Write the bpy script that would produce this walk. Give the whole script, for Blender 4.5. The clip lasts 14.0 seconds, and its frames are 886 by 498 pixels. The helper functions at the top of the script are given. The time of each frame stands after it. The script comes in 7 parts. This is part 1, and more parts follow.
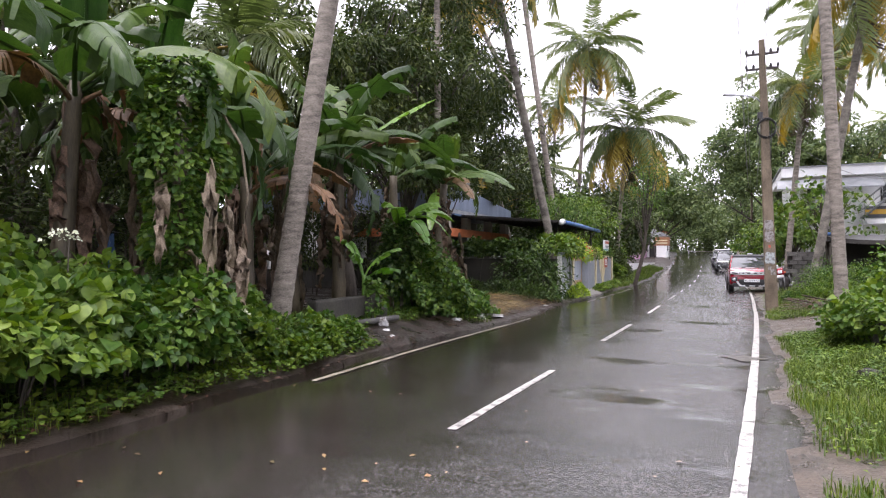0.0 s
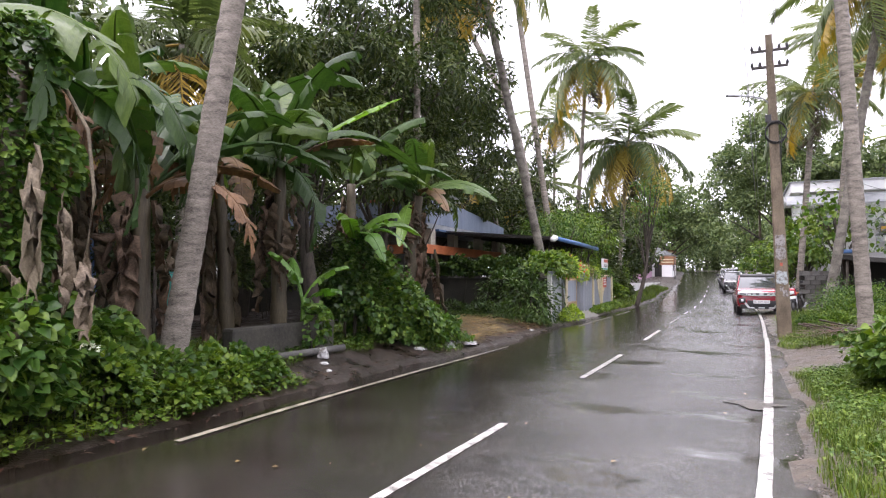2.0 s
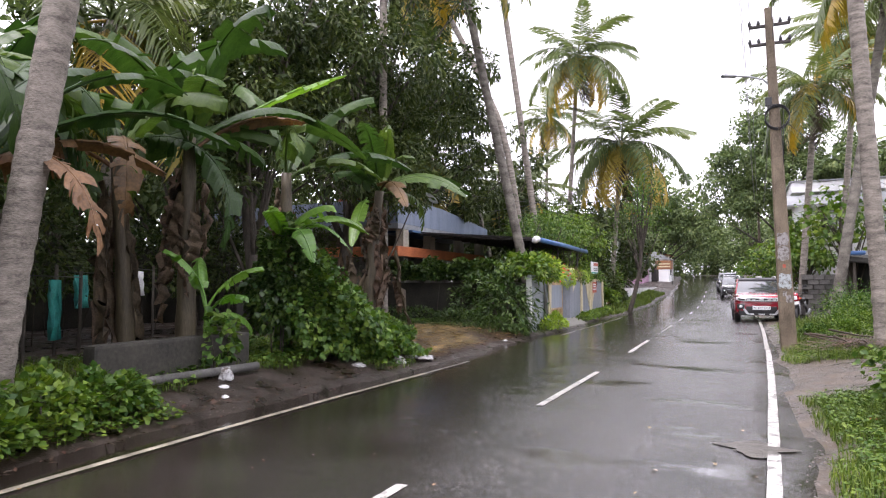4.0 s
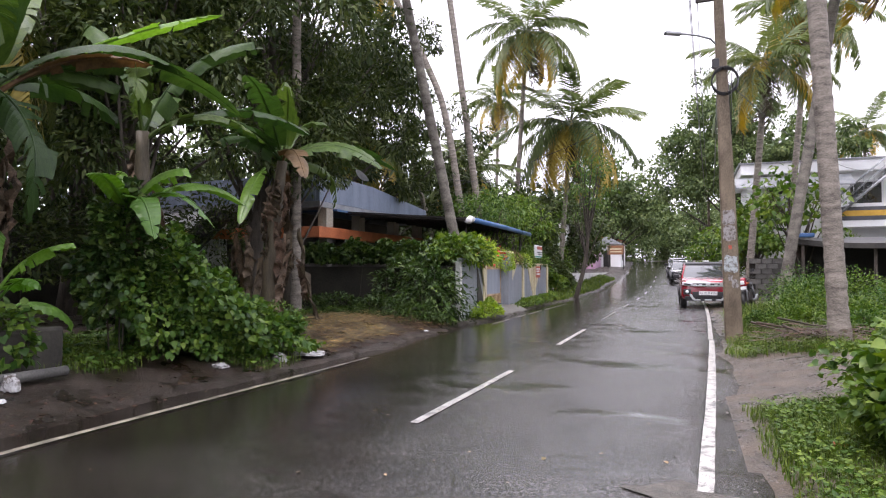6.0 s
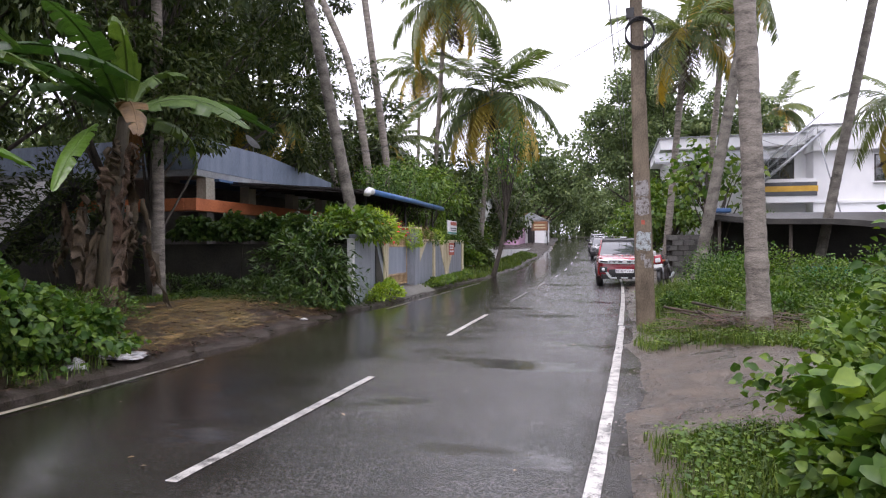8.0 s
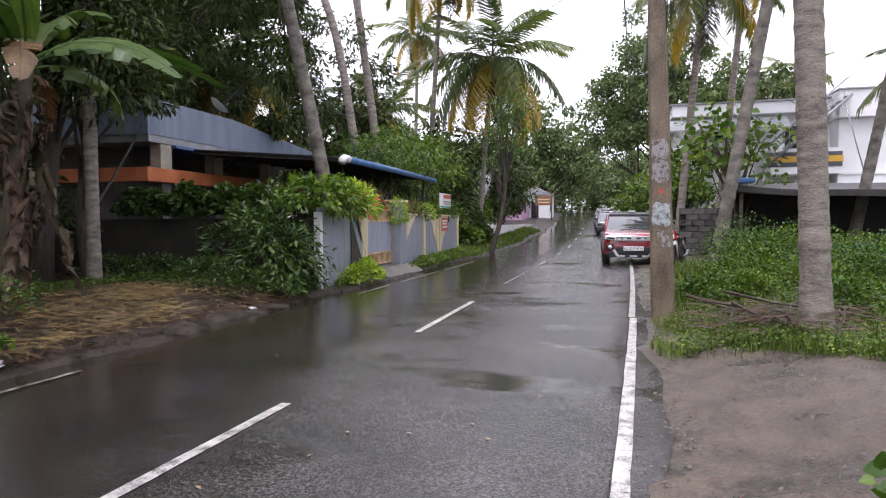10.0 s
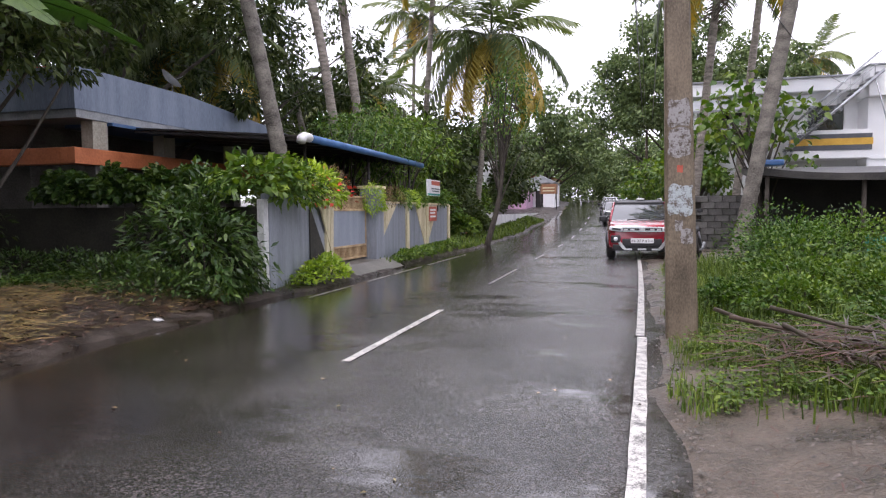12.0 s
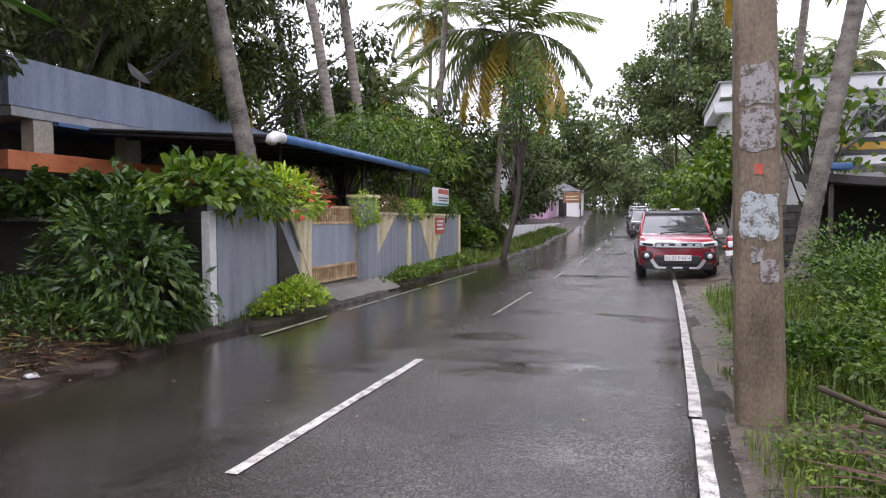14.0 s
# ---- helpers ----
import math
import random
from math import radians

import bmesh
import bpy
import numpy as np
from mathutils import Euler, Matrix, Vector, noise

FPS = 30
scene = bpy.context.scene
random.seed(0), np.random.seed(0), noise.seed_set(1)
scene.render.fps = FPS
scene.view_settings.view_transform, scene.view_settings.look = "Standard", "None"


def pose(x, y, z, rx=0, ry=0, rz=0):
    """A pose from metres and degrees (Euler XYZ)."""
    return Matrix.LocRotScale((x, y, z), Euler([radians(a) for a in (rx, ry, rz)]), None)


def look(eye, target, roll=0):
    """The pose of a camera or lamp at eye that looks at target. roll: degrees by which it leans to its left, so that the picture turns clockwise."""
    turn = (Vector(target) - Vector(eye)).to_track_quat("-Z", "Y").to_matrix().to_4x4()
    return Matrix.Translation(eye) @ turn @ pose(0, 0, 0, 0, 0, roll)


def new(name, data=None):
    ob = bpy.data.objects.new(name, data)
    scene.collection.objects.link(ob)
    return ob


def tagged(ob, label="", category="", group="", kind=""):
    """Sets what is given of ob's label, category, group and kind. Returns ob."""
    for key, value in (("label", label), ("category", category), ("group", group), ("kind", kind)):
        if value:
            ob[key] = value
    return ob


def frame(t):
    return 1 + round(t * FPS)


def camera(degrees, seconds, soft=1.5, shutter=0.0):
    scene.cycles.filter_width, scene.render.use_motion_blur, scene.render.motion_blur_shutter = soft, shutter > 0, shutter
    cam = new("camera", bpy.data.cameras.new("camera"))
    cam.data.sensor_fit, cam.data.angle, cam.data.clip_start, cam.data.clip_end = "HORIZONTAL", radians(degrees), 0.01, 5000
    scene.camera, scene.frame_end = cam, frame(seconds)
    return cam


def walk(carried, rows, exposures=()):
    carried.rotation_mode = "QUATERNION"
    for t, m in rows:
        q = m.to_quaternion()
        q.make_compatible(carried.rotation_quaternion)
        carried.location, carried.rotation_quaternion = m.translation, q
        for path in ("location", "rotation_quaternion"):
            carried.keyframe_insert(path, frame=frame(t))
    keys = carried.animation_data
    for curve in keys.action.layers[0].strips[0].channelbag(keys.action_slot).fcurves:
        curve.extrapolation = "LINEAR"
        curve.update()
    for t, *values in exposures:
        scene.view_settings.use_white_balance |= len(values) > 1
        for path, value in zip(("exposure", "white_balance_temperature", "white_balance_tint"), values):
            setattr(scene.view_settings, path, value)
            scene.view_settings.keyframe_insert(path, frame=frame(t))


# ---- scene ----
cam = camera(69.0, 14.0, soft=1.2)
# seconds, x, y, z, yaw, pitch, roll
ROWS = [
    (0.0, -0.000, 0.000, 1.439, 23.82, 0.98, -0.06),
    (0.5, -0.028, 0.509, 1.450, 24.27, 1.23, -0.10),
    (1.0, 0.004, 1.059, 1.456, 24.34, 1.81, -0.04),
    (1.5, 0.011, 1.570, 1.453, 24.38, 2.16, -0.10),
    (2.0, 0.046, 2.097, 1.442, 24.42, 2.72, -0.08),
    (2.5, 0.058, 2.607, 1.431, 24.49, 3.16, -0.04),
    (5.0, 0.161, 5.237, 1.403, 24.03, 3.20, 0.13),
    (5.5, 0.221, 5.756, 1.387, 23.19, 2.61, 0.09),
    (6.0, 0.275, 6.249, 1.371, 20.73, 1.94, 0.05),
    (6.5, 0.309, 6.748, 1.383, 17.09, 1.39, 0.09),
    (7.0, 0.396, 7.274, 1.403, 15.45, 0.92, 0.17),
    (7.5, 0.455, 7.779, 1.410, 15.03, 0.30, 0.18),
    (8.0, 0.534, 8.293, 1.417, 14.63, -0.21, 0.18),
    (10.5, 0.469, 10.975, 1.401, 15.29, -2.82, 0.26),
    (11.0, 0.496, 11.543, 1.402, 15.46, -3.08, 0.27),
    (11.5, 0.523, 12.156, 1.398, 15.59, -3.12, 0.26),
    (12.0, 0.516, 12.754, 1.391, 15.75, -3.32, 0.30),
    (12.5, 0.529, 13.342, 1.397, 15.90, -3.24, 0.31),
    (13.0, 0.500, 13.924, 1.413, 16.13, -3.30, 0.36),
    (13.5, 0.422, 14.511, 1.449, 16.77, -3.08, 0.28),
    (14.0, 0.358, 15.059, 1.482, 17.87, -2.55, 0.28),
]
walk(cam, [(t, pose(x, y, z, 90 + pitch, roll, yaw)) for t, x, y, z, yaw, pitch, roll in ROWS],
     exposures=[(0.0, 1.40, 6280, 24), (0.5, 1.56, 6280, 24), (2.5, 1.54, 6280, 24), (5.0, 1.45, 6280, 24), (8.0, 1.06, 6150, 24), (14.0, 1.14, 6150, 24)])

# ---- world, sun, exposure ----
world = bpy.data.worlds.new("overcast_sky")
scene.world = world
world.use_nodes = True
wn = world.node_tree.nodes
wl = world.node_tree.links
sky = wn.new("ShaderNodeTexSky")
sky.sky_type = 'NISHITA'
sky.sun_disc = False
sky.sun_elevation = radians(68)
sky.sun_rotation = radians(200)
sky.dust_density = 4.0
sat = wn.new("ShaderNodeHueSaturation")
sat.inputs["Saturation"].default_value = 0.12
wl.new(sky.outputs[0], sat.inputs["Color"])
cloud = wn.new("ShaderNodeMixRGB")          # an even layer of rain cloud under the sky
cloud.inputs[0].default_value = 0.75
cloud.inputs[2].default_value = (9.6, 9.8, 10.0, 1)
wl.new(sat.outputs[0], cloud.inputs[1])
wl.new(cloud.outputs[0], wn["Background"].inputs["Color"])
wn["Background"].inputs["Strength"].default_value = 0.13
sun_data = bpy.data.lights.new("sun", 'SUN')
sun_data.energy = 1.2
sun_data.angle = radians(25)
sun_data.color = (1.0, 0.97, 0.93)
sun = new("sun", sun_data)
sun.matrix_world = look((0, 0, 30), (6, 16, -14))


# ---- materials ----
def mat(name, a, b, rough=0.7, scale=6.0, fine=60.0, bump=0.3, metal=0.0, rough2=None, stretch=(1, 1, 1),
        vary=0.0, translucent=0.0, spec=0.5, bump_dist=0.02, island=False, coat=0.0):
    """Colour a to b by noise at two scales, with fine relief; vary: brightness from piece to piece."""
    m = bpy.data.materials.new(name)
    m.use_nodes = True
    n, l = m.node_tree.nodes, m.node_tree.links
    p = n["Principled BSDF"]
    tc = n.new("ShaderNodeTexCoord")
    mp = n.new("ShaderNodeMapping")
    mp.inputs["Scale"].default_value = stretch
    l.new(tc.outputs["Object"], mp.inputs[0])
    n1, n2 = n.new("ShaderNodeTexNoise"), n.new("ShaderNodeTexNoise")
    n1.inputs["Scale"].default_value, n1.inputs["Detail"].default_value = scale, 5
    n2.inputs["Scale"].default_value, n2.inputs["Detail"].default_value = fine, 4
    l.new(mp.outputs[0], n1.inputs[0])
    l.new(mp.outputs[0], n2.inputs[0])
    mx = n.new("ShaderNodeMath")
    mx.operation = 'MULTIPLY_ADD'
    mx.inputs[1].default_value = 0.45
    l.new(n2.outputs[0], mx.inputs[0])
    half = n.new("ShaderNodeMath")
    half.operation = 'MULTIPLY'
    half.inputs[1].default_value = 0.6
    l.new(n1.outputs[0], half.inputs[0])
    l.new(half.outputs[0], mx.inputs[2])
    r = n.new("ShaderNodeValToRGB")
    r.color_ramp.elements[0].position, r.color_ramp.elements[1].position = 0.36, 0.68
    r.color_ramp.elements[0].color, r.color_ramp.elements[1].color = (*a, 1), (*b, 1)
    l.new(mx.outputs[0], r.inputs[0])
    col = r.outputs[0]
    if vary:
        h = n.new("ShaderNodeHueSaturation")
        if island:
            g = n.new("ShaderNodeNewGeometry")
            rnd = g.outputs["Random Per Island"]
        else:
            g = n.new("ShaderNodeObjectInfo")
            rnd = g.outputs["Random"]
        mr = n.new("ShaderNodeMapRange")
        mr.inputs["To Min"].default_value, mr.inputs["To Max"].default_value = 1 - vary, 1 + vary
        l.new(rnd, mr.inputs[0])
        l.new(mr.outputs[0], h.inputs["Value"])
        mh = n.new("ShaderNodeMapRange")
        mh.inputs["To Min"].default_value, mh.inputs["To Max"].default_value = 0.5 + 0.06 * vary, 0.5 - 0.05 * vary
        l.new(rnd, mh.inputs[0])
        l.new(mh.outputs[0], h.inputs["Hue"])
        l.new(col, h.inputs["Color"])
        col = h.outputs[0]
    l.new(col, p.inputs["Base Color"])
    p.inputs["Metallic"].default_value = metal
    p.inputs["Specular IOR Level"].default_value = spec
    p.inputs["Coat Weight"].default_value = coat
    p.inputs["Coat Roughness"].default_value = 0.08
    if rough2 is None:
        p.inputs["Roughness"].default_value = rough
    else:
        rr = n.new("ShaderNodeMapRange")
        rr.inputs["From Min"].default_value, rr.inputs["From Max"].default_value = 0.35, 0.65
        rr.inputs["To Min"].default_value, rr.inputs["To Max"].default_value = rough, rough2
        l.new(n1.outputs[0], rr.inputs[0])
        l.new(rr.outputs[0], p.inputs["Roughness"])
    if bump:
        bp = n.new("ShaderNodeBump")
        bp.inputs["Strength"].default_value, bp.inputs["Distance"].default_value = bump, bump_dist
        l.new(mx.outputs[0], bp.inputs["Height"])
        l.new(bp.outputs[0], p.inputs["Normal"])
    if translucent:
        tr = n.new("ShaderNodeBsdfTranslucent")
        br = n.new("ShaderNodeHueSaturation")
        br.inputs["Saturation"].default_value, br.inputs["Value"].default_value = 1.15, 1.6
        l.new(col, br.inputs["Color"])
        l.new(br.outputs[0], tr.inputs["Color"])
        ms = n.new("ShaderNodeMixShader")
        ms.inputs[0].default_value = translucent
        l.new(p.outputs[0], ms.inputs[1])
        l.new(tr.outputs[0], ms.inputs[2])
        l.new(ms.outputs[0], n["Material Output"].inputs[0])
    return m


def wet_asphalt(name):
    """Dark wet asphalt: grain, worn wheel tracks, muddy film and shallow pools."""
    m = mat(name, (0.013, 0.0118, 0.0108), (0.048, 0.044, 0.040), rough=0.3, scale=0.9, fine=150, bump=0.0)
    n, l = m.node_tree.nodes, m.node_tree.links
    p = n["Principled BSDF"]
    tc = n.new("ShaderNodeTexCoord")
    grain = n.new("ShaderNodeTexVoronoi")
    grain.inputs["Scale"].default_value = 75
    l.new(tc.outputs["Object"], grain.inputs[0])
    mp = n.new("ShaderNodeMapping")
    mp.inputs["Scale"].default_value = (0.55, 1.15, 1)
    l.new(tc.outputs["Object"], mp.inputs[0])
    pool = n.new("ShaderNodeTexNoise")
    pool.inputs["Scale"].default_value, pool.inputs["Detail"].default_value, pool.inputs["Roughness"].default_value = 0.85, 7, 0.62
    l.new(mp.outputs[0], pool.inputs[0])
    wet = n.new("ShaderNodeMapRange")
    wet.interpolation_type = 'SMOOTHSTEP'
    wet.inputs["From Min"].default_value, wet.inputs["From Max"].default_value = 0.51, 0.65
    l.new(pool.outputs[0], wet.inputs[0])
    # standing water on the low side of the road, with a ragged shore
    sep = n.new("ShaderNodeSeparateXYZ")
    l.new(tc.outputs["Object"], sep.inputs[0])
    edge = n.new("ShaderNodeMath")
    edge.operation = 'MULTIPLY_ADD'
    edge.inputs[1].default_value = 3.5
    l.new(pool.outputs[0], edge.inputs[0])
    l.new(sep.outputs[0], edge.inputs[2])
    flood = n.new("ShaderNodeMapRange")
    flood.inputs["From Min"].default_value, flood.inputs["From Max"].default_value = 0.0, -1.1
    flood.inputs["To Max"].default_value = 0.9
    l.new(edge.outputs[0], flood.inputs[0])
    soaked = n.new("ShaderNodeMath")
    soaked.operation = 'MAXIMUM'
    l.new(wet.outputs[0], soaked.inputs[0])
    l.new(flood.outputs[0], soaked.inputs[1])
    wet = soaked
    ro = n.new("ShaderNodeMapRange")
    ro.inputs["To Min"].default_value, ro.inputs["To Max"].default_value = 0.27, 0.07
    l.new(wet.outputs[0], ro.inputs[0])
    l.new(ro.outputs[0], p.inputs["Roughness"])
    st = n.new("ShaderNodeMapRange")
    st.inputs["To Min"].default_value, st.inputs["To Max"].default_value = 0.75, 0.08
    l.new(wet.outputs[0], st.inputs[0])
    bp = n.new("ShaderNodeBump")
    bp.inputs["Distance"].default_value = 0.0048
    l.new(st.outputs[0], bp.inputs["Strength"])
    l.new(grain.outputs["Distance"], bp.inputs["Height"])
    wave = n.new("ShaderNodeTexNoise")
    wave.inputs["Scale"].default_value, wave.inputs["Detail"].default_value = 5.0, 3
    l.new(tc.outputs["Object"], wave.inputs[0])
    b2 = n.new("ShaderNodeBump")
    b2.inputs["Strength"].default_value, b2.inputs["Distance"].default_value = 0.08, 0.02
    l.new(wave.outputs[0], b2.inputs["Height"])
    l.new(bp.outputs[0], b2.inputs["Normal"])
    l.new(b2.outputs[0], p.inputs["Normal"])
    # brown mud film washed in from the left verge, with a ragged edge
    film = n.new("ShaderNodeMapRange")
    film.inputs["From Min"].default_value, film.inputs["From Max"].default_value = 0.6, -3.4
    film.inputs["To Max"].default_value = 0.85
    l.new(edge.outputs[0], film.inputs[0])
    mud = n.new("ShaderNodeMixRGB")
    mud.inputs[2].default_value = (0.0125, 0.0081, 0.0048, 1)
    l.new(film.outputs[0], mud.inputs[0])
    l.new(p.inputs["Base Color"].links[0].from_socket, mud.inputs[1])
    l.new(mud.outputs[0], p.inputs["Base Color"])
    p.inputs["IOR"].default_value = 1.5
    p.inputs["Specular IOR Level"].default_value = 0.75
    # paler and darker stones in the tar
    spot = n.new("ShaderNodeTexVoronoi")
    spot.inputs["Scale"].default_value = 80
    l.new(tc.outputs["Object"], spot.inputs[0])
    hs = n.new("ShaderNodeHueSaturation")
    hs.inputs["Saturation"].default_value = 0.9
    val = n.new("ShaderNodeMapRange")
    val.inputs["From Min"].default_value, val.inputs["From Max"].default_value = 0.15, 0.95
    val.inputs["To Min"].default_value, val.inputs["To Max"].default_value = 0.15, 2.6
    bw = n.new("ShaderNodeRGBToBW")
    l.new(spot.outputs["Color"], bw.inputs[0])
    l.new(bw.outputs[0], val.inputs[0])
    l.new(val.outputs[0], hs.inputs["Value"])
    l.new(mud.outputs[0], hs.inputs["Color"])
    l.new(hs.outputs[0], p.inputs["Base Color"])
    return m


M = {}
M["asphalt"] = wet_asphalt("wet_asphalt")
M["soil"] = mat("wet_soil", (0.018, 0.014, 0.010), (0.125, 0.098, 0.072), 0.20, 2.4, 42, 0.9, rough2=0.75, bump_dist=0.04)
def split_ground(m):
    """Dark humus on the grove's side of the road, sandier soil on the other."""
    n, l = m.node_tree.nodes, m.node_tree.links
    p = n["Principled BSDF"]
    tc = n.new("ShaderNodeTexCoord")
    sep = n.new("ShaderNodeSeparateXYZ")
    l.new(tc.outputs["Object"], sep.inputs[0])
    mr = n.new("ShaderNodeMapRange")
    mr.inputs["From Min"].default_value, mr.inputs["From Max"].default_value = -4.0, -2.0
    l.new(sep.outputs[0], mr.inputs[0])
    hu = n.new("ShaderNodeMixRGB")
    hu.blend_type = 'MULTIPLY'
    hu.inputs[0].default_value = 1.0
    hu.inputs[2].default_value = (0.30, 0.25, 0.21, 1)
    src = p.inputs["Base Color"].links[0].from_socket
    l.new(src, hu.inputs[1])
    mx = n.new("ShaderNodeMixRGB")
    l.new(mr.outputs[0], mx.inputs[0])
    l.new(hu.outputs[0], mx.inputs[1])
    l.new(src, mx.inputs[2])
    l.new(mx.outputs[0], p.inputs["Base Color"])


split_ground(M["soil"])
M["paint"] = mat("worn_road_paint", (0.05, 0.046, 0.042), (0.54, 0.52, 0.48), 0.3, 9, 85, 0.4)
M["paint"].node_tree.nodes["Color Ramp"].color_ramp.elements[0].position = 0.41
M["paint"].node_tree.nodes["Color Ramp"].color_ramp.elements[1].position = 0.56
M["paint_faint"] = mat("nearly_worn_off_road_paint", (0.04, 0.037, 0.034), (0.40, 0.38, 0.34), 0.3, 7, 85, 0.4)
M["paint_faint"].node_tree.nodes["Color Ramp"].color_ramp.elements[0].position = 0.46
M["paint_faint"].node_tree.nodes["Color Ramp"].color_ramp.elements[1].position = 0.62
M["paint_muddy"] = mat("muddy_road_paint", (0.05, 0.042, 0.032), (0.52, 0.47, 0.37), 0.3, 5, 70, 0.4)
M["palm_bark"] = mat("palm_bark", (0.065, 0.055, 0.045), (0.30, 0.265, 0.225), 0.85, 4, 30, 1.0, stretch=(1, 1, 3.5))
M["palm_dark"] = mat("mossy_palm_bark", (0.035, 0.030, 0.024), (0.21, 0.19, 0.16), 0.85, 3.5, 30, 0.8, stretch=(1, 1, 1.5))
M["dark_bark"] = mat("dark_bark", (0.022, 0.018, 0.014), (0.085, 0.07, 0.055), 0.85, 6, 40, 0.9, stretch=(2, 2, 0.5))
M["bananastem"] = mat("banana_stem", (0.030, 0.022, 0.014), (0.10, 0.080, 0.045), 0.6, 4, 30, 0.5, stretch=(3, 3, 0.4))
M["frond"] = mat("palm_frond_green", (0.060, 0.085, 0.024), (0.130, 0.165, 0.050), 0.42, 1.5, 14, 0.0, vary=0.3, translucent=0.3)
M["frond_y"] = mat("palm_frond_yellow", (0.20, 0.15, 0.025), (0.40, 0.29, 0.05), 0.45, 1.5, 14, 0.0, vary=0.25, translucent=0.3)
M["frond_d"] = mat("palm_frond_dry", (0.032, 0.022, 0.014), (0.105, 0.075, 0.048), 0.7, 2, 20, 0.0, vary=0.3)
M["banana"] = mat("banana_leaf", (0.026, 0.058, 0.012), (0.070, 0.118, 0.026), 0.34, 2.2, 22, 0.35, rough2=0.5, vary=0.4, translucent=0.25, stretch=(1, 6, 1), spec=0.35)
M["banana_l"] = mat("banana_leaf_young", (0.07, 0.16, 0.02), (0.14, 0.27, 0.045), 0.3, 2.2, 22, 0.2, vary=0.2, translucent=0.35)
M["banana_d"] = mat("banana_leaf_dry", (0.032, 0.021, 0.012), (0.155, 0.105, 0.066), 0.8, 5, 40, 0.5, vary=0.3, translucent=0.1)
M["banana_p"] = mat("banana_leaf_bleached", (0.095, 0.072, 0.050), (0.30, 0.235, 0.165), 0.8, 5, 40, 0.5, vary=0.2, translucent=0.1)
M["banana_o"] = mat("banana_leaf_withered", (0.065, 0.034, 0.015), (0.20, 0.105, 0.045), 0.6, 3, 30, 0.4, vary=0.25, translucent=0.15)
M["leaf_b"] = mat("broad_leaf", (0.044, 0.092, 0.013), (0.125, 0.195, 0.028), 0.45, 1.2, 25, 0.0, vary=0.45, translucent=0.25, island=True, spec=0.3)
M["leaf_v"] = mat("vine_leaf", (0.032, 0.074, 0.011), (0.090, 0.162, 0.024), 0.45, 1.2, 25, 0.0, vary=0.5, translucent=0.22, island=True, spec=0.3)
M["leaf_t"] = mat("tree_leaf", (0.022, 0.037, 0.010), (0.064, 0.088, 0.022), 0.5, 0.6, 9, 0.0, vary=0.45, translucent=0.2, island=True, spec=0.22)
# Paler than the near tree leaf: distance haze is mixed into this colour.
M["leaf_far"] = mat("hazed_tree_leaf", (0.050, 0.080, 0.026), (0.115, 0.155, 0.052), 0.55, 0.4, 6, 0.0, vary=0.4, translucent=0.2, island=True, spec=0.3)
M["leaf_y"] = mat("lime_leaf", (0.16, 0.26, 0.02), (0.36, 0.48, 0.05), 0.35, 3, 25, 0.0, vary=0.3, translucent=0.25, island=True)
M["leaf_d"] = mat("dark_shrub_leaf", (0.018, 0.042, 0.008), (0.058, 0.105, 0.018), 0.4, 1.2, 25, 0.0, vary=0.5, translucent=0.2, island=True, spec=0.35)
M["grass"] = mat("grass_blade", (0.046, 0.080, 0.012), (0.118, 0.172, 0.026), 0.5, 0.8, 8, 0.0, spec=0.25, vary=0.45, translucent=0.2, island=True)
M["straw"] = mat("straw", (0.07, 0.045, 0.016), (0.26, 0.18, 0.055), 0.6, 3, 30, 0.0, vary=0.4, island=True)
M["litter"] = mat("dead_leaf", (0.017, 0.010, 0.007), (0.085, 0.042, 0.022), 0.45, 3, 30, 0.0, vary=0.5, island=True)
M["flower"] = mat("pale_flower", (0.50, 0.55, 0.36), (0.75, 0.78, 0.62), 0.6, 10, 40, 0.0, vary=0.2, island=True)
M["redflower"] = mat("red_flower", (0.5, 0.03, 0.02), (0.75, 0.10, 0.05), 0.5, 10, 40, 0.0, vary=0.2, island=True)
M["concrete"] = mat("pole_concrete", (0.050, 0.036, 0.021), (0.20, 0.155, 0.105), 0.7, 4, 60, 0.4, stretch=(1, 1, 0.5))
M["poster"] = mat("peeling_paper", (0.12, 0.10, 0.085), (0.42, 0.42, 0.42), 0.7, 12, 60, 0.4)
# Dark moss, with the shade under the foliage also put into the colour.
M["moss_shade"] = mat("mossy_shade_plaster", (0.007, 0.007, 0.005), (0.044, 0.040, 0.030), 0.8, 1.6, 25, 0.5)
M["grey_paint"] = mat("streaked_grey_paint", (0.15, 0.165, 0.19), (0.29, 0.31, 0.345), 0.5, 2.2, 35, 0.15, stretch=(3, 3, 0.25))
M["cream"] = mat("weathered_cream_paint", (0.30, 0.24, 0.13), (0.74, 0.66, 0.45), 0.6, 2.0, 30, 0.2, stretch=(3, 3, 0.5))
M["parapet"] = mat("blue_grey_parapet", (0.105, 0.135, 0.19), (0.22, 0.265, 0.345), 0.5, 1.6, 25, 0.15, stretch=(2, 2, 0.3))
M["orange"] = mat("orange_band", (0.36, 0.10, 0.035), (0.58, 0.19, 0.075), 0.6, 2, 25, 0.15)
M["white_wall"] = mat("stained_white_wall", (0.45, 0.45, 0.44), (0.74, 0.74, 0.73), 0.7, 1.2, 30, 0.15, stretch=(1, 1, 0.5))
M["white"] = mat("white_paint", (0.70, 0.71, 0.72), (0.84, 0.84, 0.84), 0.6, 1.0, 30, 0.1)
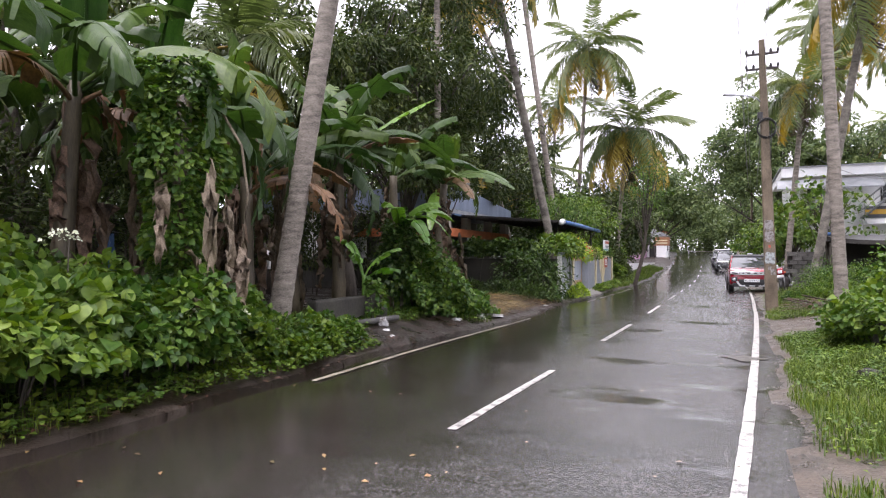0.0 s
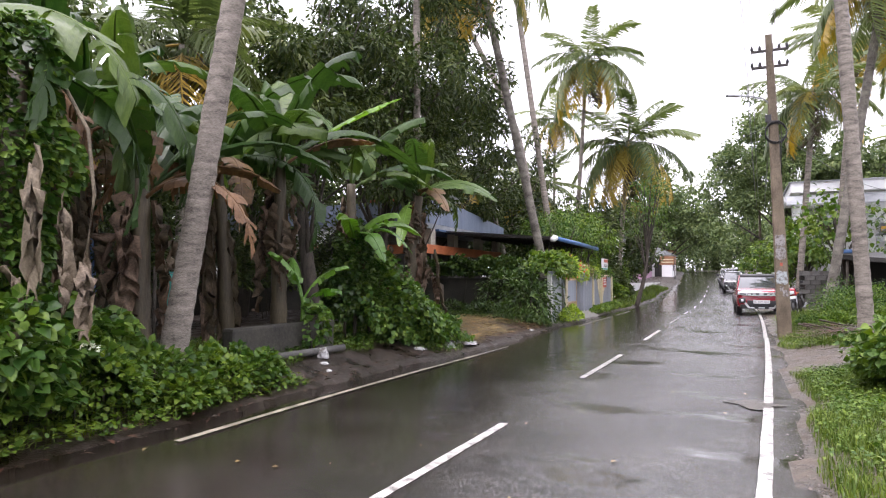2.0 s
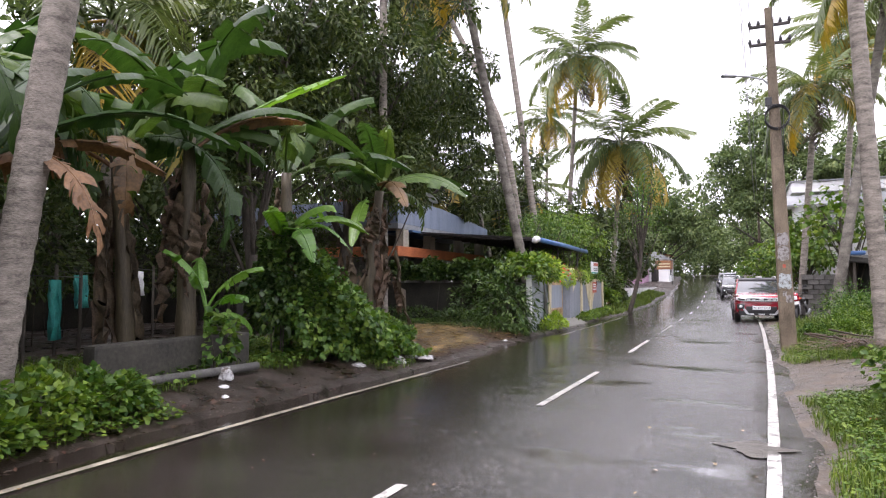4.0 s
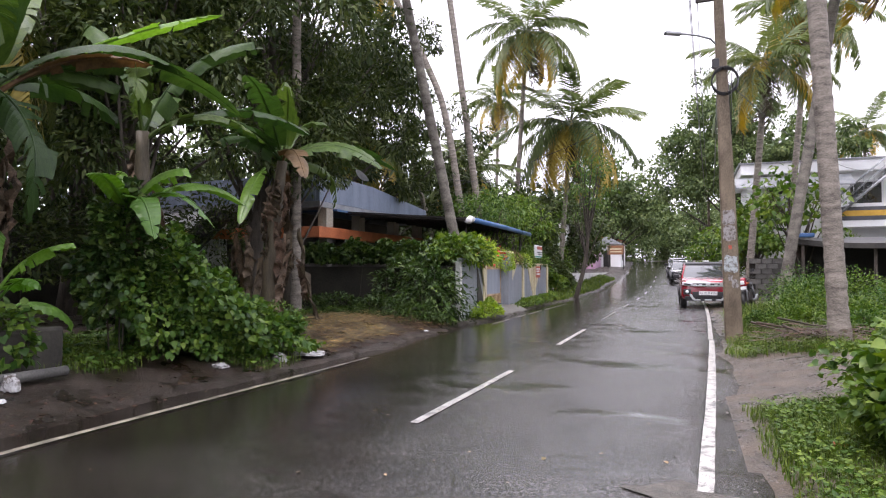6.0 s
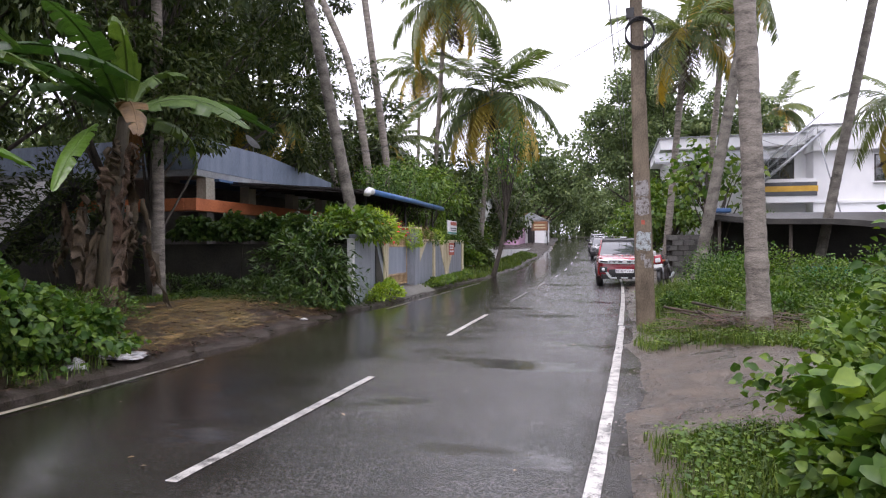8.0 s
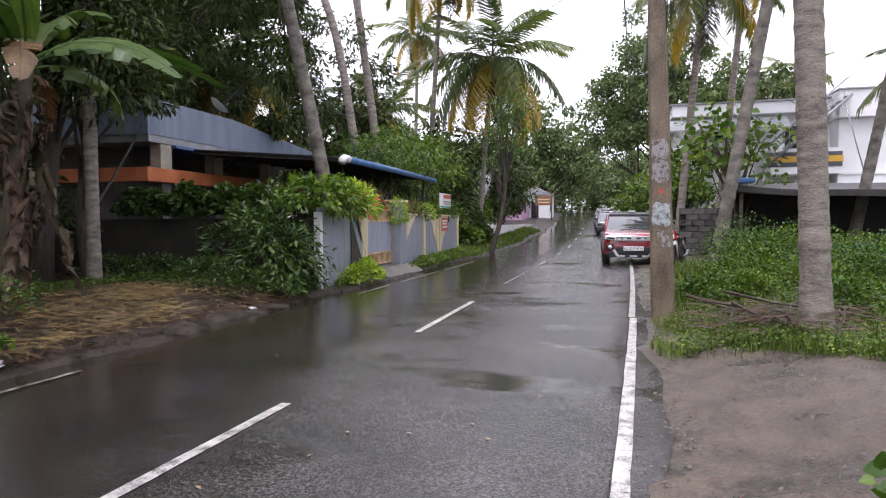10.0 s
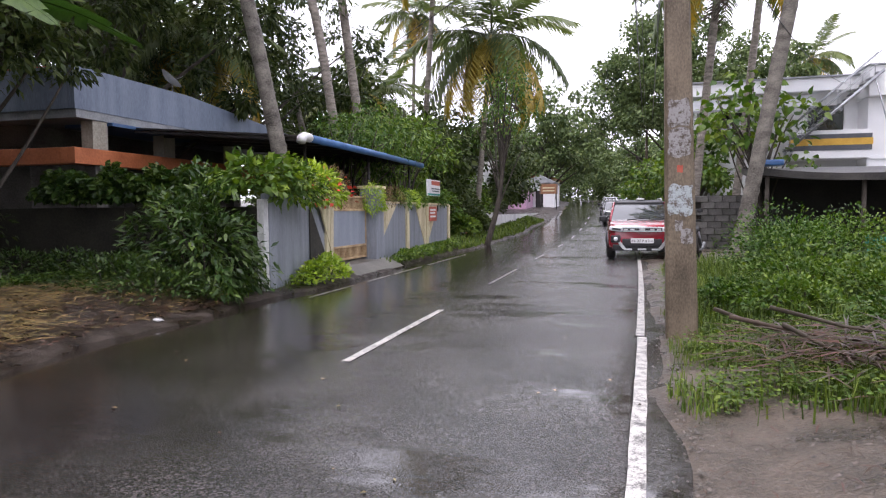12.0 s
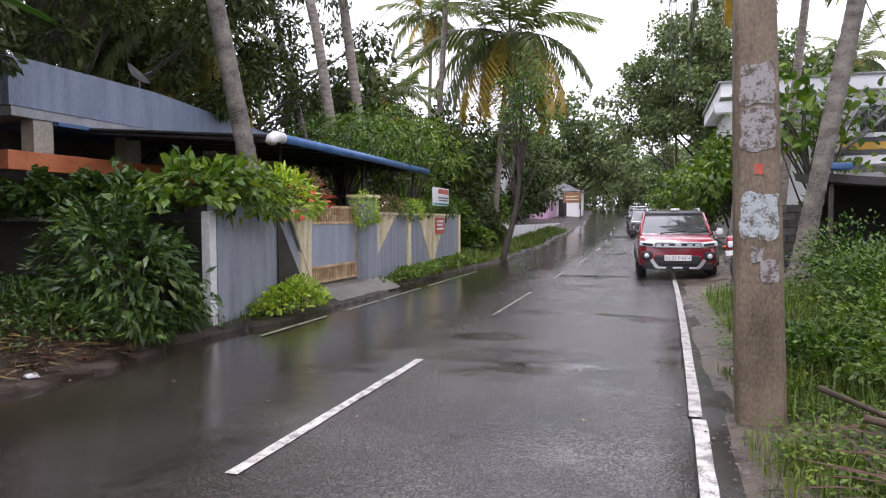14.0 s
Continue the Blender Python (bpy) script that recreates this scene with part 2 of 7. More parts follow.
M["blockwall"] = mat("concrete_block", (0.05, 0.048, 0.044), (0.15, 0.145, 0.135), 0.85, 3, 40, 0.5, vary=0.25)
# Near-black puts interior shade into the colour; also the stair slab's tone.
M["dark"] = mat("dark_interior_shade", (0.010, 0.010, 0.010), (0.03, 0.028, 0.026), 0.8, 2, 20, 0.1)
M["black"] = mat("black_plastic", (0.008, 0.008, 0.009), (0.022, 0.022, 0.024), 0.4, 5, 50, 0.05)
M["rubber"] = mat("tyre_rubber", (0.008, 0.008, 0.008), (0.02, 0.02, 0.02), 0.6, 8, 60, 0.2)
M["steel"] = mat("galvanised_steel", (0.22, 0.23, 0.24), (0.40, 0.41, 0.42), 0.4, 6, 50, 0.1, metal=0.8)
M["iron"] = mat("dark_iron", (0.02, 0.02, 0.02), (0.07, 0.06, 0.055), 0.6, 8, 60, 0.2, metal=0.4)
M["blue"] = mat("blue_sheet", (0.02, 0.06, 0.16), (0.05, 0.13, 0.30), 0.35, 2, 30, 0.1)
M["teal"] = mat("teal_cloth", (0.01, 0.14, 0.13), (0.03, 0.33, 0.28), 0.6, 4, 40, 0.3)
M["tarp"] = mat("black_tarpaulin", (0.012, 0.011, 0.010), (0.05, 0.045, 0.038), 0.5, 2, 30, 0.5)
M["redcar"] = mat("red_car_paint", (0.23, 0.006, 0.016), (0.28, 0.008, 0.02), 0.25, 1, 10, 0.0, coat=1.0)
M["greycar"] = mat("dark_grey_car_paint", (0.04, 0.045, 0.05), (0.07, 0.075, 0.08), 0.25, 1, 10, 0.0, coat=1.0)
M["silver"] = mat("silver_trim", (0.50, 0.51, 0.52), (0.66, 0.67, 0.68), 0.3, 4, 40, 0.0, metal=0.6)
M["glass_dark"] = mat("tinted_glass", (0.030, 0.035, 0.037), (0.050, 0.055, 0.058), 0.05, 1, 10, 0.0, spec=1.0, coat=1.0)
M["lamp_lens"] = mat("lamp_lens", (0.55, 0.56, 0.58), (0.75, 0.76, 0.78), 0.12, 8, 60, 0.0, coat=1.0)
M["plastic_w"] = mat("white_plastic", (0.55, 0.55, 0.55), (0.78, 0.78, 0.78), 0.35, 5, 40, 0.15)
M["rustred"] = mat("clay_red", (0.30, 0.05, 0.03), (0.48, 0.11, 0.06), 0.6, 4, 30, 0.2)
M["yellow"] = mat("ochre_band", (0.50, 0.28, 0.03), (0.66, 0.40, 0.06), 0.6, 2, 30, 0.1)
M["band"] = mat("slate_band", (0.05, 0.055, 0.065), (0.10, 0.105, 0.12), 0.6, 2, 30, 0.1)
M["pink"] = mat("pink_paint", (0.35, 0.20, 0.30), (0.52, 0.33, 0.45), 0.6, 2, 30, 0.1)
M["tin"] = mat("grey_roof_sheet", (0.16, 0.17, 0.18), (0.33, 0.34, 0.35), 0.45, 2, 30, 0.2)


# ---- mesh helpers ----
def link(name, verts, faces, material, parent=None, smooth=False):
    me = bpy.data.meshes.new(name)
    me.from_pydata([tuple(map(float, v)) for v in verts], [], [tuple(map(int, f)) for f in faces])
    me.materials.append(material)
    if smooth:
        me.polygons.foreach_set("use_smooth", [True] * len(me.polygons))
    ob = new(name, me)
    ob.parent = parent
    return ob


def link_np(name, V, F, material, parent=None, smooth=False):
    """A mesh from a vertex array and a triangle array."""
    me = bpy.data.meshes.new(name)
    V = np.ascontiguousarray(V, dtype=np.float32)
    F = np.ascontiguousarray(F, dtype=np.int32)
    me.vertices.add(len(V))
    me.vertices.foreach_set("co", V.ravel())
    me.loops.add(F.size)
    me.loops.foreach_set("vertex_index", F.ravel())
    me.polygons.add(len(F))
    me.polygons.foreach_set("loop_start", np.arange(0, F.size, F.shape[1], dtype=np.int32))
    me.polygons.foreach_set("loop_total", np.full(len(F), F.shape[1], dtype=np.int32))
    me.update(calc_edges=True)
    me.validate()
    me.materials.append(material)
    if smooth:
        me.polygons.foreach_set("use_smooth", np.ones(len(F), dtype=bool))
    ob = new(name, me)
    ob.parent = parent
    return ob


def part(name, bm, material, parent=None, label="", smooth=False):
    me = bpy.data.meshes.new(name)
    bm.normal_update()
    bm.to_mesh(me)
    bm.free()
    me.materials.append(material)
    if smooth:
        me.polygons.foreach_set("use_smooth", [True] * len(me.polygons))
    ob = new(name, me)
    ob.parent = parent
    return tagged(ob, label)


def empty(name, m=None, **tags):
    ob = new(name)
    ob.empty_display_size = 0.2
    if m is not None:
        ob.matrix_world = m
    return tagged(ob, **tags)


def block(sx, sy, sz, m=None, bevel=0.0, seg=2):
    """A bevelled block standing on its base, centred in x and y."""
    bm = bmesh.new()
    bmesh.ops.create_cube(bm, size=1.0, matrix=Matrix.Translation((0, 0, sz / 2)) @ Matrix.Diagonal((sx, sy, sz, 1)))
    if bevel:
        bmesh.ops.bevel(bm, geom=bm.edges[:], offset=bevel, segments=seg, profile=0.6, affect='EDGES')
    if m is not None:
        bmesh.ops.transform(bm, matrix=m, verts=bm.verts)
    return bm


def span(x0, x1, y0, y1, z0, z1, bevel=0.0, seg=2):
    return block(x1 - x0, y1 - y0, z1 - z0, Matrix.Translation(((x0 + x1) / 2, (y0 + y1) / 2, z0)), bevel, seg)


def merge(*bms):
    out = bms[0]
    for b in bms[1:]:
        me = bpy.data.meshes.new("tmp")
        b.to_mesh(me)
        out.from_mesh(me)
        b.free()
        bpy.data.meshes.remove(me)
    return out


def tube_arrays(pts, radii, n=8, cap=True):
    P = np.array(pts, dtype=float)
    k = len(P)
    R = np.full(k, radii) if np.isscalar(radii) else np.array(radii, dtype=float)
    T = np.gradient(P, axis=0)
    T /= np.maximum(np.linalg.norm(T, axis=1), 1e-9)[:, None]
    up = np.array((0.0, 0, 1)) if abs(T[0, 2]) < 0.9 else np.array((1.0, 0, 0))
    A = np.cross(T, up)
    A /= np.maximum(np.linalg.norm(A, axis=1), 1e-9)[:, None]
    B = np.cross(T, A)
    th = np.linspace(0, 2 * np.pi, n, endpoint=False)
    V = (P[:, None] + R[:, None, None] * (np.cos(th)[None, :, None] * A[:, None] + np.sin(th)[None, :, None] * B[:, None])).reshape(-1, 3)
    F = []
    for i in range(k - 1):
        for j in range(n):
            a, b = i * n + j, i * n + (j + 1) % n
            F += [(a, b, b + n), (a, b + n, a + n)]
    if cap:
        for base, flip in ((0, True), ((k - 1) * n, False)):
            for j in range(1, n - 1):
                F.append((base, base + j + 1, base + j) if flip else (base, base + j, base + j + 1))
    return V, np.array(F)


def tube(name, pts, radii, material, parent=None, n=8, label=""):
    V, F = tube_arrays(pts, radii, n)
    return tagged(link_np(name, V, F, material, parent, smooth=True), label)


def join(arrays):
    Vs, Fs, o = [], [], 0
    for V, F in arrays:
        Vs.append(V)
        Fs.append(np.asarray(F) + o)
        o += len(V)
    return np.concatenate(Vs), np.concatenate(Fs)


LEAF = {  # outline of a leaf lying along +x: half width, where it is widest, sag of the tip, fold
    "broad": (0.42, 0.36, 0.10, 0.10),
    "heart": (0.50, 0.28, 0.14, 0.12),
    "lance": (0.17, 0.45, 0.12, 0.05),
    "oval": (0.30, 0.45, 0.10, 0.08),
    "needle": (0.05, 0.4, 0.25, 0.0),
    "strip": (0.014, 0.5, 0.10, 0.0),
}


def leaf_cloud(C, D, S, kind, rng, roll=0.6):
    """Leaves with their stalk ends at C, pointing along D, S long."""
    w, at, sag, fold = LEAF[kind]
    k = len(C)
    D = D / np.maximum(np.linalg.norm(D, axis=1), 1e-9)[:, None]
    side = np.cross(D, np.array((0.0, 0, 1)) + rng.normal(0, roll, (k, 3)))
    side /= np.maximum(np.linalg.norm(side, axis=1), 1e-9)[:, None]
    up = np.cross(side, D)
    up *= np.where(up[:, 2:] < 0, -1, 1)
    S = S[:, None]
    ww = w * rng.uniform(0.8, 1.15, (k, 1))
    if kind in ("heart", "broad"):
        b0 = -0.10 if kind == "heart" else 0.08
        rows = [(b0, 0.55, 0.3), (0.22, 1.0, 0.9), (0.52, 0.86, 1.0), (0.80, 0.40, 0.5)]
        pts = [C, C + S * (D * 0.45 - up * 0.02), C + S * (D - up * sag)]
        for sgn in (1, -1):
            for a_, q_, f_ in rows:
                pts.append(C + S * (D * a_ + side * (sgn * ww * q_) + up * (fold * f_ - sag * a_ * a_)))
        V = np.stack(pts, 1).reshape(-1, 3)
        b = (np.arange(k) * 11)[:, None, None]
        F = (np.array([(0, 3, 4), (0, 4, 1), (1, 4, 5), (1, 5, 6), (1, 6, 2), (0, 8, 7), (0, 1, 8), (1, 9, 8), (1, 10, 9), (1, 2, 10)])[None] + b).reshape(-1, 3)
        return V, F
    v0 = C
    v1 = C + S * (D * at + side * ww + up * fold)
    v2 = C + S * (D * at - side * ww + up * fold)
    v3 = C + S * (D * (at + 0.08))
    v4 = C + S * (D - up * sag)
    V = np.stack([v0, v1, v2, v3, v4], 1).reshape(-1, 3)
    b = (np.arange(k) * 5)[:, None, None]
    F = (np.array([(0, 1, 3), (0, 3, 2), (1, 4, 3), (3, 4, 2)])[None] + b).reshape(-1, 3)
    return V, F


# ---- the lie of the land ----
def rise(y):
    u = min(max(0.0, y - 40.0), 75.0)
    return 0.05 * u * u / (u + 14.0)


def drift(y):
    """How far the road has swung to the left beyond the parked cars."""
    u = max(0.0, y - 42.0)
    return -0.00055 * u * u if u < 60 else -1.98 - 0.066 * (u - 60)


def right_line(y):
    return -0.20 + 0.062 * y - 0.00083 * y * y if y < 34 else 0.93 + drift(y)


def left_edge(y):
    return -5.02 + 0.10 * math.sin(y * 0.55) + 0.06 * math.sin(y * 1.9 + 1) + drift(y)


def right_edge(y):
    return right_line(y) + 0.42 - 0.012 * min(max(y, 0), 25) + 0.07 * math.sin(y * 1.3) + 0.04 * math.sin(y * 3.1)


def smooth01(a):
    a = min(max(a, 0.0), 1.0)
    return a * a * (3 - 2 * a)


def land(x, y):
    z = rise(y)
    le, re = left_edge(y), right_edge(y)
    if x < le:
        d = le - x
        z += 0.02 + 0.24 * smooth01(d / 1.6) + 0.05 * noise.noise((x * 0.9, y * 0.9, 0)) * smooth01(d / 0.5)
        if d > 12:
            z += 0.3 * smooth01((d - 12) / 10)
    elif x > re:
        d = x - re
        z += 0.015 + 0.20 * smooth01((d - 0.2) / 1.3) + 0.05 * noise.noise((x * 0.9, y * 0.9, 5)) * smooth01(d / 0.5)
    else:
        z -= 0.05
    return z


def grid(name, xs, ys, h, material):
    V = [(x, y, h(x, y)) for y in ys for x in xs]
    w = len(xs)
    F = [(j * w + i, j * w + i + 1, (j + 1) * w + i + 1, (j + 1) * w + i) for j in range(len(ys) - 1) for i in range(w - 1)]
    return link(name, V, F, material, smooth=True)


xs = [-2500, -800, -250, -90, -50, -34, -26, -21] + [-18 + 0.25 * i for i in range(145)] + [21, 26, 34, 50, 90, 250, 800, 2500]
ys = [-2500, -800, -250, -80, -40, -24, -16, -12] + [-10 + 0.3 * i for i in range(300)] + [82, 86, 92, 100, 110, 125, 145, 180, 260, 500, 1200, 2500]
tagged(grid("ground", xs, ys, land, M["soil"]), "wet brown soil and verge beside the road", "ground", kind="structure")

road_y = [-20 + 0.4 * i for i in range(270)] + [88 + 3 * i for i in range(7)]
RV, RF = [], []
for y in road_y:
    a, b = left_edge(y), right_edge(y)
    for k in range(13):
        u = k / 12
        RV.append((a + (b - a) * u, y, rise(y) - 0.012 + 0.012 * (1 - (2 * u - 1) ** 2)))
    RV.append((b + 0.01, y, rise(y) - 0.08))
    RV.append((a - 0.01, y, rise(y) - 0.08))
for j in range(len(road_y) - 1):
    o, q = j * 15, (j + 1) * 15
    for k in range(12):
        RF.append((o + k, o + k + 1, q + k + 1, q + k))
    RF.append((o + 12, o + 13, q + 13, q + 12))
    RF.append((o + 14, o, q, q + 14))
road = tagged(link("road", RV, RF, M["asphalt"], smooth=True), "wet dark asphalt road with shallow puddles", "road", kind="structure")


def stripe(x_of, y0, y1, width, gaps=(), material="paint"):
    """A line of road paint, broken where it has worn away."""
    rng = random.Random(int(y0 * 10))
    V, F = [], []
    n = max(2, int((y1 - y0) / 0.25))
    for i in range(n + 1):
        y = y0 + (y1 - y0) * i / n
        for s in (-0.5, -0.17, 0.17, 0.5):
            V.append((x_of(y) + s * width + (rng.uniform(-0.004, 0.004) if abs(s) == 0.5 else 0), y, rise(y) + 0.007))
    for i in range(n):
        y = y0 + (y1 - y0) * (i + 0.5) / n
        if any(a < y < b for a, b in gaps):
            continue
        for k in range(3):
            F.append((i * 4 + k, i * 4 + k + 1, i * 4 + k + 5, i * 4 + k + 4))
    return tagged(link("lane_marking", V, F, M[material], smooth=True), "worn white painted line on the wet road", "road marking", kind="structure")


stripe(right_line, -8, 10.30, 0.098)
stripe(right_line, 10.58, 20.1, 0.098)
stripe(lambda y: right_line(y) - 0.02, 20.16, 33, 0.092)
stripe(lambda y: right_line(y) - 0.02, 33, 90, 0.08, material="paint_faint")
stripe(lambda y: -4.5 + 0.05 * math.sin(y * 0.5), 6.4, 13.6, 0.078, material="paint_muddy")
stripe(lambda y: -4.5 + 0.05 * math.sin(y * 0.5), 13.6, 15.4, 0.06, material="paint_faint")
stripe(lambda y: -4.42 + drift(y), 22.2, 33, 0.055, ((24.0, 24.6), (26.0, 26.3), (28.2, 28.7)), "paint_faint")
for k in range(-1, 10):
    y0 = 5.05 + 6.58 * k
    stripe(lambda y: -1.97 - 0.26 * max(0, 1 - y / 16) + drift(y), y0, y0 + (3.25 if y0 < 30 else 2.0), 0.088 if y0 < 22 else 0.055, material="paint" if y0 < 22 else "paint_faint")


# ---- palms ----
def frond_mesh(name, length, droop, pairs, leaf_len, material, seed, hang=0.5):
    """One feathered palm leaf, growing along +x from its stalk end."""
    rng = np.random.default_rng(seed)
    s = np.linspace(0, 1, 15)
    x = length * (s - 0.10 * droop * s ** 3)
    z = length * (0.22 * s - 0.62 * droop * s ** 2.2)
    pts = np.stack([x, 0.05 * length * np.sin(s * 2.5) * rng.uniform(-1, 1), z], 1)
    stalk = tube_arrays(pts, np.linspace(0.035, 0.006, 15) * length / 3.5, 4)
    C, D, L = [], [], []
    for k in range(pairs):
        u = 0.16 + 0.84 * (k + rng.uniform(0, 0.6)) / pairs
        i = min(int(u * 14), 13)
        p = pts[i] + (pts[i + 1] - pts[i]) * (u * 14 - i)
        t = pts[i + 1] - pts[i]
        t = t / np.linalg.norm(t)
        for side in (-1, 1):
            d = t * (0.35 + 0.5 * u) + np.array((0, side * 1.0, 0)) + np.array((0, 0, -hang * rng.uniform(0.3, 1.4) + 0.15))
            C.append(p)
            D.append(d)
            L.append(leaf_len * (0.55 + 0.6 * math.sin(math.pi * min(u * 0.85 + 0.12, 1))) * rng.uniform(0.8, 1.15))
    C, D, L = np.array(C), np.array(D), np.array(L)
    D /= np.linalg.norm(D, axis=1)[:, None]
    w = np.cross(D, (0, 0, 1.0))
    w /= np.linalg.norm(w, axis=1)[:, None]
    wid = 0.022 * length / 3.5
    mid = C + D * L[:, None] * 0.5
    tip = C + D * L[:, None] * 0.92 + np.array((0, 0, -1.0)) * (L * hang * rng.uniform(0.25, 0.6, len(L)))[:, None]
    up = np.array((0, 0, 0.012))
    V = np.stack([C - w * wid, C + w * wid, mid - w * wid * 1.5, mid + w * wid * 1.5 + up, tip], 1).reshape(-1, 3)
    b = (np.arange(len(C)) * 5)[:, None, None]
    F = (np.array([(0, 1, 3), (0, 3, 2), (2, 3, 4)])[None] + b).reshape(-1, 3)
    V, F = join([stalk, (V, F)])
    ob = link_np(name, V, F, material)
    me = ob.data
    bpy.data.objects.remove(ob)
    return me


FROND = {"g": [frond_mesh("frond", 3.6, 0.55 + 0.25 * i, 44, 0.85, M["frond"], 10 + i, 0.45 + 0.12 * i) for i in range(4)],
         "y": [frond_mesh("frond", 3.4, 1.0 + 0.3 * i, 40, 0.80, M["frond_y"], 30 + i, 0.7) for i in range(2)],
         "d": [frond_mesh("frond", 2.8, 1.3 + 0.3 * i, 26, 0.7, M["frond_d"], 40 + i, 0.9) for i in range(2)]}


def palm(base, top, r, label, n=22, size=1.0, yellow=5, dry=2, bow=0.0, seed=0, dark=False, crown=True, via=()):
    rng = np.random.default_rng(seed)
    thing = empty("coconut_palm", Matrix.Translation(base), label=label, category="palm tree", group="coconut palms")
    b, t = np.zeros(3), np.array(top, dtype=float) - np.array(base, dtype=float)
    h = t[2]
    k = int(h / 0.11)
    s = np.linspace(0, 1, k)
    pts = b + s[:, None] * t + np.stack([bow * np.sin(s * np.pi), 0 * s, 0 * s], 1)
    if via:
        stops = np.array([base, *via, top], dtype=float) - np.array(base, dtype=float)
        pts = np.stack([np.interp(s * h, stops[:, 2], stops[:, j]) for j in range(3)], 1)
        kern = np.hanning(25) / np.hanning(25).sum()
        for j in range(2):
            pts[:, j] = np.convolve(np.pad(pts[:, j], 12, mode="reflect", reflect_type="odd"), kern, mode="valid")
    pts[0, 2] -= 0.3
    rad = r * (0.80 + 0.20 * (1 - s)) + r * 0.35 * np.exp(-s * h / 0.35)
    rad *= 1 + 0.055 * (np.arange(k) % 2) + rng.normal(0, 0.02, k)
    tube("trunk", pts, rad, M["palm_dark"] if dark else M["palm_bark"], thing, 12, "ringed bark")
    if crown:
        for i in range(n + yellow + dry):
            kind = "g" if i < n else ("y" if i < n + yellow else "d")
            u = (i + 0.5) / n if kind == "g" else 1
            pitch = 62 - 88 * u ** 0.8 + rng.uniform(-9, 9) if kind == "g" else (rng.uniform(-48, -20) if kind == "y" else rng.uniform(-72, -45))
            yaw = i * 137.5 + rng.uniform(-14, 14)
            me = FROND[kind][int(rng.integers(len(FROND[kind])))] if kind != "g" else FROND["g"][min(3, int(u * 3 + rng.uniform(0, 1)))]
            ob = new("frond", me)
            ob.parent = thing
            sc = size * rng.uniform(0.85, 1.12)
            ob.matrix_local = Matrix.LocRotScale(Vector(t) + Vector((0, 0, rng.uniform(-0.3, 0.15))), Euler((rng.uniform(-0.3, 0.3), radians(-pitch), radians(yaw))), (sc, sc, sc))
            if kind != "g":
                tagged(ob, "yellowing drooping frond" if kind == "y" else "dry brown hanging frond")
        for i in range(6):
            a = rng.uniform(0, 6.28)
            bm = bmesh.new()
            bmesh.ops.create_icosphere(bm, subdivisions=2, radius=0.13 * size)
            bmesh.ops.transform(bm, matrix=Matrix.Translation(Vector(t) + Vector((0.3 * math.cos(a), 0.3 * math.sin(a), -0.35 + rng.uniform(-0.2, 0.1)))) @ Matrix.Diagonal((1, 1, 1.25, 1)), verts=bm.verts)
            part("coconut", bm, M["frond"], thing, smooth=True)
    return thing


PALE = "tall coconut palm with a pale ringed trunk and drooping fronds"
DARKP = "leaning coconut palm with a dark mossy trunk"
palm((-6.3, 7.95, 0.2), (-4.75, 8.5, 10.6), 0.155, "leaning coconut palm with a pale ringed trunk among bananas", seed=1, n=18)
palm((-9.3, 20.7, 0.2), (-9.45, 20.8, 15.0), 0.125, PALE, seed=2, n=18)
palm((2.5, 17.9, 0.15), (1.88, 17.65, 14.0), 0.145, "coconut palm with a thick grey ringed trunk in the grass", seed=3, n=20)
palm((2.95, 28.6, 0.15), (5.1, 28.8, 12.4), 0.165, DARKP + " beside the shed", seed=4, n=22, yellow=4, dark=True)
palm((2.55, 35.2, 0.2), (3.45, 35.6, 10.0), 0.14, PALE, seed=5, n=20, yellow=3, dry=3, size=0.8)
palm((4.5, 40.0, 0.2), (5.8, 40.4, 13.8), 0.15, PALE, seed=6, n=22, yellow=6)
palm((6.5, 30.1, 0.2), (9.3, 30.9, 14.0), 0.15, DARKP, seed=7, n=20, dark=True)
palm((10.9, 35.4, 0.2), (11.0, 35.3, 6.6), 0.15, "short coconut palm beside the white house", seed=8, n=16, size=0.75, dry=5)
palm((-5.95, 24.95, 0.2), (-8.9, 24.8, 14.2), 0.165, DARKP + " over the carport roof", seed=9, n=18, dark=True)
palm((-8.4, 33.2, 0.2), (-14.0, 33.2, 17.5), 0.165, PALE, seed=10, n=20, via=[(-9.02, 33.2, 3.8), (-9.55, 33.2, 7.2), (-10.0, 33.2, 9.2), (-11.4, 33.2, 12.3)])
palm((-8.1, 34.4, 0.2), (-10.9, 34.4, 20.5), 0.165, PALE, seed=11, n=20)
palm((-11.6, 38.0, 0.2), (-16.5, 38.0, 19.0), 0.13, PALE, seed=12, n=16)
palm((-9.9, 45.0, 0.3), (-8.9, 45.4, 16.4), 0.15, PALE, seed=13, n=24, yellow=7, dry=3, size=1.15)
palm((-7.4, 47.5, 0.4), (-6.6, 47.8, 10.9), 0.16, "coconut palm with many yellowing lower fronds", seed=14, n=26, yellow=12, dry=4, size=1.35)
palm((-15.0, 59.0, 1.0), (-14.6, 59.0, 16.0), 0.15, PALE, seed=15, n=20)
palm((15.0, 73.0, 1.5), (15.3, 73.0, 14.0), 0.15, PALE, seed=16, n=22)
palm((12.0, 76.0, 1.5), (12.5, 76.0, 13.0), 0.15, PALE, seed=17, n=22)
palm((-13.0, 44.0, 0.4), (-12.4, 44.0, 7.5), 0.15, "half-grown coconut palm among trees", seed=18, n=22, yellow=5)
palm((-16.0, 52.0, 0.6), (-15.4, 52.0, 8.5), 0.15, "half-grown coconut palm among trees", seed=19, n=22, yellow=5)
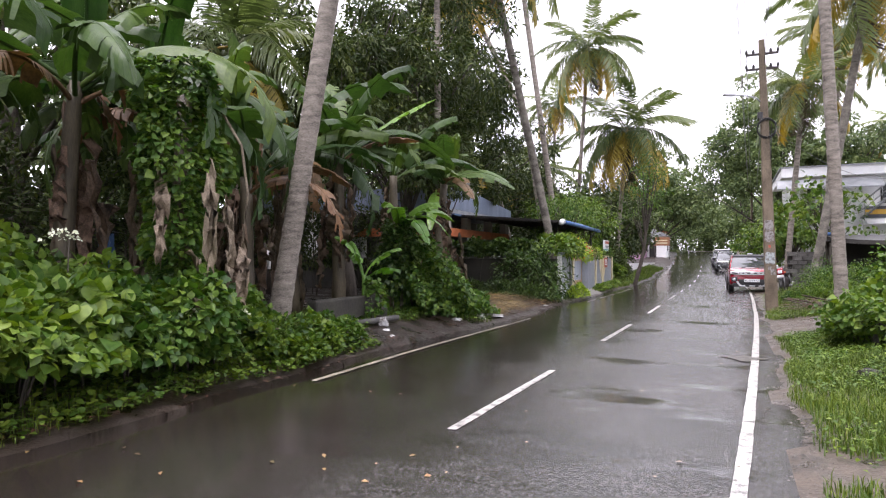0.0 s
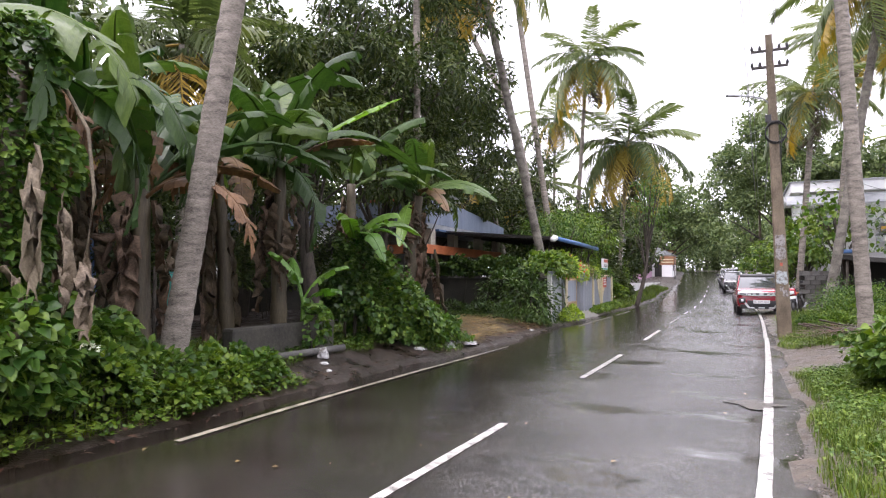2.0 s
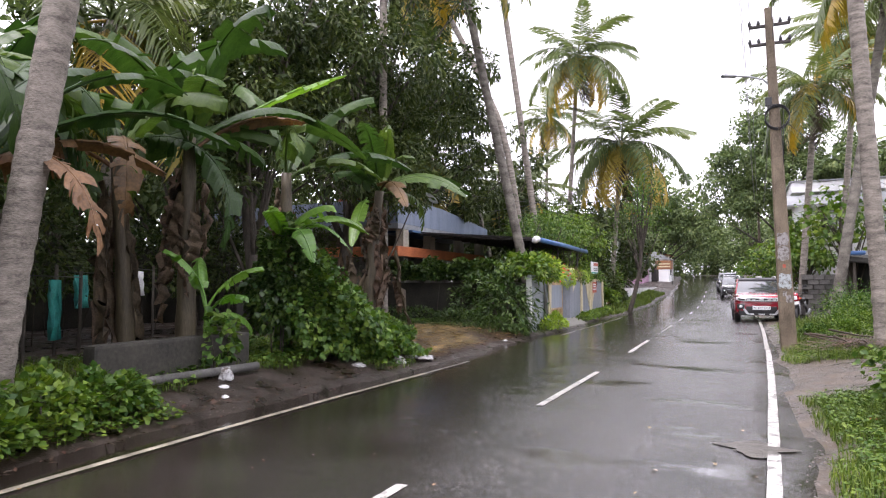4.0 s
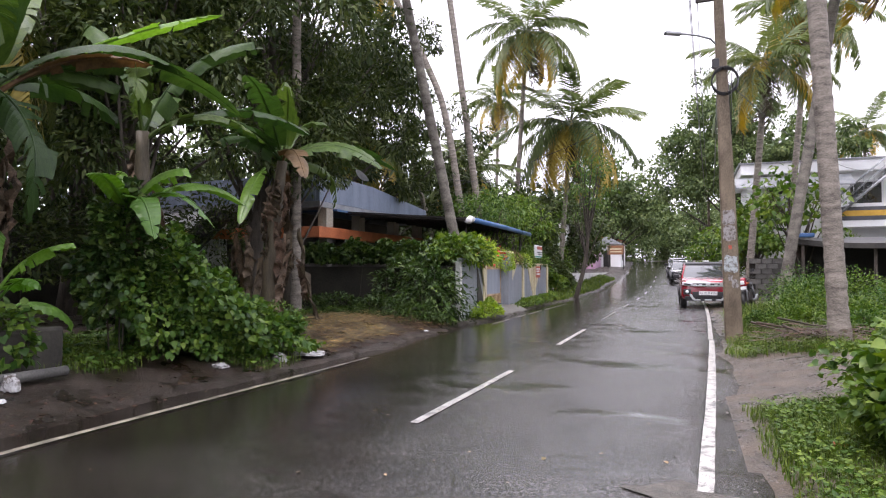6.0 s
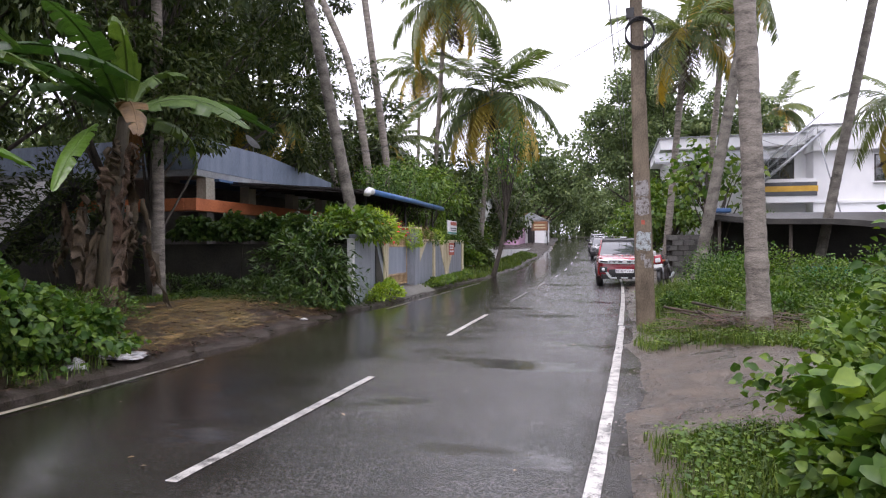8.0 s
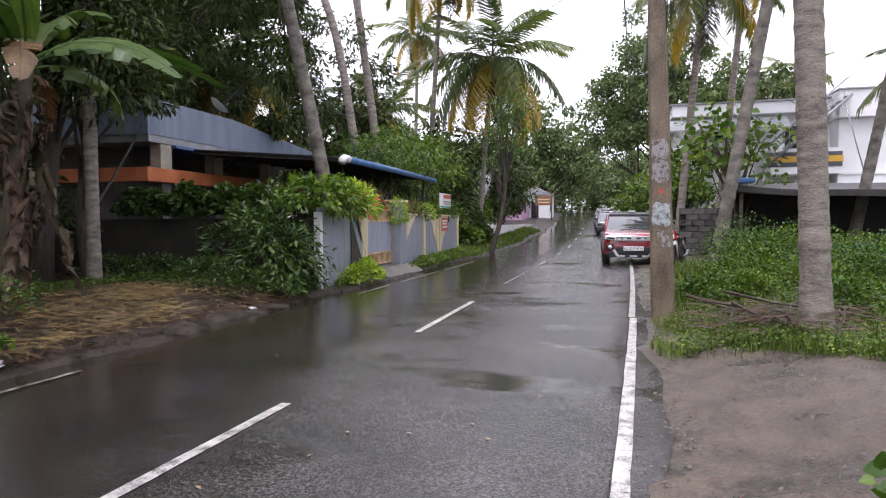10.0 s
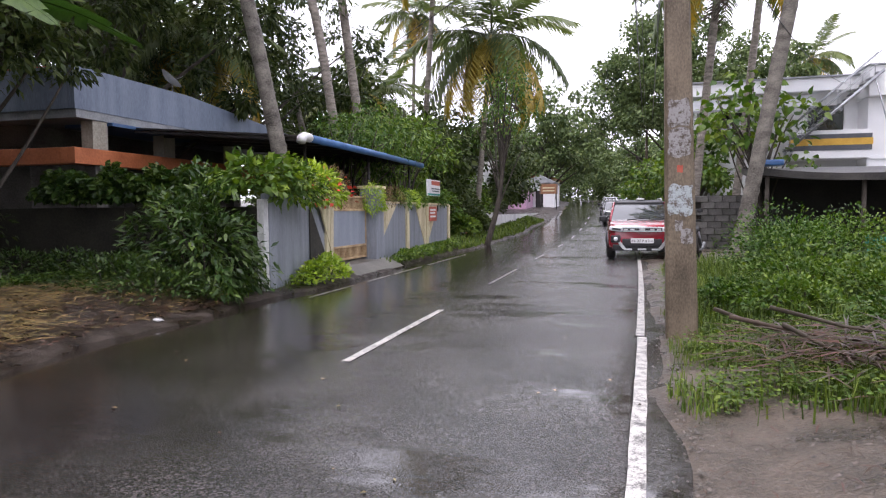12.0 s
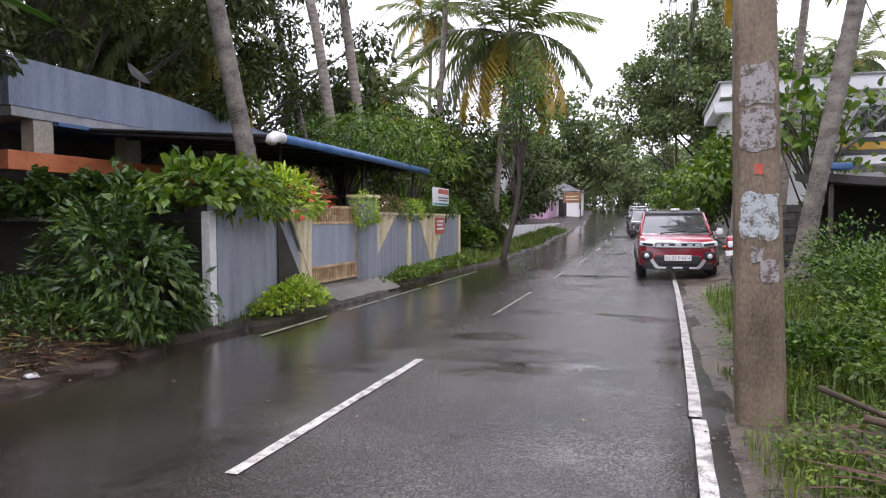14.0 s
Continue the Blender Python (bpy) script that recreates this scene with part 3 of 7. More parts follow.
palm((-14.2, 32.5, 0.2), (-14.0, 32.4, 7.6), 0.14, "half-grown coconut palm among trees", seed=21, n=20, yellow=8)
palm((-12.5, 14.0, 0.3), (-12.9, 14.3, 7.5), 0.15, "half-grown coconut palm among trees", seed=20, n=18, yellow=5)


# ---- bananas ----
def blade_mesh(name, length, width, arch, material, seed, torn=0.3, stalk=0.45):
    """A banana leaf along +x: stalk, midrib and a blade torn into drooping strips."""
    rng = np.random.default_rng(seed)
    n = 44
    s = np.linspace(0, 1, n + 1)
    ang = radians(52) - arch * s ** 1.25
    step = (length + stalk) / n
    x = np.concatenate([[0], np.cumsum(np.cos(ang[:-1]) * step)])
    z = np.concatenate([[0], np.cumsum(np.sin(ang[:-1]) * step)])
    bend = rng.uniform(-0.2, 0.2) * s ** 2 * length
    mid = np.stack([x, bend, z], 1)
    arr = [tube_arrays(mid, np.linspace(0.034, 0.005, n + 1), 5)]
    s0 = stalk / (length + stalk)
    for side in (-1, 1):
        V, F = [], []
        sag, skew, cut = rng.uniform(0, 0.4), 0.0, 1.0
        for i in range(n):
            if s[i] < s0:
                continue
            new_strip = rng.random() < torn
            if new_strip:
                sag, skew, cut = rng.uniform(0.0, 1.1), rng.uniform(-0.03, 0.09), rng.uniform(0.82, 1.0)
            o = len(V)
            for j, e in enumerate((i, i + 1)):
                u = (s[e] - s0) / (1 - s0)
                half = width * 0.5 * cut * max(0.03, math.sin(math.pi * min(0.05 + 0.95 * u, 1) ** 0.8) ** 0.5)
                for q in (0, 0.3, 0.65, 1.0):
                    w = half * q
                    gap = (0.12 * step * q * q * 4 if new_strip and j == 0 else 0)
                    fall = 0.16 * q - (0.10 + 0.80 * sag) * q * q
                    V.append((mid[e, 0] + 0.16 * w + skew * q * q + gap, mid[e, 1] + side * w * (1 - 0.3 * sag * q), mid[e, 2] + fall * width * 0.6 + 0.010 * math.sin(e * 1.7 + side + seed) * q))
            for q in range(3):
                a = o + q
                F += [(a, a + 1, a + 5), (a, a + 5, a + 4)]
        arr.append((np.array(V), np.array(F)))
    V, F = join(arr)
    ob = link_np(name, V, F, material, smooth=True)
    me = ob.data
    bpy.data.objects.remove(ob)
    return me


def hanging_mesh(name, length, width, seed, material):
    """A dead leaf folded down along the stem, crumpled into flaps."""
    rng = np.random.default_rng(seed)
    n = 18
    V, F = [], []
    for i in range(n + 1):
        s = i / n
        w = width * (0.25 + 0.75 * math.sin(math.pi * s) ** 0.6) * rng.uniform(0.6, 1.2)
        fold = width * rng.uniform(-0.5, 0.6)
        x0 = 0.10 * math.sin(s * 3) + rng.normal(0, 0.03)
        for q in (-1, -0.4, 0.2, 1):
            V.append((x0 + fold * (1 - abs(q)) + rng.normal(0, 0.02), q * w * 0.5 + rng.normal(0, 0.02), -s * length + rng.normal(0, 0.03) - 0.12 * abs(q) * (i % 3)))
    for i in range(n):
        for q in range(3):
            a = i * 4 + q
            F += [(a, a + 1, a + 5), (a, a + 5, a + 4)]
    ob = link_np(name, np.array(V), np.array(F), material)
    me = ob.data
    bpy.data.objects.remove(ob)
    return me


BLADE = [blade_mesh("leaf", 2.3 + 0.1 * (i % 3), 0.60, 1.05 + 0.28 * i, M["banana"], 60 + i, 0.10 + 0.07 * i) for i in range(6)]
BLADE_L = [blade_mesh("leaf", 1.1, 0.40, 1.1 + 0.4 * i, M["banana_l"], 70 + i, 0.1) for i in range(2)]
BLADE_O = [blade_mesh("leaf", 1.9, 0.50, 2.3 + 0.3 * i, M["banana_o"], 80 + i, 0.5) for i in range(2)]
HANG = [hanging_mesh("dead_leaf", 1.3 + 0.25 * i, 0.20 + 0.03 * (i % 3), 90 + i, M["banana_d"]) for i in range(6)]

HANG_P = [hanging_mesh("dead_leaf", 1.2, 0.17, 190 + i, M["banana_p"]) for i in range(3)]


def banana(base, height, r, label, leaves=9, size=1.0, dead=5, withered=1, seed=0, young=False, tilt=(0, 0)):
    rng = np.random.default_rng(500 + seed)
    thing = empty("banana_plant", Matrix.Translation(base), label=label, category="banana plant", group="banana plants")
    s = np.linspace(0, 1, 12)
    pts = np.stack([tilt[0] * s ** 1.5, tilt[1] * s ** 1.5, s * height - 0.2 * (s == 0)], 1)
    tube("stem", pts, r * (1.15 - 0.5 * s) * (1 + 0.06 * np.sin(s * 40)), M["bananastem"] if not young else M["banana_l"], thing, 9)
    top = Vector(pts[-1])
    for i in range(leaves):
        me = (BLADE_L if young else BLADE)[int(rng.integers(2 if young else 6))]
        ob = new("leaf", me)
        ob.parent = thing
        sc = size * rng.uniform(0.8, 1.1)
        pitch = rng.uniform(-14, 8) + (26 if i > leaves - 4 else -16)
        ob.matrix_local = Matrix.LocRotScale(top - Vector((0, 0, rng.uniform(0, 0.25))), Euler((rng.uniform(-0.35, 0.35), radians(-pitch), radians(i * 137.5 + rng.uniform(-20, 20) + seed * 47))), (sc, sc, sc))
    for i in range(withered):
        ob = new("leaf", BLADE_O[i % 2])
        ob.parent = thing
        tagged(ob, "withered orange-brown leaf")
        ob.matrix_local = Matrix.LocRotScale(top - Vector((0, 0, 0.3)), Euler((0, radians(15), radians(rng.uniform(0, 360)))), (size, size, size))
    for i in range(dead):
        ob = new("dead_leaf", HANG[int(rng.integers(6))])
        ob.parent = thing
        a = rng.uniform(0, 6.28)
        ob.matrix_local = Matrix.LocRotScale(top * rng.uniform(0.62, 0.98) + Vector((math.cos(a) * r * 1.2, math.sin(a) * r * 1.2, 0)), Euler((rng.uniform(-0.15, 0.15), rng.uniform(-0.15, 0.15), a)), (rng.uniform(0.6, 1.3), rng.uniform(0.6, 1.3), size * rng.uniform(0.5, 1.15)))
    return thing


BAN = "tall banana plant with torn leaves and dry hanging leaves"
for i, (x, y, h, n) in enumerate([(-7.6, 5.4, 3.2, 10), (-8.6, 7.6, 3.4, 10), (-8.4, 11.2, 3.0, 10), (-10.2, 9.6, 3.6, 9),
                                  (-10.6, 6.0, 3.8, 9), (-9.2, 3.6, 3.6, 9), (-7.6, 2.4, 3.4, 9), (-12.0, 11.0, 3.6, 8), (-11.6, 3.0, 3.8, 8)]):
    banana((x, y, land(x, y)), h + 0.25, 0.14, BAN, n + 2, 1.12, 6, 2, seed=i, tilt=(0.15 * math.sin(i * 2.1), 0.2 * math.cos(i * 1.3)))
def arched_leaf(plant, base, tip, lift, width, material, seed, torn=0.25, label="", face=0.0):
    """A long banana leaf from its stalk end over a bow to its tip, its blade torn into strips."""
    rng = np.random.default_rng(seed)
    A, B = np.array(base, dtype=float), np.array(tip, dtype=float)
    n = 40
    s = np.linspace(0, 1, n + 1)[:, None]
    ctrl = (A + B) / 2 + np.array((0, 0, lift))
    mid = (1 - s) ** 2 * A + 2 * s * (1 - s) * ctrl + s ** 2 * B
    T = np.gradient(mid, axis=0)
    T /= np.linalg.norm(T, axis=1)[:, None]
    flat = np.array((B[1] - A[1], A[0] - B[0], 0.0))
    flat = flat / max(np.linalg.norm(flat), 1e-6)
    W = flat - (T @ flat)[:, None] * T
    W /= np.linalg.norm(W, axis=1)[:, None]
    N = np.cross(W, T)
    N *= np.where(N[:, 2:] < 0, -1, 1)
    W = W * math.cos(face) + N * math.sin(face)
    arr = [tube_arrays(mid, np.linspace(0.032, 0.006, n + 1), 6)]
    for side in (-1, 1):
        V, F = [], []
        sag, cut, skew = rng.uniform(0, 0.3), 1.0, 0.0
        for i in range(5, n):
            if rng.random() < torn:
                sag, cut, skew = rng.uniform(0, 0.75), rng.uniform(0.85, 1.0), rng.uniform(-0.05, 0.06)
            o = len(V)
            for e in (i, i + 1):
                u = (e - 5) / (n - 5)
                half = width * 0.6 * cut * max(0.03, math.sin(math.pi * min(0.04 + 0.96 * u, 1) ** 0.85) ** 0.5)
                for q in (0, 0.3, 0.65, 1.0):
                    fall = 0.22 * q - (0.10 + 0.9 * sag) * q * q
                    V.append(mid[e] + W[e] * side * half * q * (1 - 0.25 * sag * q) + T[e] * skew * q * q + np.array((0, 0, fall * half + 0.006 * math.sin(e * 1.9 + seed) * q)))
            for q in range(3):
                a = o + q
                F += [(a, a + 1, a + 5), (a, a + 5, a + 4)]
        arr.append((np.array(V), np.array(F)))
    V, F = join(arr)
    V = V - np.array(plant.location)
    return tagged(link_np("leaf", V, F, M[material], plant, smooth=True), label)


stout = banana((-8.1, 17.8, 0.25), 3.5, 0.17, "stout banana plant with a thick skirt of dry leaves", 5, 0.8, 9, 1, seed=21, tilt=(0.15, 0.3))
for k in range(16):
    ob = new("dead_leaf", HANG[k % 6])
    ob.parent = stout
    ob.matrix_local = Matrix.LocRotScale((-0.85 + 0.11 * k, 0.3 * math.sin(k * 2.1), 1.75 + 0.4 * math.sin(k * 1.3)), Euler((0.22 * math.sin(k * 1.9), 0.25 * math.cos(k * 1.7), k * 1.1)), (1, 0.75, 0.8 + 0.3 * math.sin(k * 0.9)))
for tip, lift, w, m, sd in (((-6.85, 21.4, 4.0), 0.9, 0.5, "banana", 1), ((-7.2, 14.4, 3.7), 0.8, 0.55, "banana", 2), ((-6.7, 15.2, 4.7), 0.7, 0.5, "banana", 3), ((-5.95, 19.0, 3.6), 0.9, 0.68, "banana", 4), ((-8.8, 19.6, 4.6), 0.8, 0.5, "banana", 5), ((-6.4, 16.6, 3.1), 0.8, 0.45, "banana_o", 6)):
    arched_leaf(stout, (-7.95, 18.1, 3.75), tip, lift, w, m, 700 + sd, face=-0.5 if sd == 4 else 0.0)
arched_leaf(stout, (-7.9, 17.4, 3.5), (-7.5, 16.1, 2.25), 0.35, 0.32, "banana_l", 710, 0.05, "pale green young hanging leaf")
tall = banana((-7.0, 8.1, 0.25), 2.5, 0.14, BAN, 3, 0.9, 9, 1, seed=22)
for base, tip, lift, w, m, sd, fc in (((-6.95, 8.15, 2.6), (-7.0, 7.75, 5.0), 0.1, 0.62, "banana", 1, 0.2), ((-6.95, 8.2, 2.65), (-5.6, 10.4, 3.15), 1.0, 0.5, "banana", 2, 0), ((-6.95, 8.2, 2.65), (-6.0, 10.0, 3.75), 1.1, 0.5, "banana", 3, 0),
                              ((-6.95, 8.1, 2.6), (-5.9, 6.6, 3.4), 0.9, 0.5, "banana", 4, 0), ((-6.95, 8.1, 2.6), (-8.2, 9.6, 4.4), 0.6, 0.55, "banana", 5, 0.3), ((-6.95, 8.2, 2.6), (-6.1, 9.8, 2.75), 0.7, 0.4, "banana_o", 6, 0)):
    arched_leaf(tall, base, tip, lift, w, m, 720 + sd, 0.22, "withered orange-brown leaf" if m == "banana_o" else "", fc)
second = banana((-7.4, 11.4, 0.25), 3.4, 0.14, BAN, 3, 0.9, 10, 0, seed=23)
for base, tip, lift, w, m, sd, fc in (((-7.4, 11.4, 3.5), (-6.2, 13.2, 4.1), 0.9, 0.5, "banana", 1, 0), ((-7.4, 11.5, 3.55), (-6.55, 14.4, 5.4), 0.3, 0.42, "banana_l", 2, 0.3), ((-7.4, 11.5, 3.5), (-6.0, 14.2, 3.7), 1.2, 0.5, "banana", 3, 0),
                              ((-7.4, 11.5, 3.5), (-6.1, 12.6, 4.0), 0.5, 0.38, "banana_o", 4, 0), ((-7.4, 11.4, 3.5), (-5.7, 10.2, 3.9), 0.9, 0.5, "banana", 5, 0), ((-7.4, 11.4, 3.5), (-6.6, 9.0, 4.2), 0.9, 0.5, "banana", 6, 0), ((-7.4, 11.4, 3.5), (-8.6, 12.8, 5.6), 0.4, 0.55, "banana", 7, 0.3)):
    arched_leaf(second, base, tip, lift, w, m, 740 + sd, 0.22, "withered orange-brown leaf" if m == "banana_o" else "", fc)
third = banana((-7.3, 13.6, 0.25), 3.2, 0.14, BAN, 3, 0.9, 10, 0, seed=24)
for tip, lift, w, m, sd in (((-6.1, 16.2, 3.85), 0.9, 0.48, "banana", 1), ((-5.9, 14.6, 3.4), 0.8, 0.48, "banana", 2), ((-8.4, 15.4, 4.4), 0.7, 0.5, "banana", 4)):
    arched_leaf(third, (-7.3, 13.6, 3.3), tip, lift, w, m, 760 + sd)
banana((-6.5, 10.9, 0.25), 0.9, 0.05, "young banana shoot with pale green leaves", 5, 0.75, 0, 0, seed=30, young=True)
yb = banana((-6.75, 12.75, 0.25), 1.9, 0.07, "young banana plant over a mound of vines", 2, 0.8, 1, 0, seed=31, young=True)
for tip, lift, w, sd in (((-5.75, 12.3, 1.75), 0.75, 0.36, 1), ((-6.1, 14.5, 2.35), 0.8, 0.36, 2), ((-5.7, 13.3, 1.95), 0.8, 0.34, 3), ((-6.3, 11.8, 2.5), 0.4, 0.3, 4)):
    arched_leaf(yb, (-6.7, 12.8, 2.1), tip, lift, w, "banana_l", 780 + sd, 0.12)


# ---- shrubs, vines, trees, grass ----
def shell(center, radii, n, rng, lump=0.28, low=-0.15, inner=0.55):
    """Points and outward ways on an uneven dome."""
    d = rng.normal(0, 1, (n * 2, 3))
    d /= np.linalg.norm(d, axis=1)[:, None]
    d = d[d[:, 2] > low][:n]
    ph = rng.uniform(0, 6.28, (5, 3))
    fr = rng.uniform(1.6, 4.2, (5, 3))
    bumps = sum(np.sin((d * fr[i] + ph[i]).sum(1) * 1.5) for i in range(5)) / 5
    rad = (1 + lump * bumps * 1.6) * rng.uniform(inner, 1.0, len(d)) ** 0.5
    return np.array(center) + d * rad[:, None] * np.array(radii), d


def bush(name, label, center, radii, n, size, kind="broad", material="leaf_b", seed=0, stems=5, droop=0.5, lump=0.28, low=-0.15, inner=0.5, category="shrub", group=""):
    rng = np.random.default_rng(seed)
    z0 = land(center[0], center[1])
    thing = empty(name, Matrix.Translation((center[0], center[1], z0)), label=label, category=category, group=group)
    c = np.array((0, 0, center[2]))
    C, d = shell(c, radii, n, rng, lump, low, inner)
    C[:, 2] = np.maximum(C[:, 2], 0.03)
    D = d + rng.normal(0, 0.55, d.shape) + np.array((0, 0, -droop))
    V, F = leaf_cloud(C, D, size * rng.uniform(0.55, 1.25, len(C)), kind, rng)
    tagged(link_np("foliage", V, F, M[material], thing), kind="stuff")
    for i in range(stems):
        a = rng.uniform(0, 6.28)
        q = rng.uniform(0.2, 0.8)
        e = c + np.array((math.cos(a) * radii[0] * q, math.sin(a) * radii[1] * q, radii[2] * rng.uniform(0.2, 0.7)))
        b = np.array((math.cos(a) * radii[0] * 0.25, math.sin(a) * radii[1] * 0.25, -0.1))
        s = np.linspace(0, 1, 5)[:, None]
        tube("stem", b + (e - b) * s + np.array((0, 0, 0.15)) * np.sin(s * 3.14), np.linspace(0.014, 0.005, 5), M["dark_bark"], thing, 5)
    return thing


def tree(name, label, base, height, crown, n, leaf, kind="oval", material="leaf_t", seed=0, r=0.2, clumps=60, lean=(0, 0), low=0.25, clump_r=0.8):
    """A tapered trunk, forking limbs and a crown of leaf clumps with gaps."""
    rng = np.random.default_rng(seed)
    z0 = land(base[0], base[1])
    thing = empty(name, Matrix.Translation((base[0], base[1], z0)), label=label, category="tree")
    cx, cy, cz = lean[0], lean[1], height - crown[2]
    fork = np.array((cx * 0.5, cy * 0.5, height * low))
    s = np.linspace(0, 1, 10)[:, None]
    top = np.array((cx, cy, height * 0.9))
    pts = np.array((0, 0, -0.3)) + (top - np.array((0, 0, -0.3))) * s + np.stack([0.25 * np.sin(s[:, 0] * 5 + seed), 0.25 * np.cos(s[:, 0] * 4 + seed) - 0.25, 0 * s[:, 0]], 1)
    tube("trunk", pts, np.linspace(r * 1.15, r * 0.12, 10), M["dark_bark"], thing, 9)
    centers, _ = shell((cx, cy, cz), crown, clumps, rng, 0.34, -0.75, 0.12)
    for i in range(min(clumps, 14 if name == "far_tree" else 24)):
        e = centers[i]
        k = int(np.clip((e[2] / height - 0.1) * 9 * rng.uniform(0.5, 0.9), 1, 8))
        b = pts[k]
        u = np.linspace(0, 1, 6)[:, None]
        tube("limb", b + (e - b) * u + np.array((0, 0, 0.5)) * np.sin(u * 3.14) * rng.uniform(-0.5, 1), np.linspace(r * 0.32, 0.015, 6), M["dark_bark"], thing, 5)
    per = n // clumps
    Cs, Ds = [], []
    for c in centers:
        k = rng.normal(0, 1, (per, 3))
        k /= np.linalg.norm(k, axis=1)[:, None]
        rr = clump_r * rng.uniform(0.6, 1.35)
        Cs.append(c + k * rr * rng.uniform(0.15, 1, (per, 1)) ** 0.6 * np.array((1, 1, 0.7)))
        Ds.append(k * 0.8 + rng.normal(0, 0.5, k.shape) + np.array((0, 0, -0.45)))
    C, D = np.concatenate(Cs), np.concatenate(Ds)
    V, F = leaf_cloud(C, D, leaf * rng.uniform(0.6, 1.3, len(C)), kind, rng)
    tagged(link_np("crown", V, F, M[material], thing), kind="stuff")
    return thing


def blades(name, label, spots, height, material="grass", seed=0, width=0.012):
    """Grass: bent blades at the given spots."""
    rng = np.random.default_rng(seed)
    C = np.array(spots)
    k = len(C)
    a = rng.uniform(0, 6.28, k)
    out = np.stack([np.cos(a), np.sin(a), 0 * a], 1)
    side = np.stack([-np.sin(a), np.cos(a), 0 * a], 1)
    h = height * rng.uniform(0.4, 1.3, k)[:, None]
    w = width * rng.uniform(0.6, 1.4, k)[:, None]
    bend = rng.uniform(0.1, 0.75, k)[:, None]
    up = np.array((0, 0, 1.0))
    m = C + h * (up * 0.62 + out * bend * 0.28)
    t = C + h * (up * (1.0 - 0.35 * bend) + out * bend * 0.95)
    V = np.stack([C - side * w, C + side * w, m - side * w * 0.8, m + side * w * 0.8, t], 1).reshape(-1, 3)
    b = (np.arange(k) * 5)[:, None, None]
    F = (np.array([(0, 1, 3), (0, 3, 2), (2, 3, 4)])[None] + b).reshape(-1, 3)
    return tagged(link_np(name, V, F, M[material]), label, "grass", kind="stuff")


def scatter(n, x0, x1, y0, y1, rng, keep=None, z=0.0):
    out = []
    while len(out) < n:
        x, y = rng.uniform(x0, x1), rng.uniform(y0, y1)
        if keep is None or rng.random() < keep(x, y):
            out.append((x, y, land(x, y) + z))
    return out


rng0 = np.random.default_rng(77)
SH = "broad-leaved green shrub on the wet verge"
# the leafy bank beside the first stretch of road
for i, (x, y, h, r) in enumerate([(-5.9, 2.2, 0.9, 0.95), (-5.75, 3.5, 0.95, 0.8), (-5.75, 4.6, 0.75, 0.7), (-6.6, 3.2, 1.35, 1.0), (-6.7, 4.6, 1.2, 0.95), (-6.5, 1.0, 1.3, 1.1), (-5.8, 5.6, 0.6, 0.6), (-5.8, 0.6, 0.9, 0.9), (-6.4, 5.9, 0.7, 0.7), (-5.9, -1.0, 1.0, 1.0), (-7.5, 2.0, 1.6, 1.2), (-5.75, 5.3, 1.05, 0.75), (-6.3, 6.6, 0.9, 0.7)]):
    bush("shrub", SH, (x, y, h * 0.48), (r, r, h * 0.62), 2100, 0.10, "heart", "leaf_b" if i % 3 == 1 else "leaf_v", 100 + i, 6, 0.55, group="leafy bank")
for i, (x, y, h, r) in enumerate([(-5.75, 6.5, 0.62, 0.55), (-5.85, 7.3, 0.6, 0.55), (-5.7, 8.1, 0.5, 0.5), (-5.8, 8.8, 0.45, 0.45), (-5.5, 7.4, 0.38, 0.4), (-6.3, 7.0, 0.5, 0.6)]):
    bush("low_weed", "low broad-leaved weeds at the road edge", (x, y, h * 0.3), (r, r, h * 0.7), 1100, 0.08, "broad", "leaf_v" if i % 2 else "leaf_b", 120 + i, 3, 0.3, group="roadside weeds")
# the creeper-covered column
vine = empty("creeper_column", Matrix.Translation((-6.0, 5.75, 0.2)), label="tall dead stem smothered in green creepers", category="creeper")
rngv = np.random.default_rng(5)
tube("stem", [(0, 0, -0.2), (0.05, 0, 1.5), (0, 0.1, 3.3)], [0.14, 0.12, 0.08], M["bananastem"], vine)
hgt = rngv.uniform(0.9, 3.6, 5200)
ang = rngv.uniform(0, 6.28, 5200)
rr = (0.42 + 0.14 * np.sin(ang * 3 + hgt * 2.3) + 0.10 * np.sin(hgt * 6)) * rngv.uniform(0.6, 1, 5200) ** 0.4 * np.where(hgt > 3.2, 0.75, 1) * np.clip(0.35 + (hgt - 0.9) * 0.6, 0.35, 1)
CC = np.stack([rr * np.cos(ang), rr * np.sin(ang), hgt], 1)
DD = np.stack([np.cos(ang), np.sin(ang), 0 * ang - 0.5], 1) + rngv.normal(0, 0.45, (5200, 3))
Vv, Fv = leaf_cloud(CC, DD, 0.085 * rngv.uniform(0.6, 1.3, 5200), "heart", rngv)
tagged(link_np("foliage", Vv, Fv, M["leaf_v"], vine), kind="stuff")
for k, (x, y, z, a, s) in enumerate([(0.16, -0.42, 2.3, -0.6, 0.95), (0.62, -0.10, 2.4, -0.9, 1.15), (0.60, 0.14, 2.0, 0.2, 0.9), (0.48, -0.25, 1.35, 1.2, 0.6), (0.70, 0.30, 1.5, -0.4, 0.7)]):
    ob = new("dead_leaf", HANG_P[k % 3])
    ob.parent = vine
    tagged(ob, "dry brown hanging banana leaf")
    ob.matrix_local = Matrix.LocRotScale((x, y, z), Euler((0, 0, a)), (0.8, 0.8, s * 0.9))
tube("dead_stalk", [(0.45, 0.25, 3.0), (0.7, 0.3, 2.6), (0.78, 0.32, 2.0), (0.72, 0.3, 1.4)], 0.018, M["banana_p"], vine, 5, "dry hanging leaf stalk")
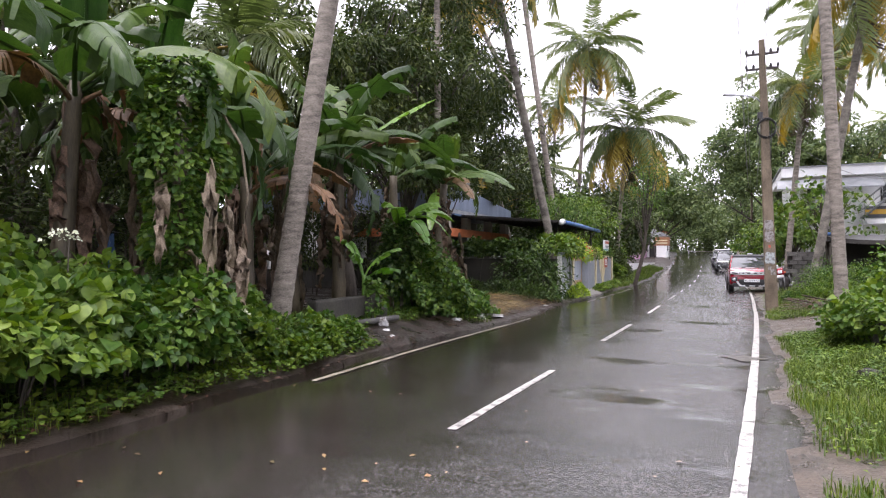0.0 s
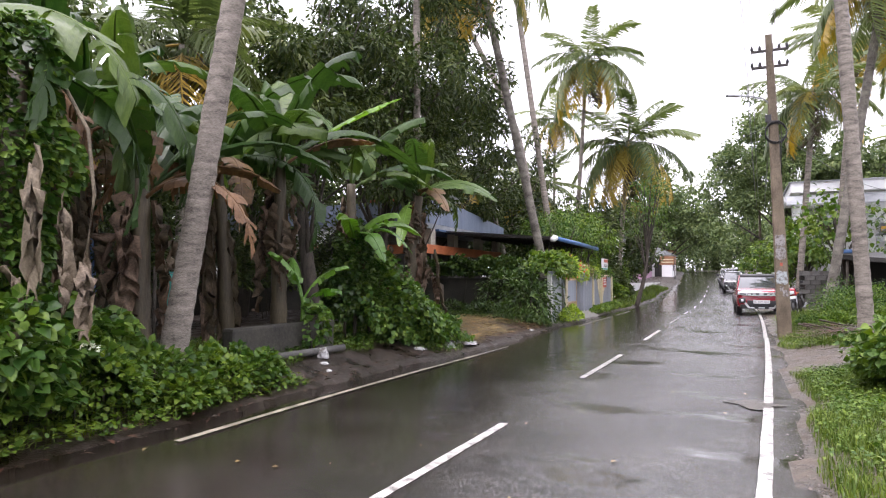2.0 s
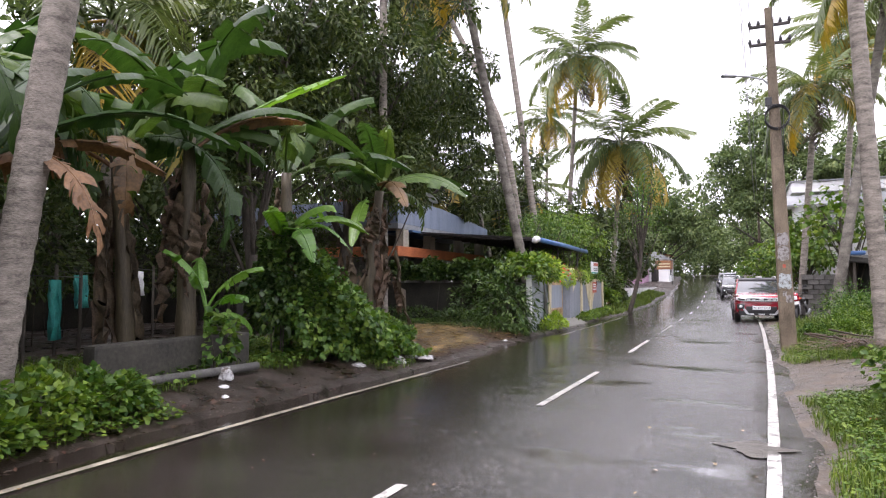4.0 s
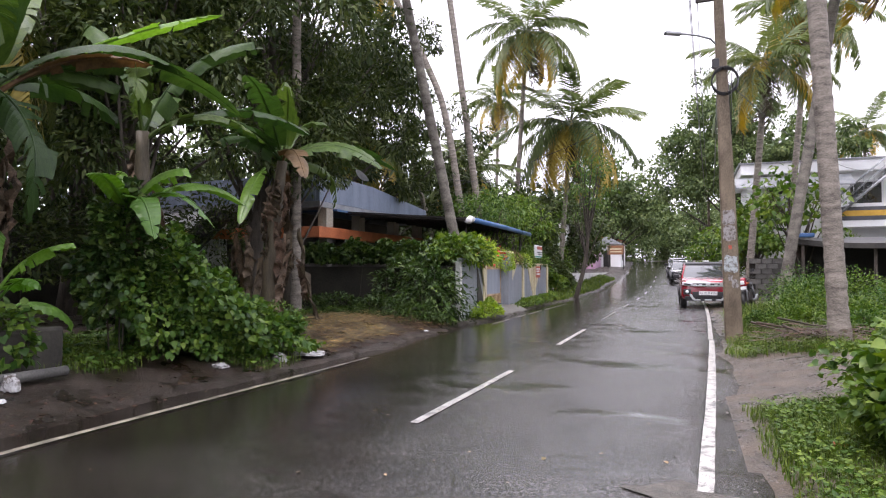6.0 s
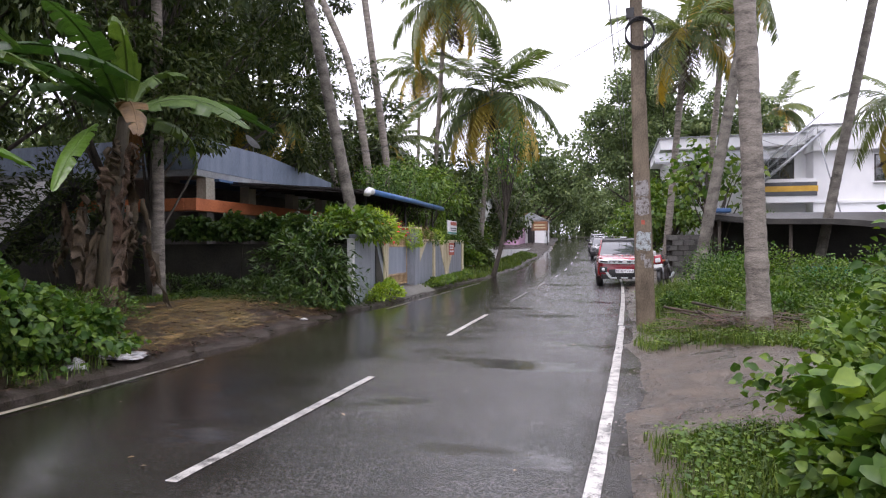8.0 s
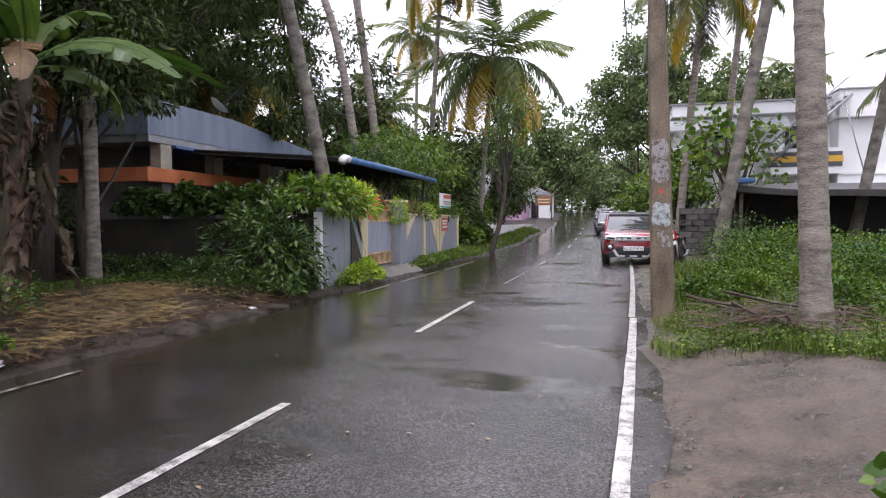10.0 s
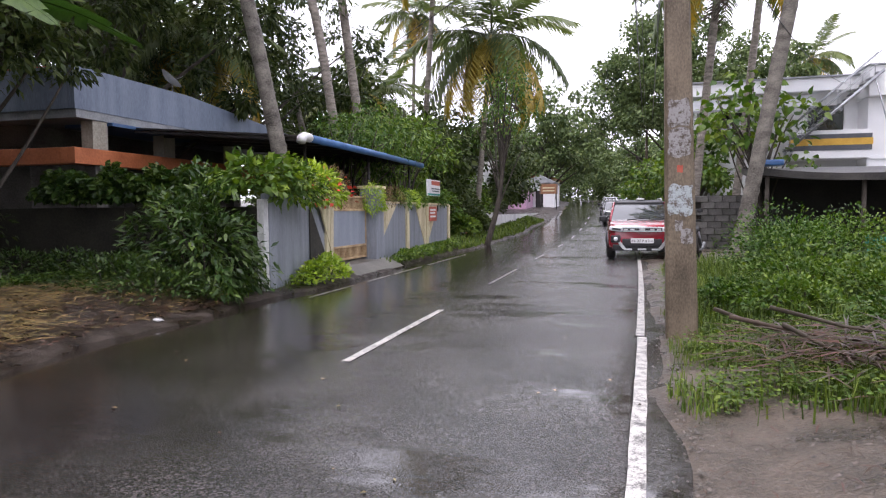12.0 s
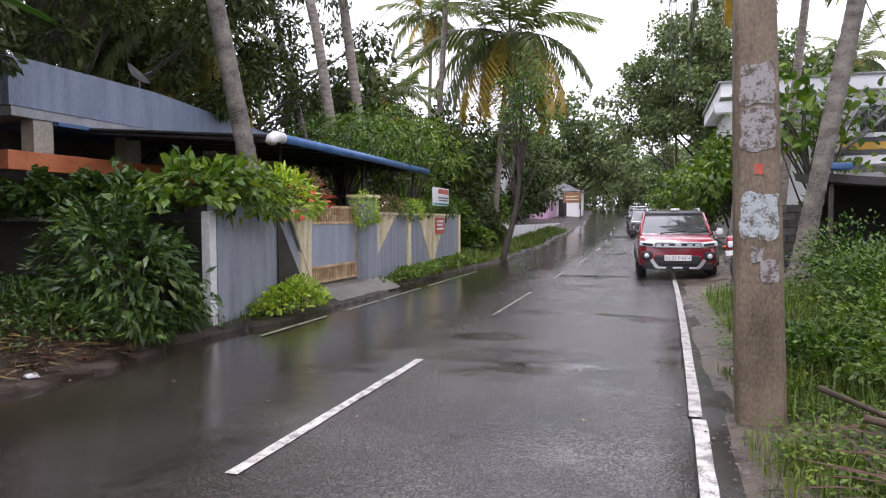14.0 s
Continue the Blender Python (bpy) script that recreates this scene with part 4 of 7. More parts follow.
for i, (x, y, z) in enumerate([(-5.35, 3.1, 0.75), (-6.0, 4.3, 1.45), (-5.5, 5.4, 0.75), (-5.6, 5.9, 0.8), (-6.2, 2.6, 1.5), (-5.5, 6.2, 0.7)]):
    bush("flower_cluster", "small pale flowers among the shrub leaves", (x, y, z), (0.16, 0.16, 0.09), 70, 0.035, "broad", "flower", 480 + i, 1, 0.0, category="flowers", group="pale flowers")
for i, (x, y, h, r) in enumerate([(-5.7, 2.8, 1.05, 0.7), (-5.85, 4.2, 1.1, 0.7), (-6.1, 5.0, 0.95, 0.6), (-6.0, 1.6, 1.3, 0.8)]):
    bush("shrub", "broad-leaved shrub with large pale green leaves", (x, y, h * 0.45), (r, r, h * 0.62), 520, 0.145, "heart", "leaf_b", 490 + i, 5, 0.6, group="leafy bank", inner=0.7)
# the mound of creepers by the debris heap
CM = "mound of glossy green creepers spilling to the road"
for i, (c, r, n) in enumerate([((-6.65, 12.65, 1.0), (0.45, 0.5, 1.15), 3800), ((-6.35, 13.2, 0.6), (0.7, 0.75, 0.95), 4200), ((-6.1, 13.9, 0.35), (0.75, 0.9, 0.7), 4200), ((-5.85, 14.7, 0.15), (0.6, 0.8, 0.42), 2400)]):
    bush("creeper_mound", CM, c, r, n, 0.085, "heart", "leaf_v" if i else "leaf_d", 140 + i, 4, 0.6, 0.42, -0.5, category="creeper", group="creeper mound")
for i, (x, y, h) in enumerate([(-6.6, 15.2, 0.4), (-7.2, 16.4, 0.4), (-7.0, 14.4, 0.5), (-8.2, 16.6, 0.4), (-8.6, 18.0, 0.4)]):
    bush("low_weed", "low green weeds on the verge", (x, y, 0.1), (0.8, 0.8, h), 900, 0.08, "lance", "leaf_v", 150 + i, 3, 0.1, group="roadside weeds")
# shrubs in front of the compound wall
bush("wall_shrub", "dense leafy shrub against the mossy compound wall", (-5.8, 21.5, 0.65), (0.85, 0.8, 1.0), 2100, 0.17, "lance", "leaf_d", 160, 5, 0.4, lump=0.42, low=-0.75)
bush("wall_shrub", "dense leafy shrub against the mossy compound wall", (-6.7, 21.9, 0.6), (0.9, 0.7, 0.9), 1600, 0.16, "lance", "leaf_d", 161, 5, 0.4, lump=0.42, low=-0.75)
bush("wall_shrub", "arching leafy shrub over the compound wall", (-5.55, 22.5, 1.75), (0.6, 0.65, 0.5), 620, 0.20, "oval", "leaf_b", 162, 0, 0.5)
bush("lime_shrub", "low lime-green hedge plant beside the gate", (-5.15, 24.2, 0.12), (0.32, 0.85, 0.36), 1500, 0.09, "oval", "leaf_y", 163, 3, 0.1)
for i, (x, y) in enumerate([(-7.6, 22.7), (-8.7, 22.8), (-9.8, 22.8), (-6.8, 22.7)]):
    bush("wall_creeper", "creeper over the top of the compound wall", (x, y, 1.45), (0.75, 0.4, 0.5), 1400, 0.11, "heart", "leaf_d", 170 + i, 2, 0.6, group="wall creepers")
for i, (x, y) in enumerate([(-7.6, 21.9), (-8.6, 21.8), (-9.6, 21.6), (-6.0, 20.6), (-7.0, 20.9)]):
    bush("low_weed", "low green weeds on the verge", (x, y, 0.1), (0.8, 0.6, 0.4), 900, 0.10, "lance", "leaf_d", 180 + i, 3, 0.1, group="roadside weeds")
# right verge
bush("roadside_shrub", "tangled leafy shrub and climbers on the verge", (2.85, 11.6, 0.5), (0.8, 1.1, 0.8), 7000, 0.075, "heart", "leaf_b", 190, 6, 0.4)
bush("roadside_shrub", "tangled leafy shrub and climbers on the verge", (2.75, 13.1, 0.6), (0.55, 0.6, 1.0), 2300, 0.078, "broad", "leaf_v", 191, 8, 0.3, inner=0.1)
bush("roadside_shrub", "tangled leafy shrub and climbers on the verge", (3.8, 13.3, 0.5), (0.9, 1.1, 0.8), 4500, 0.08, "broad", "leaf_b", 192, 6, 0.3)
for i, (x, y, r, h) in enumerate([(3.0, 23.6, 0.8, 0.95), (4.0, 24.6, 0.9, 1.05), (3.1, 25.4, 0.8, 1.0), (5.0, 23.8, 0.9, 0.9), (4.4, 22.4, 0.9, 0.7), (3.4, 21.6, 0.7, 0.5), (5.8, 22.0, 1.0, 0.8), (6.6, 24.4, 1.1, 1.0), (5.2, 20.0, 0.9, 0.6)]):
    bush("thicket_shrub", "green roadside thicket shrub among tall grass", (x, y, h * 0.4), (r, r, h * 0.7), 3200, 0.068, "oval", "leaf_b" if i % 2 else "leaf_v", 200 + i, 7, 0.15, lump=0.5, group="thicket", inner=0.15)
for i, (x, y, r, h) in enumerate([(2.1, 12.5, 0.62, 0.62), (1.9, 11.4, 0.6, 0.55), (2.5, 10.4, 0.7, 0.7), (2.9, 14.2, 0.7, 0.8), (3.6, 15.6, 0.8, 0.7), (2.6, 8.8, 0.7, 0.5)]):
    bush("roadside_shrub", "low tangled leafy weeds and climbers on the verge", (x, y, h * 0.35), (r, r * 1.1, h * 0.75), 3000, 0.062, "broad" if i % 2 else "heart", "leaf_b", 600 + i, 5, 0.3, lump=0.45, inner=0.2, group="verge climbers")
for i, (x, y, r, h) in enumerate([(2.3, 20.6, 0.55, 0.45), (1.9, 21.6, 0.45, 0.35), (2.6, 21.6, 0.7, 0.65), (3.2, 19.4, 0.6, 0.4), (3.9, 18.6, 0.7, 0.5)]):
    bush("thicket_shrub", "bright green roadside weeds around the palm", (x, y, h * 0.4), (r, r, h * 0.7), 2200, 0.062, "oval", "leaf_v" if i % 2 else "leaf_b", 620 + i, 7, 0.1, lump=0.5, group="thicket", inner=0.15)
# trees
tree("casuarina_tree", "slender leaning dark tree with fine drooping foliage", (-4.9, 38.8), 7.4, (1.1, 1.4, 1.7), 2200, 0.17, "lance", "leaf_v", 301, 0.12, 34, (0.7, 0.4), clump_r=0.7)
tree("garden_tree", "leafy garden tree behind the compound wall", (-7.4, 35.0), 4.8, (2.0, 2.3, 1.5), 5200, 0.20, "lance", "leaf_b", 302, 0.12, 40)
tree("garden_tree", "leafy garden tree behind the compound wall", (-7.6, 31.5), 4.4, (1.6, 1.8, 1.2), 3000, 0.18, "lance", "leaf_v", 303, 0.1, 30)
tree("mango_tree", "large dark mango tree over the houses", (-13.5, 27.5), 13.5, (5.2, 5.0, 5.6), 26000, 0.26, "lance", "leaf_t", 304, 0.3, 90)
tree("mango_tree", "large dark mango tree over the houses", (-14.5, 34.5), 13.0, (5.0, 5.0, 5.4), 22000, 0.26, "lance", "leaf_t", 305, 0.3, 90)
tree("mango_tree", "large dark mango tree over the houses", (-10.8, 21.4), 12.5, (3.4, 3.2, 4.2), 15000, 0.24, "lance", "leaf_t", 306, 0.22, 64)
tree("mango_tree", "large dark mango tree behind the bananas", (-14.5, 18.5), 12.0, (4.6, 4.4, 5.4), 12000, 0.26, "lance", "leaf_t", 307, 0.3, 80)
tree("mango_tree", "large dark mango tree behind the bananas", (-15.5, 10.0), 11.0, (4.4, 4.4, 5.2), 14000, 0.26, "lance", "leaf_t", 308, 0.3, 70)
tree("mango_tree", "large dark mango tree behind the bananas", (-15.5, 2.0), 10.0, (4.2, 4.2, 4.6), 8000, 0.26, "lance", "leaf_t", 309, 0.3, 70)
tree("mango_tree", "dark mango tree over the banana plants", (-10.6, 17.0), 9.5, (2.2, 2.2, 3.5), 17000, 0.22, "lance", "leaf_t", 316, 0.2, 64)
tree("mango_tree", "low dark mango tree leaning over the house front", (-9.6, 21.4), 6.7, (1.35, 1.2, 2.0), 9500, 0.20, "lance", "leaf_t", 317, 0.13, 44, clump_r=0.6)
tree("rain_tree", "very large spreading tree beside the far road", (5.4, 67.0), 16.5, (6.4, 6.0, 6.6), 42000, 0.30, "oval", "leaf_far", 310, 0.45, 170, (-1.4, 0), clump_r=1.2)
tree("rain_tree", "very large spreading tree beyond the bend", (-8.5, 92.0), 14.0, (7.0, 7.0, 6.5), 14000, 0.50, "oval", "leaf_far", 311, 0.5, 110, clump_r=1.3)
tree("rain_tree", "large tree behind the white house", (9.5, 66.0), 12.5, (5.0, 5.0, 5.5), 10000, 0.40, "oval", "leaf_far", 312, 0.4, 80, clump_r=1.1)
tree("plumeria_tree", "small white-flowering tree beside the parked cars", (3.4, 43.0), 4.6, (1.7, 1.7, 1.6), 2600, 0.28, "oval", "leaf_b", 313, 0.12, 30)
tree("shade_tree", "small light green tree beside the parked cars", (2.4, 46.5), 3.4, (1.9, 1.9, 1.1), 3400, 0.20, "oval", "leaf_b", 314, 0.1, 30)
tree("almond_tree", "broad-leaved tree in front of the white house", (3.9, 32.2), 4.9, (1.25, 1.2, 1.35), 560, 0.22, "broad", "leaf_b", 315, 0.09, 34)
for i, (x, y, h, r) in enumerate([(-9.5, 41.0, 6.5, 2.6), (-12.5, 40.0, 8.5, 3.0), (-10.5, 50.0, 7.5, 3.0), (-8.6, 55.0, 6.5, 2.8), (-9.5, 62.0, 7.5, 3.2), (-12.0, 70.0, 8.0, 3.5), (-17.0, 46.0, 9.0, 4.0), (-20.0, 40.0, 10.0, 4.0), (-19.0, 58.0, 9.0, 4.0), (-14.0, 80.0, 9.0, 4.0)]):
    tree("roadside_tree", "dense green tree among palms along the road", (x, y), h, (r, r, h * 0.5), 5600, 0.30, "oval", "leaf_t", 330 + i, 0.2, 44, clump_r=0.9)
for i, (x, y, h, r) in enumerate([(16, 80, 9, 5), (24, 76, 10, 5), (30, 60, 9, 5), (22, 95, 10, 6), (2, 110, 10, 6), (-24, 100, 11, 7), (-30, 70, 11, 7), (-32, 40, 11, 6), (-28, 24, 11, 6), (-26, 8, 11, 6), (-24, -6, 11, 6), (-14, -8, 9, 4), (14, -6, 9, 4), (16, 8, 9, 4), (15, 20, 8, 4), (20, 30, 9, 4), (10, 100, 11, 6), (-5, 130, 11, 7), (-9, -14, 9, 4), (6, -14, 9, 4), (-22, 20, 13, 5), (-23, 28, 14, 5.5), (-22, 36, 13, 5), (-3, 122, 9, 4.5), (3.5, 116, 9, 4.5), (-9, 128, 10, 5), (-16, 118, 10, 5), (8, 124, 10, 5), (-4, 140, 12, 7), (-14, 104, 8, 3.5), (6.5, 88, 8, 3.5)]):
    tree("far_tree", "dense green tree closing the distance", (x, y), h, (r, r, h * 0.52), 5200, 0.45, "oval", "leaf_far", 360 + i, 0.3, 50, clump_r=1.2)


# ---- grass and litter on the ground ----
def verge_l(x, y):
    d = left_edge(y) - x
    return 0 if d < 0.12 or (9.2 < y < 13.4 and d < 1.1 + 0.2 * math.sin(y * 3)) or (14.6 < y < 21.2 and d < 3.4) or 25.4 < y < 28.4 else min(1, d / 0.6)


def verge_r(x, y):
    d = x - right_edge(y)
    bare = 13.2 < y < 17.2 and x < 2.3 + 0.5 * math.sin(y * 1.7)
    return 0 if d < 0.08 else (0.0 if bare else min(1, d / 0.5))


def patchy(keep, f):
    return lambda x, y: keep(x, y) * smooth01((noise.noise((x * f, y * f, 3)) + 0.25) * 2.2)


rg = np.random.default_rng(9)
blades("grass", "short wet green grass along the verge", scatter(34000, -9.0, -5.0, -2, 24, rg, verge_l), 0.15, seed=1, width=0.0045)
blades("grass", "wet green grass on the near verge", scatter(76000, 0.5, 3.6, 1, 22, rg, patchy(verge_r, 1.1)), 0.12, seed=2, width=0.0042)
blades("grass", "wet green grass on the wide verge", scatter(26000, 3.4, 8.0, 6, 30, rg, verge_r), 0.2, seed=5, width=0.006)
blades("grass", "tall wet green grass among the thicket", scatter(16000, 1.3, 6.0, 17, 28, rg, lambda x, y: 0.12 if y < 20 and x < 3.2 else verge_r(x, y)), 0.30, seed=3, width=0.006)
blades("grass", "green grass along the far verge", scatter(8000, -8, -4.9, 28, 62, rg, lambda x, y: 1 if x < left_edge(y) - 0.15 and (x > -5.55 or y > 37) else 0), 0.20, seed=4, width=0.02)

blades("grass", "short wet green grass at the road edge", scatter(40000, 0.6, 2.8, 6.5, 13.2, rg, verge_r), 0.09, seed=6, width=0.003)


def carpet(name, label, spots, size, kind, material, seed):
    """Low creeping leaves."""
    rng = np.random.default_rng(seed)
    C = np.array(spots) + np.stack([0 * rng.random(len(spots)), 0 * rng.random(len(spots)), rng.uniform(0.02, 0.14, len(spots))], 1)
    a = rng.uniform(0, 6.28, len(C))
    D = np.stack([np.cos(a), np.sin(a), rng.uniform(-0.2, 0.6, len(C))], 1)
    V, F = leaf_cloud(C, D, size * rng.uniform(0.5, 1.3, len(C)), kind, rng, 0.4)
    return tagged(link_np(name, V, F, M[material]), label, "weeds", kind="stuff")


carpet("ground_cover", "low creeping weeds on the verge", scatter(42000, 0.6, 6.5, 3, 28, rg, patchy(verge_r, 0.8)), 0.045, "oval", "leaf_b", 11)
carpet("ground_cover", "small creeping weeds by the utility pole", scatter(16000, 1.1, 4.2, 17.3, 24, rg, patchy(verge_r, 1.3)), 0.045, "oval", "grass", 15)
carpet("ground_cover", "small creeping weeds along the near verge", scatter(12000, 0.9, 3.4, 8.5, 13.4, rg, patchy(verge_r, 1.3)), 0.045, "oval", "leaf_b", 16)
carpet("ground_cover", "low creeping weeds along the road edge", scatter(13000, -9.0, -5.05, -1, 24, rg, patchy(verge_l, 0.7)), 0.075, "broad", "leaf_v", 12)
carpet("ground_cover", "creeping leafy weeds at the edge of the asphalt", scatter(4200, -6.2, -5.0, -1, 9.3, rg, lambda x, y: 1 if 0.02 < left_edge(y) - x < 0.95 + 0.25 * math.sin(y * 1.7) else 0), 0.07, "broad", "leaf_b", 13)
carpet("ground_cover", "creeping leafy weeds at the wall's foot", scatter(5000, -9.5, -5.1, 19.8, 22.7, rg, lambda x, y: 1 if left_edge(y) - x > 0.3 and y > 20.2 + 0.4 * math.sin(x * 2) else 0), 0.08, "lance", "leaf_d", 14)
# ---- compound wall, gate and carport ----
def poly(name, pts, depth, axis, material, parent=None, label="", bevel=0.0):
    """A flat outline of given thickness; axis: the way in which it is thick."""
    bm = bmesh.new()
    lo = [bm.verts.new(p) for p in pts]
    f = bm.faces.new(lo)
    r = bmesh.ops.extrude_face_region(bm, geom=[f])
    bmesh.ops.translate(bm, vec=Vector(axis) * depth, verts=[v for v in r["geom"] if isinstance(v, bmesh.types.BMVert)])
    bmesh.ops.recalc_face_normals(bm, faces=bm.faces)
    if bevel:
        bmesh.ops.bevel(bm, geom=bm.edges[:], offset=bevel, segments=1, affect='EDGES')
    return part(name, bm, material, parent, label)


def slab(a, b, z0, z1, th, material, name, parent=None, label=""):
    """An upright slab along the plan line a to b."""
    d = Vector((b[0] - a[0], b[1] - a[1], 0))
    m = Matrix.Translation(((a[0] + b[0]) / 2, (a[1] + b[1]) / 2, z0)) @ Matrix.Rotation(math.atan2(d.y, d.x), 4, 'Z')
    return part(name, block(d.length, th, z1 - z0, m, 0.012, 1), material, parent, label)


WX = -5.78
wall = tagged(part("wall_front", span(WX - 0.18, WX, 28.45, 35.75, -0.1, 1.62, 0.015), M["grey_paint"]), "streaked grey compound wall with cream triangles", "wall", kind="structure")
for y in (31.05, 33.05, 35.72):
    part("pilaster", span(WX - 0.2, WX + 0.06, y - 0.11, y + 0.11, -0.1, 1.68, 0.012), M["cream"], wall, "stained cream pilaster")
for a, b, tip in ((28.5, 30.15, 28.55), (31.85, 33.0, 32.85), (33.1, 34.3, 33.12)):
    poly("triangle", [(WX, a, 1.60), (WX, b, 1.60), (WX, tip, 0.30)], 0.02, (1, 0, 0), M["cream"], wall, "cream painted triangle")
part("coping", span(WX - 0.22, WX + 0.05, 28.5, 30.9, 1.62, 1.68, 0.01), M["cream"], wall)
part("coping", span(WX - 0.22, WX + 0.05, 31.2, 35.6, 1.62, 1.68, 0.01), M["cream"], wall)
wall2 = tagged(slab((-5.44, 22.6), (-5.66, 25.15), -0.1, 1.72, 0.16, M["grey_paint"], "wall_gate"), "streaked grey compound wall beside the gate", "wall", kind="structure")
tagged(slab((-5.62, 25.15), (-5.74, 25.72), -0.1, 1.74, 0.18, M["cream"], "wall_pier"), "weathered cream gate pier with black mould", "wall", kind="structure")
poly("mould", [(-5.48, 24.3, 0.05), (-5.62, 25.55, 0.05), (-5.50, 24.32, 1.55)], 0.012, (1, 0.2, 0), M["moss_shade"], wall2, "black mould streak")
poly("triangle", [(-5.45, 24.55, 1.70), (-5.60, 25.6, 1.70), (-5.63, 25.62, 0.35)], 0.03, (1, 0.2, 0), M["cream"], wall2, "cream painted triangle")
tagged(part("white_post", span(-5.5, -5.36, 22.44, 22.58, 0, 1.62, 0.012), M["white_wall"]), "flaking white post at the wall's end", "post")
pillar = tagged(part("gate_pillar", span(-5.95, -5.5, 27.92, 28.44, 0, 1.98, 0.02), M["grey_paint"]), "streaked grey gate pillar", "pillar")
part("cap", span(-6.0, -5.45, 27.87, 28.49, 1.98, 2.05, 0.015), M["cream"], pillar)
tagged(part("wall_side", span(-21, -5.52, 22.75, 22.95, -0.1, 1.5, 0.02), M["moss_shade"]), "dark mossy compound wall", "wall", kind="structure")
gate = empty("gate", Matrix.Translation((-5.8, 25.78, 0.26)), label="closed sheet-metal gate with rusty cream bars", category="gate")
M["gate"] = mat("rusty_cream_bars", (0.22, 0.12, 0.05), (0.60, 0.45, 0.26), 0.6, 4, 40, 0.3)
M["gate_grey"] = mat("gate_sheet", (0.20, 0.23, 0.27), (0.30, 0.33, 0.38), 0.4, 2, 30, 0.1, stretch=(2, 2, 0.4))
part("sheet", span(-0.015, 0.015, 0.06, 2.08, 0.34, 1.16, 0.004), M["gate_grey"], gate, "plain grey sheet")
for z in (0.03, 0.32, 1.18, 1.50):
    part("bar", span(-0.025, 0.03, 0.0, 2.12, z - 0.025, z + 0.025, 0.006), M["gate"], gate)
for y in (0.0, 2.08):
    part("upright", span(-0.03, 0.03, y, y + 0.05, 0.0, 1.56, 0.006), M["gate"], gate)
for k in range(30):
    y = 0.08 + k * 0.068
    part("picket", span(-0.008, 0.008, y, y + 0.03, 0.05, 0.30), M["gate"], gate)
    part("picket", span(-0.008, 0.008, y, y + 0.03, 1.2, 1.48), M["gate"], gate)
poly("ramp", [(-6.6, 25.6, 0.0), (-4.98, 25.6, 0.0), (-5.4, 25.6, 0.2), (-6.6, 25.6, 0.25)], 2.9, (0, 1, 0), mat("ramp_concrete", (0.07, 0.065, 0.055), (0.17, 0.16, 0.14), 0.45, 2, 40, 0.3))
tagged(bpy.data.objects["ramp"], "wet concrete ramp up to the gate", "ramp", kind="structure")

carport = empty("carport", Matrix.Translation((-6.0, 25.2, 0.2)), label="dark sheet carport roof with a blue gutter pipe", category="carport")
poly("roof_sheet", [(0.02, 0.0, 2.78), (-4.4, 0.0, 3.12), (-4.4, 0.0, 3.16), (0.02, 0.0, 2.82)], 8.1, (0, 1, 0), M["tarp"], carport)
for k in range(9):
    poly("rafter", [(0.0, 0.05 + k, 2.70), (-4.4, 0.05 + k, 3.04), (-4.4, 0.05 + k, 3.10), (0.0, 0.05 + k, 2.76)], 0.05, (0, 1, 0), M["iron"], carport)
for y in (0.6, 4.3, 7.8):
    tube("post", [(-0.35, y, -0.2), (-0.35, y, 2.80)], 0.04, M["iron"], carport)
M["pipe_blue"] = mat("blue_pipe", (0.03, 0.09, 0.22), (0.07, 0.17, 0.36), 0.3, 3, 30, 0.1)
gut = tube("gutter_pipe", [(0.06, -0.05, 2.76), (0.06, 4, 2.75), (0.0, 8.1, 2.72)], 0.085, M["pipe_blue"], carport, 12, "blue plastic gutter pipe")
tube("elbow", [(0.06, 0.05, 2.765), (0.06, -0.18, 2.77), (0.06, -0.30, 2.72), (0.06, -0.33, 2.64)], 0.098, M["plastic_w"], carport, 12, "white pipe elbow")

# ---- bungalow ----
# Bungalow plaster and columns darkened: the veranda's shade is put into the colour.
M["shade_wall"] = mat("shaded_plaster", (0.05, 0.047, 0.042), (0.16, 0.15, 0.135), 0.8, 1.2, 25, 0.3)
M["cream_col"] = mat("shaded_cream_plaster", (0.22, 0.20, 0.16), (0.46, 0.43, 0.35), 0.7, 1.5, 25, 0.2)
house = empty("bungalow", Matrix.Translation((-10.4, 23.6, 0.2)), label="single-storey house with a blue-grey parapet and an orange beam", category="house")
part("wall", span(-11, -1.9, 0.6, 8.8, -0.3, 3.3), M["shade_wall"], house, "stained wall coloured as in shade")
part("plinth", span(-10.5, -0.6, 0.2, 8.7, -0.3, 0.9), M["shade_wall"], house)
part("roof", span(-11.2, -0.02, 0.05, 8.8, 3.18, 3.36, 0.01), M["tin"], house, "stained grey roof slab")
poly("parapet", [(0.0, 0.0, 3.36), (0.0, 8.75, 3.36), (0.0, 8.75, 3.80), (0.0, 3.6, 4.22), (0.0, 0.0, 4.24)], 0.14, (-1, 0, 0), M["parapet"], house, "streaked blue-grey parapet")
poly("parapet", [(-0.15, 0.0, 3.36), (-11.2, 0.0, 3.36), (-11.2, 0.0, 4.1), (-0.15, 0.0, 4.24)], 0.14, (0, 1, 0), M["parapet"], house, "streaked blue-grey parapet")
part("beam", span(-0.32, 0.06, -0.1, 8.3, 2.22, 2.56, 0.012), M["orange"], house, "orange painted beam")
part("beam", span(-5.2, -0.33, -0.1, 0.2, 2.22, 2.56, 0.012), M["orange"], house, "orange painted beam")
